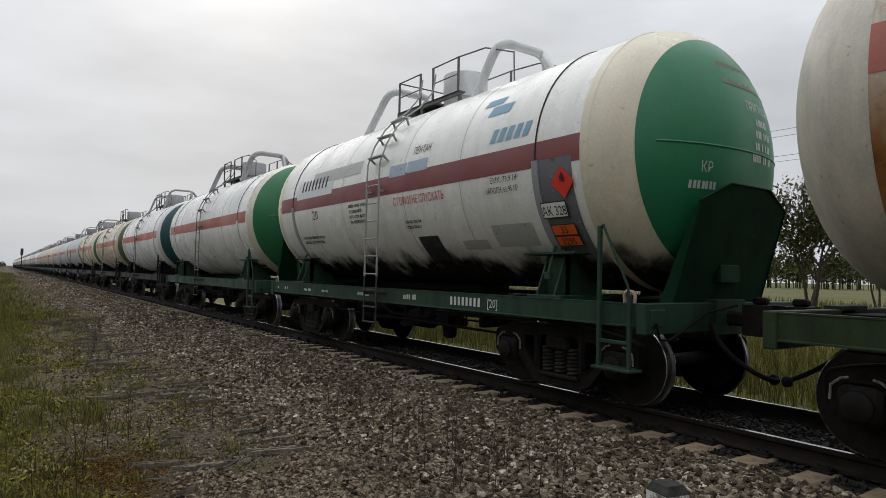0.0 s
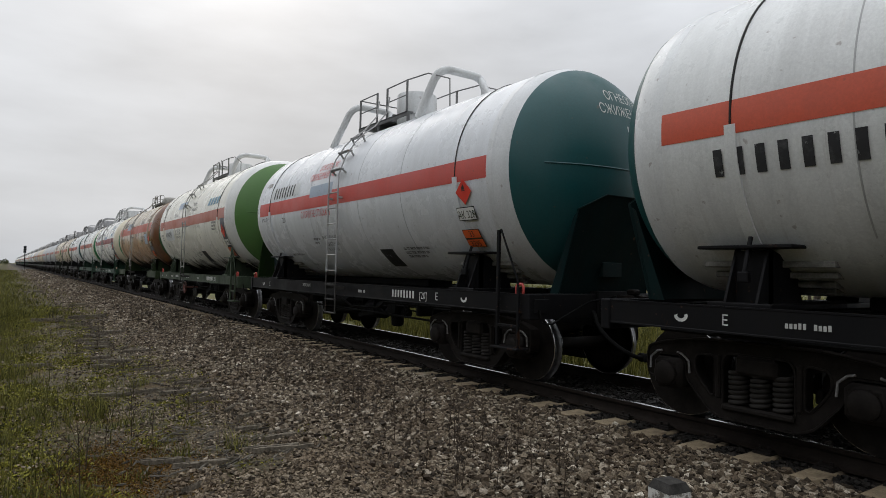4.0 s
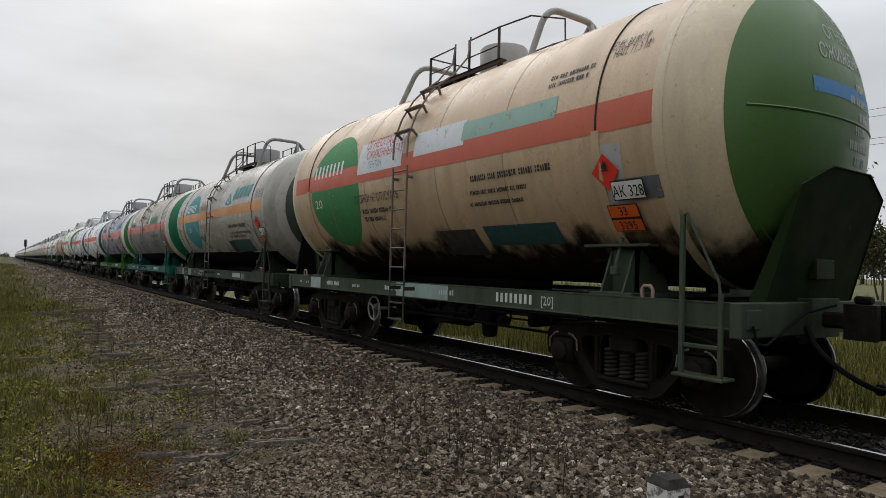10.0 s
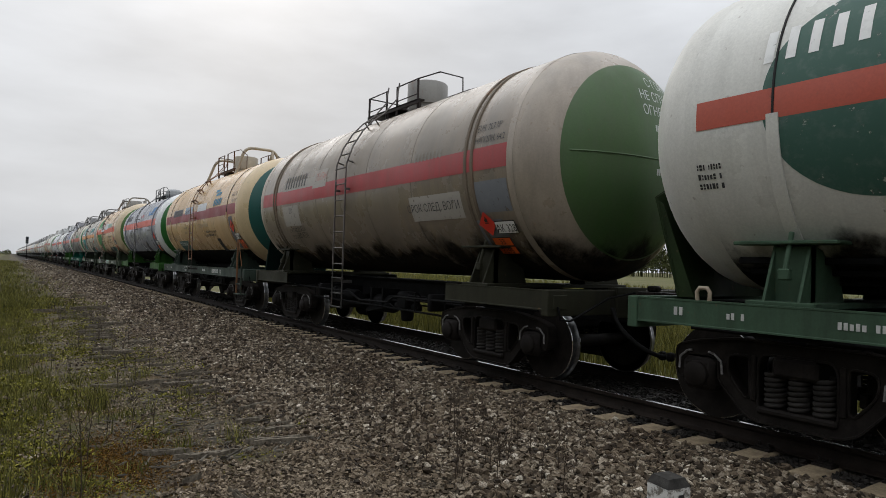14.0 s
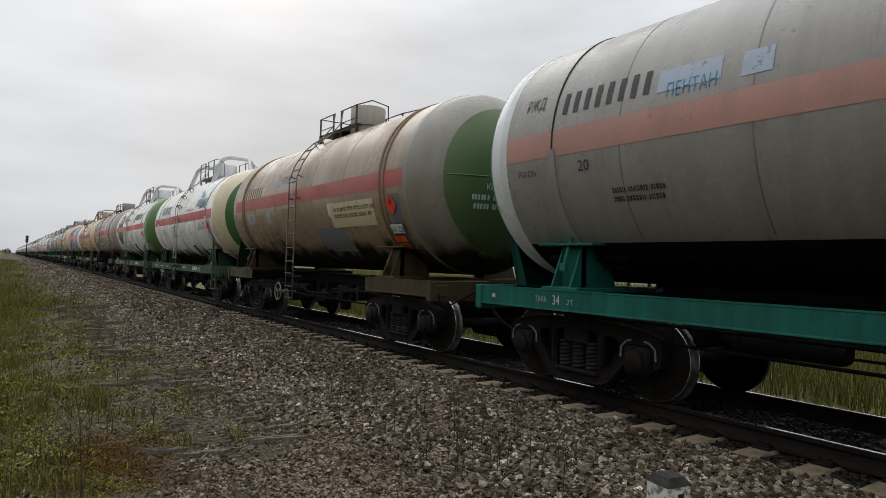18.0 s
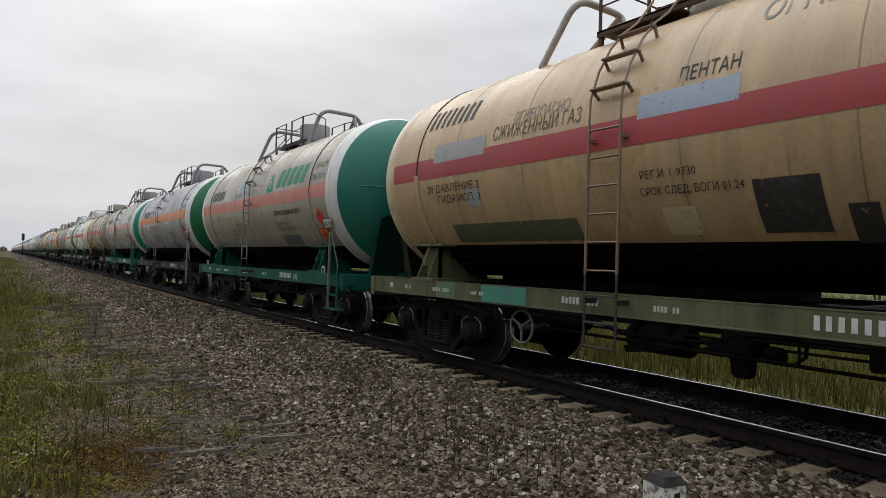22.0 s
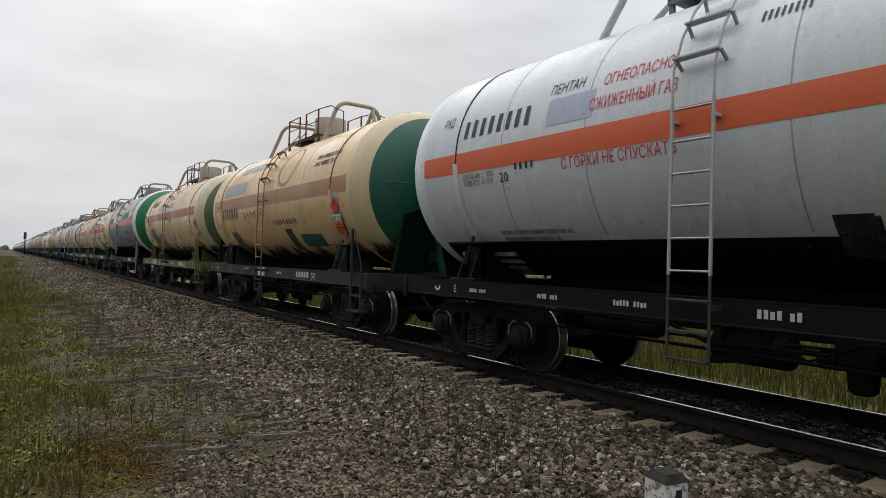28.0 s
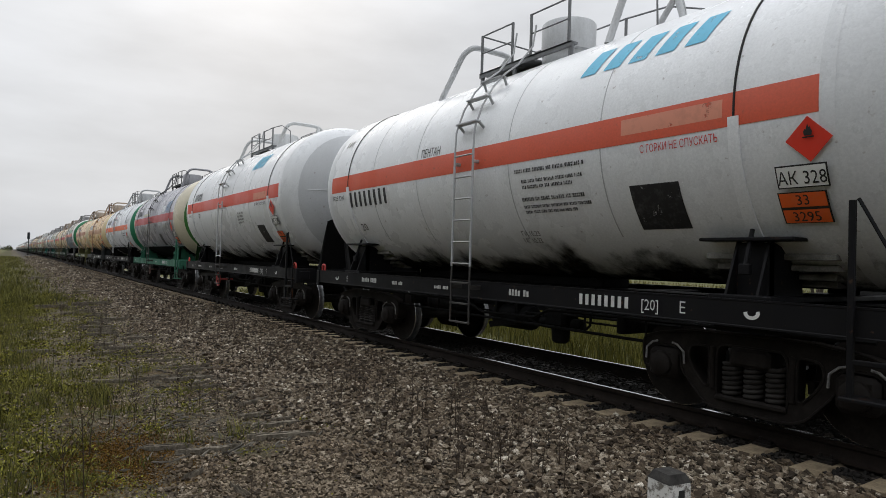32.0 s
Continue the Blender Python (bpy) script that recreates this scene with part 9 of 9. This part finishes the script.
def build_splinters():
    """Grey splinters and sticks of rotted timber strewn over the trodden strip."""
    rng = np.random.default_rng(44)
    V, F = [], []
    for i in range(520):
        y = 5.8 + 20 * rng.uniform() ** 1.5
        x = -4.15 + 0.12 * math.sin(y * 0.8) + rng.normal() * 0.42
        l, w, t = rng.uniform(0.03, 0.16) * (1 + y / 30), rng.uniform(0.004, 0.011), rng.uniform(0.004, 0.009)
        a = radians(6 + rng.normal() * 18 + (90 if rng.uniform() < 0.06 else 0))
        c, q = math.cos(a), math.sin(a)
        z = float(ground_z(x, y)) + 0.010 + rng.uniform(0, 0.010)
        tilt = rng.uniform(-0.03, 0.03)
        o = len(V)
        for e, k in ((-1, 0.45), (0.1, 1.0), (1, 0.3)):
            for u, h in ((-1, -0.012), (1, -0.012), (0.8, t), (-0.7, t)):
                p, r = e * l / 2, u * w * k
                V.append((x + p * c - r * q, y + p * q + r * c, z + h * k + tilt * e))
        F += [(o + 3, o + 2, o + 1, o), (o + 8, o + 9, o + 10, o + 11)]
        for e in (0, 4):
            F += [(o + e + j, o + e + (j + 1) % 4, o + e + 4 + (j + 1) % 4, o + e + 4 + j) for j in range(4)]
    tagged(new("wood_splinters", raw_mesh("wood_splinters", V, F, leaf_material("grey_splinter", (0.025, 0.021, 0.016), (0.17, 0.153, 0.125)))), "grey splinters of rotten timber strewn over the soil", "wood splinters", kind="stuff")


build_splinters()


def marker_post():
    g = Geo()
    h = 0.085
    for z0, z1, a, b in ((-0.45, 0.56, h, h * 0.97), (0.56, 0.60, h * 0.97, h * 0.72)):
        v = [(x * a, y * a, z0) for x, y in ((-1, -1), (1, -1), (1, 1), (-1, 1))] + [(x * b, y * b, z1) for x, y in ((-1, -1), (1, -1), (1, 1), (-1, 1))]
        g.add(v, [(0, 1, 5, 4), (1, 2, 6, 5), (2, 3, 7, 6), (3, 0, 4, 7), (4, 5, 6, 7), (3, 2, 1, 0)])
    m, nt, n = bsdf("flaking_whitewash")
    v = coords(nt)
    col = mixed(nt, ramp(nt, noise_tex(nt, v, 14, 8, 0.75), 0.50, 0.58), (0.62, 0.61, 0.58), (0.16, 0.145, 0.125))
    nt.links.new(col, n.inputs["Base Color"])
    n.inputs["Roughness"].default_value = 0.9
    bump(nt, n, noise_tex(nt, v, 40, 6, 0.7), 0.4, 0.006)
    w = put("marker_post", g.mesh("marker_post", 0), m, at=POST_AT, turn=(0, 0, POST_TURN))
    tagged(w, "short whitewashed concrete marker post with a black mark", "marker post")
    cap = Geo().add([(x * h * 0.99, y * h * 0.99, 0.557) for x, y in ((-1, -1), (1, -1), (1, 1), (-1, 1))] + [(x * h * 0.72, y * h * 0.72, 0.606) for x, y in ((-1, -1), (1, -1), (1, 1), (-1, 1))],
                    [(0, 1, 5, 4), (1, 2, 6, 5), (2, 3, 7, 6), (3, 0, 4, 7), (4, 5, 6, 7)])
    put("post_cap", cap, steel("mossy_concrete", (0.045, 0.043, 0.04), 0.95, 0.0, 20.0), w)
    put("mark", Geo().plate([(-0.04, 0.34), (-0.005, 0.52), (0.03, 0.52), (0.035, 0.34), (0.012, 0.34), (0.012, 0.42), (-0.02, 0.34)], "y", -h - 0.004, -h + 0.01), PLATE_BLACK, w, "black painted mark")


POST_AT, POST_TURN = (-2.93, 2.22, -0.297), -10.0
marker_post()


def signal_mast():
    w = new("signal_mast")
    w.location = (-2.6, 182.0, -0.3)
    tagged(w, "dark railway signal head on a thin mast", "railway signal")
    put("mast", Geo().tube([(0, 0, 0), (0, 0, 5.5)], 0.09, 10), BLACK, w)
    put("signal_head", Geo().box(-0.30, 0.30, -0.12, 0.14, 4.2, 5.9, 0.06), steel("grey_signal_paint", (0.10, 0.11, 0.12), 0.7), w)
    for i in range(3):
        put("hood", Geo().lathe([(-0.28, 0.14), (-0.1, 0.13)], 12, "y", (0, 0, 4.5 + 0.5 * i)), BLACK, w)
    put("foot", Geo().box(-0.3, 0.3, -0.3, 0.3, -0.2, 0.35), steel("grey_concrete", (0.3, 0.3, 0.29), 0.9), w)


signal_mast()

BARK = steel("tree_bark", (0.075, 0.062, 0.05), 0.9, 0.0, 10.0)


def tree(name, x, y, height, spread, seed, leaf, label, leaves=2600, low=0.25, leaf_size=0.16):
    """A trunk with forking limbs, and leaf clumps round the branch ends."""
    rng = random.Random(seed)
    w = new(name)
    w.location = (x, y, float(ground_z(x, y)) - 0.05)
    tagged(w, label, "tree")
    g, ends = Geo(), []

    def limb(p, d, l, r, level):
        q = [p]
        for i in range(4):
            d = (d + Vector((rng.uniform(-1, 1), rng.uniform(-1, 1), rng.uniform(-0.3, 0.6))) * 0.16).normalized()
            q.append(q[-1] + d * (l / 4))
        g.tube(q, [r * (1 - 0.14 * i) for i in range(5)], 6 if level < 2 else 4, level == 0)
        if level >= 2:
            ends.extend(q[1:])
        if level < 3:
            for i in range(rng.randint(3, 5)):
                a = rng.uniform(0, 6.28)
                s = q[rng.randint(2, 4)]
                nd = (d * 0.6 + Vector((math.cos(a), math.sin(a), rng.uniform(0.0, 0.9))) * 0.75).normalized()
                limb(s, nd, l * rng.uniform(0.5, 0.72), r * 0.5, level + 1)
    for i in range(3):
        a = i * 2.1 + rng.uniform(0, 1)
        limb(Vector((0.15 * math.cos(a), 0.15 * math.sin(a), 0)), Vector((0.28 * math.cos(a) * spread, 0.28 * math.sin(a) * spread, 1)).normalized(), height * 0.48, height * 0.014, 0)
    put("trunk", g.mesh("trunk", 60), BARK, w)
    arr = np.array([e[:] for e in ends])
    nr = np.random.default_rng(seed)
    c = arr[nr.integers(0, len(arr), leaves)] + nr.normal(size=(leaves, 3)) * height * 0.035
    keep = c[:, 2] > height * low
    c = c[keep]
    n = len(c)
    u = nr.normal(size=(n, 3))
    u /= np.linalg.norm(u, axis=1)[:, None]
    t = np.cross(u, nr.normal(size=(n, 3)))
    t /= np.linalg.norm(t, axis=1)[:, None]
    s = (leaf_size * nr.uniform(0.5, 1.3, n))[:, None]
    v = np.stack([c - u * s, c + t * s * 0.5, c + u * s, c - t * s * 0.5], 1).reshape(-1, 3)
    put("crown", raw_mesh("crown", v.tolist(), [(4 * i, 4 * i + 1, 4 * i + 2, 4 * i + 3) for i in range(n)]), leaf, w)
    return w


LEAF_A = leaf_material("autumn_leaf", (0.016, 0.022, 0.006), (0.085, 0.085, 0.020))
LEAF_B = leaf_material("dark_leaf", (0.020, 0.028, 0.008), (0.085, 0.090, 0.026))
tree("birch_tree", 39.4, 20.7, 9.8, 1.0, 3, LEAF_A, "thin-leaved roadside tree with yellowing crown", 6500, 0.24, 0.15)
tree("birch_tree", 46.0, 19.0, 7.0, 1.3, 4, LEAF_A, "bushy yellow-green tree in the meadow", 3600, 0.12, 0.15)
tree("birch_tree", 51.0, 12.5, 7.0, 1.3, 6, LEAF_A, "bushy half-bare tree beside the meadow", 3200, 0.12, 0.15)


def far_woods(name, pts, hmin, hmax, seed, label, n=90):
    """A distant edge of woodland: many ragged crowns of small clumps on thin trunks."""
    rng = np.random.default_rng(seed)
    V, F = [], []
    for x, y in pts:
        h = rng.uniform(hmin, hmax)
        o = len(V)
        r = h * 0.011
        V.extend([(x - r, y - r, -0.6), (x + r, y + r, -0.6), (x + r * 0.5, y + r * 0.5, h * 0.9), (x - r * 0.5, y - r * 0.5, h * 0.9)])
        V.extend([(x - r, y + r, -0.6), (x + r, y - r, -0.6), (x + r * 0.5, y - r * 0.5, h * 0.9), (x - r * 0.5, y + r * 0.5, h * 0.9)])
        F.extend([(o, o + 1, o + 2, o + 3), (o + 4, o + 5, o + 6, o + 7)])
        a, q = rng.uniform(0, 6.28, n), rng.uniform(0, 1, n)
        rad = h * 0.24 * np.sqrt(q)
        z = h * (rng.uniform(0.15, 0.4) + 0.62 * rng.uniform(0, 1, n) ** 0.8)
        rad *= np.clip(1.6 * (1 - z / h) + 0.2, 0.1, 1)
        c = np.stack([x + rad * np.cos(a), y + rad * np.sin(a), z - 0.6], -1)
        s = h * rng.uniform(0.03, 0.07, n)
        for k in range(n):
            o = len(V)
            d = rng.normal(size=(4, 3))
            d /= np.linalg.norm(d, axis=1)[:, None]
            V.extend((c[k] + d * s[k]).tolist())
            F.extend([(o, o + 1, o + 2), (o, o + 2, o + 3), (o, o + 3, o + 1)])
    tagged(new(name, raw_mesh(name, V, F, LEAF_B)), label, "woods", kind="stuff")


rw = random.Random(31)
far_woods("far_woods", [(rw.uniform(215, 260), rw.uniform(0, 260)) for _ in range(420)], 8, 14.5, 1, "dark line of far woods beyond the meadow")
far_woods("far_woods", [(rw.uniform(-66, -5), rw.uniform(560, 760)) for _ in range(130)], 3.2, 5.4, 2, "dark far woods where the track vanishes")
far_woods("far_woods", [(rw.uniform(-420, -70), rw.uniform(380, 560)) for _ in range(70)], 8, 16, 3, "dark far woods along the horizon")


# unseen tree belt, added to keep low sky light off the tank sides
far_woods("sky_blocker_woods", [(rw.uniform(-27, -19), rw.uniform(-110, 40)) for _ in range(420)], 7.0, 9.5, 7, "unseen dense belt of trees added behind the verge to block low sky", 70)


def power_line():
    wood = steel("grey_pole_wood", (0.14, 0.12, 0.10), 0.9)
    for y in (-70, 85, 240):
        w = new("power_pole")
        w.location = (43.0, y, -0.7)
        tagged(w, "grey wooden power pole with two crossarms", "power pole", "power poles along the meadow")
        put("pole", Geo().tube([(0, 0, 0), (0, 0, 15.6)], [0.16, 0.11], 10), wood, w)
        for z in (15.0, 13.0):
            put("crossarm", Geo().box(-1.3, 1.3, -0.06, 0.06, z, z + 0.12), wood, w)
            for x in (-1.1, 1.1):
                put("insulator", Geo().lathe([(0.0, 0.03), (0.05, 0.06), (0.18, 0.06), (0.22, 0.02)], 8, "z", (x, 0, z + 0.12)), steel("glass_insulator", (0.3, 0.34, 0.32), 0.3), w)
    for x in (-1.1, 1.1):
        for z in (15.3, 13.3):
            pts = []
            for y0, y1 in ((-70, 85), (85, 240)):
                for i in range(15):
                    a = i / 14
                    pts.append((43.0 + x, y0 + (y1 - y0) * a, z - 0.7 - 1.6 * 4 * a * (1 - a)))
            ob = put("power_cable", Geo().tube(pts, 0.014, 4, False), BLACK)
            tagged(ob, "thin dark overhead power cable", "cable", "cables of the power line")


power_line()


# ---- movement ----
def motions():
    """The train draws away along the track at about ten metres a second; its wheels roll."""
    steps = [2.0 * i for i in range(17)]
    for w, k in WAGONS:
        walk(w, [(t, pose(MID, train_at(t) - PITCH * k, 0)) for t in steps])
    for e, dy in (("a", -0.925), ("b", 0.925)):
        first = WHEELS[e][0]
        walk(first, [(f / 30, pose(0, dy, WR, -math.degrees((train_at(f / 30) - train_at(0)) / WR))) for f in range(0, 961, 2)])
        act, slot = first.animation_data.action, first.animation_data.action_slot
        for o in WHEELS[e][1:]:
            o.rotation_mode = "QUATERNION"
            ad = o.animation_data_create()
            ad.action = act
            ad.action_slot = slot


motions()
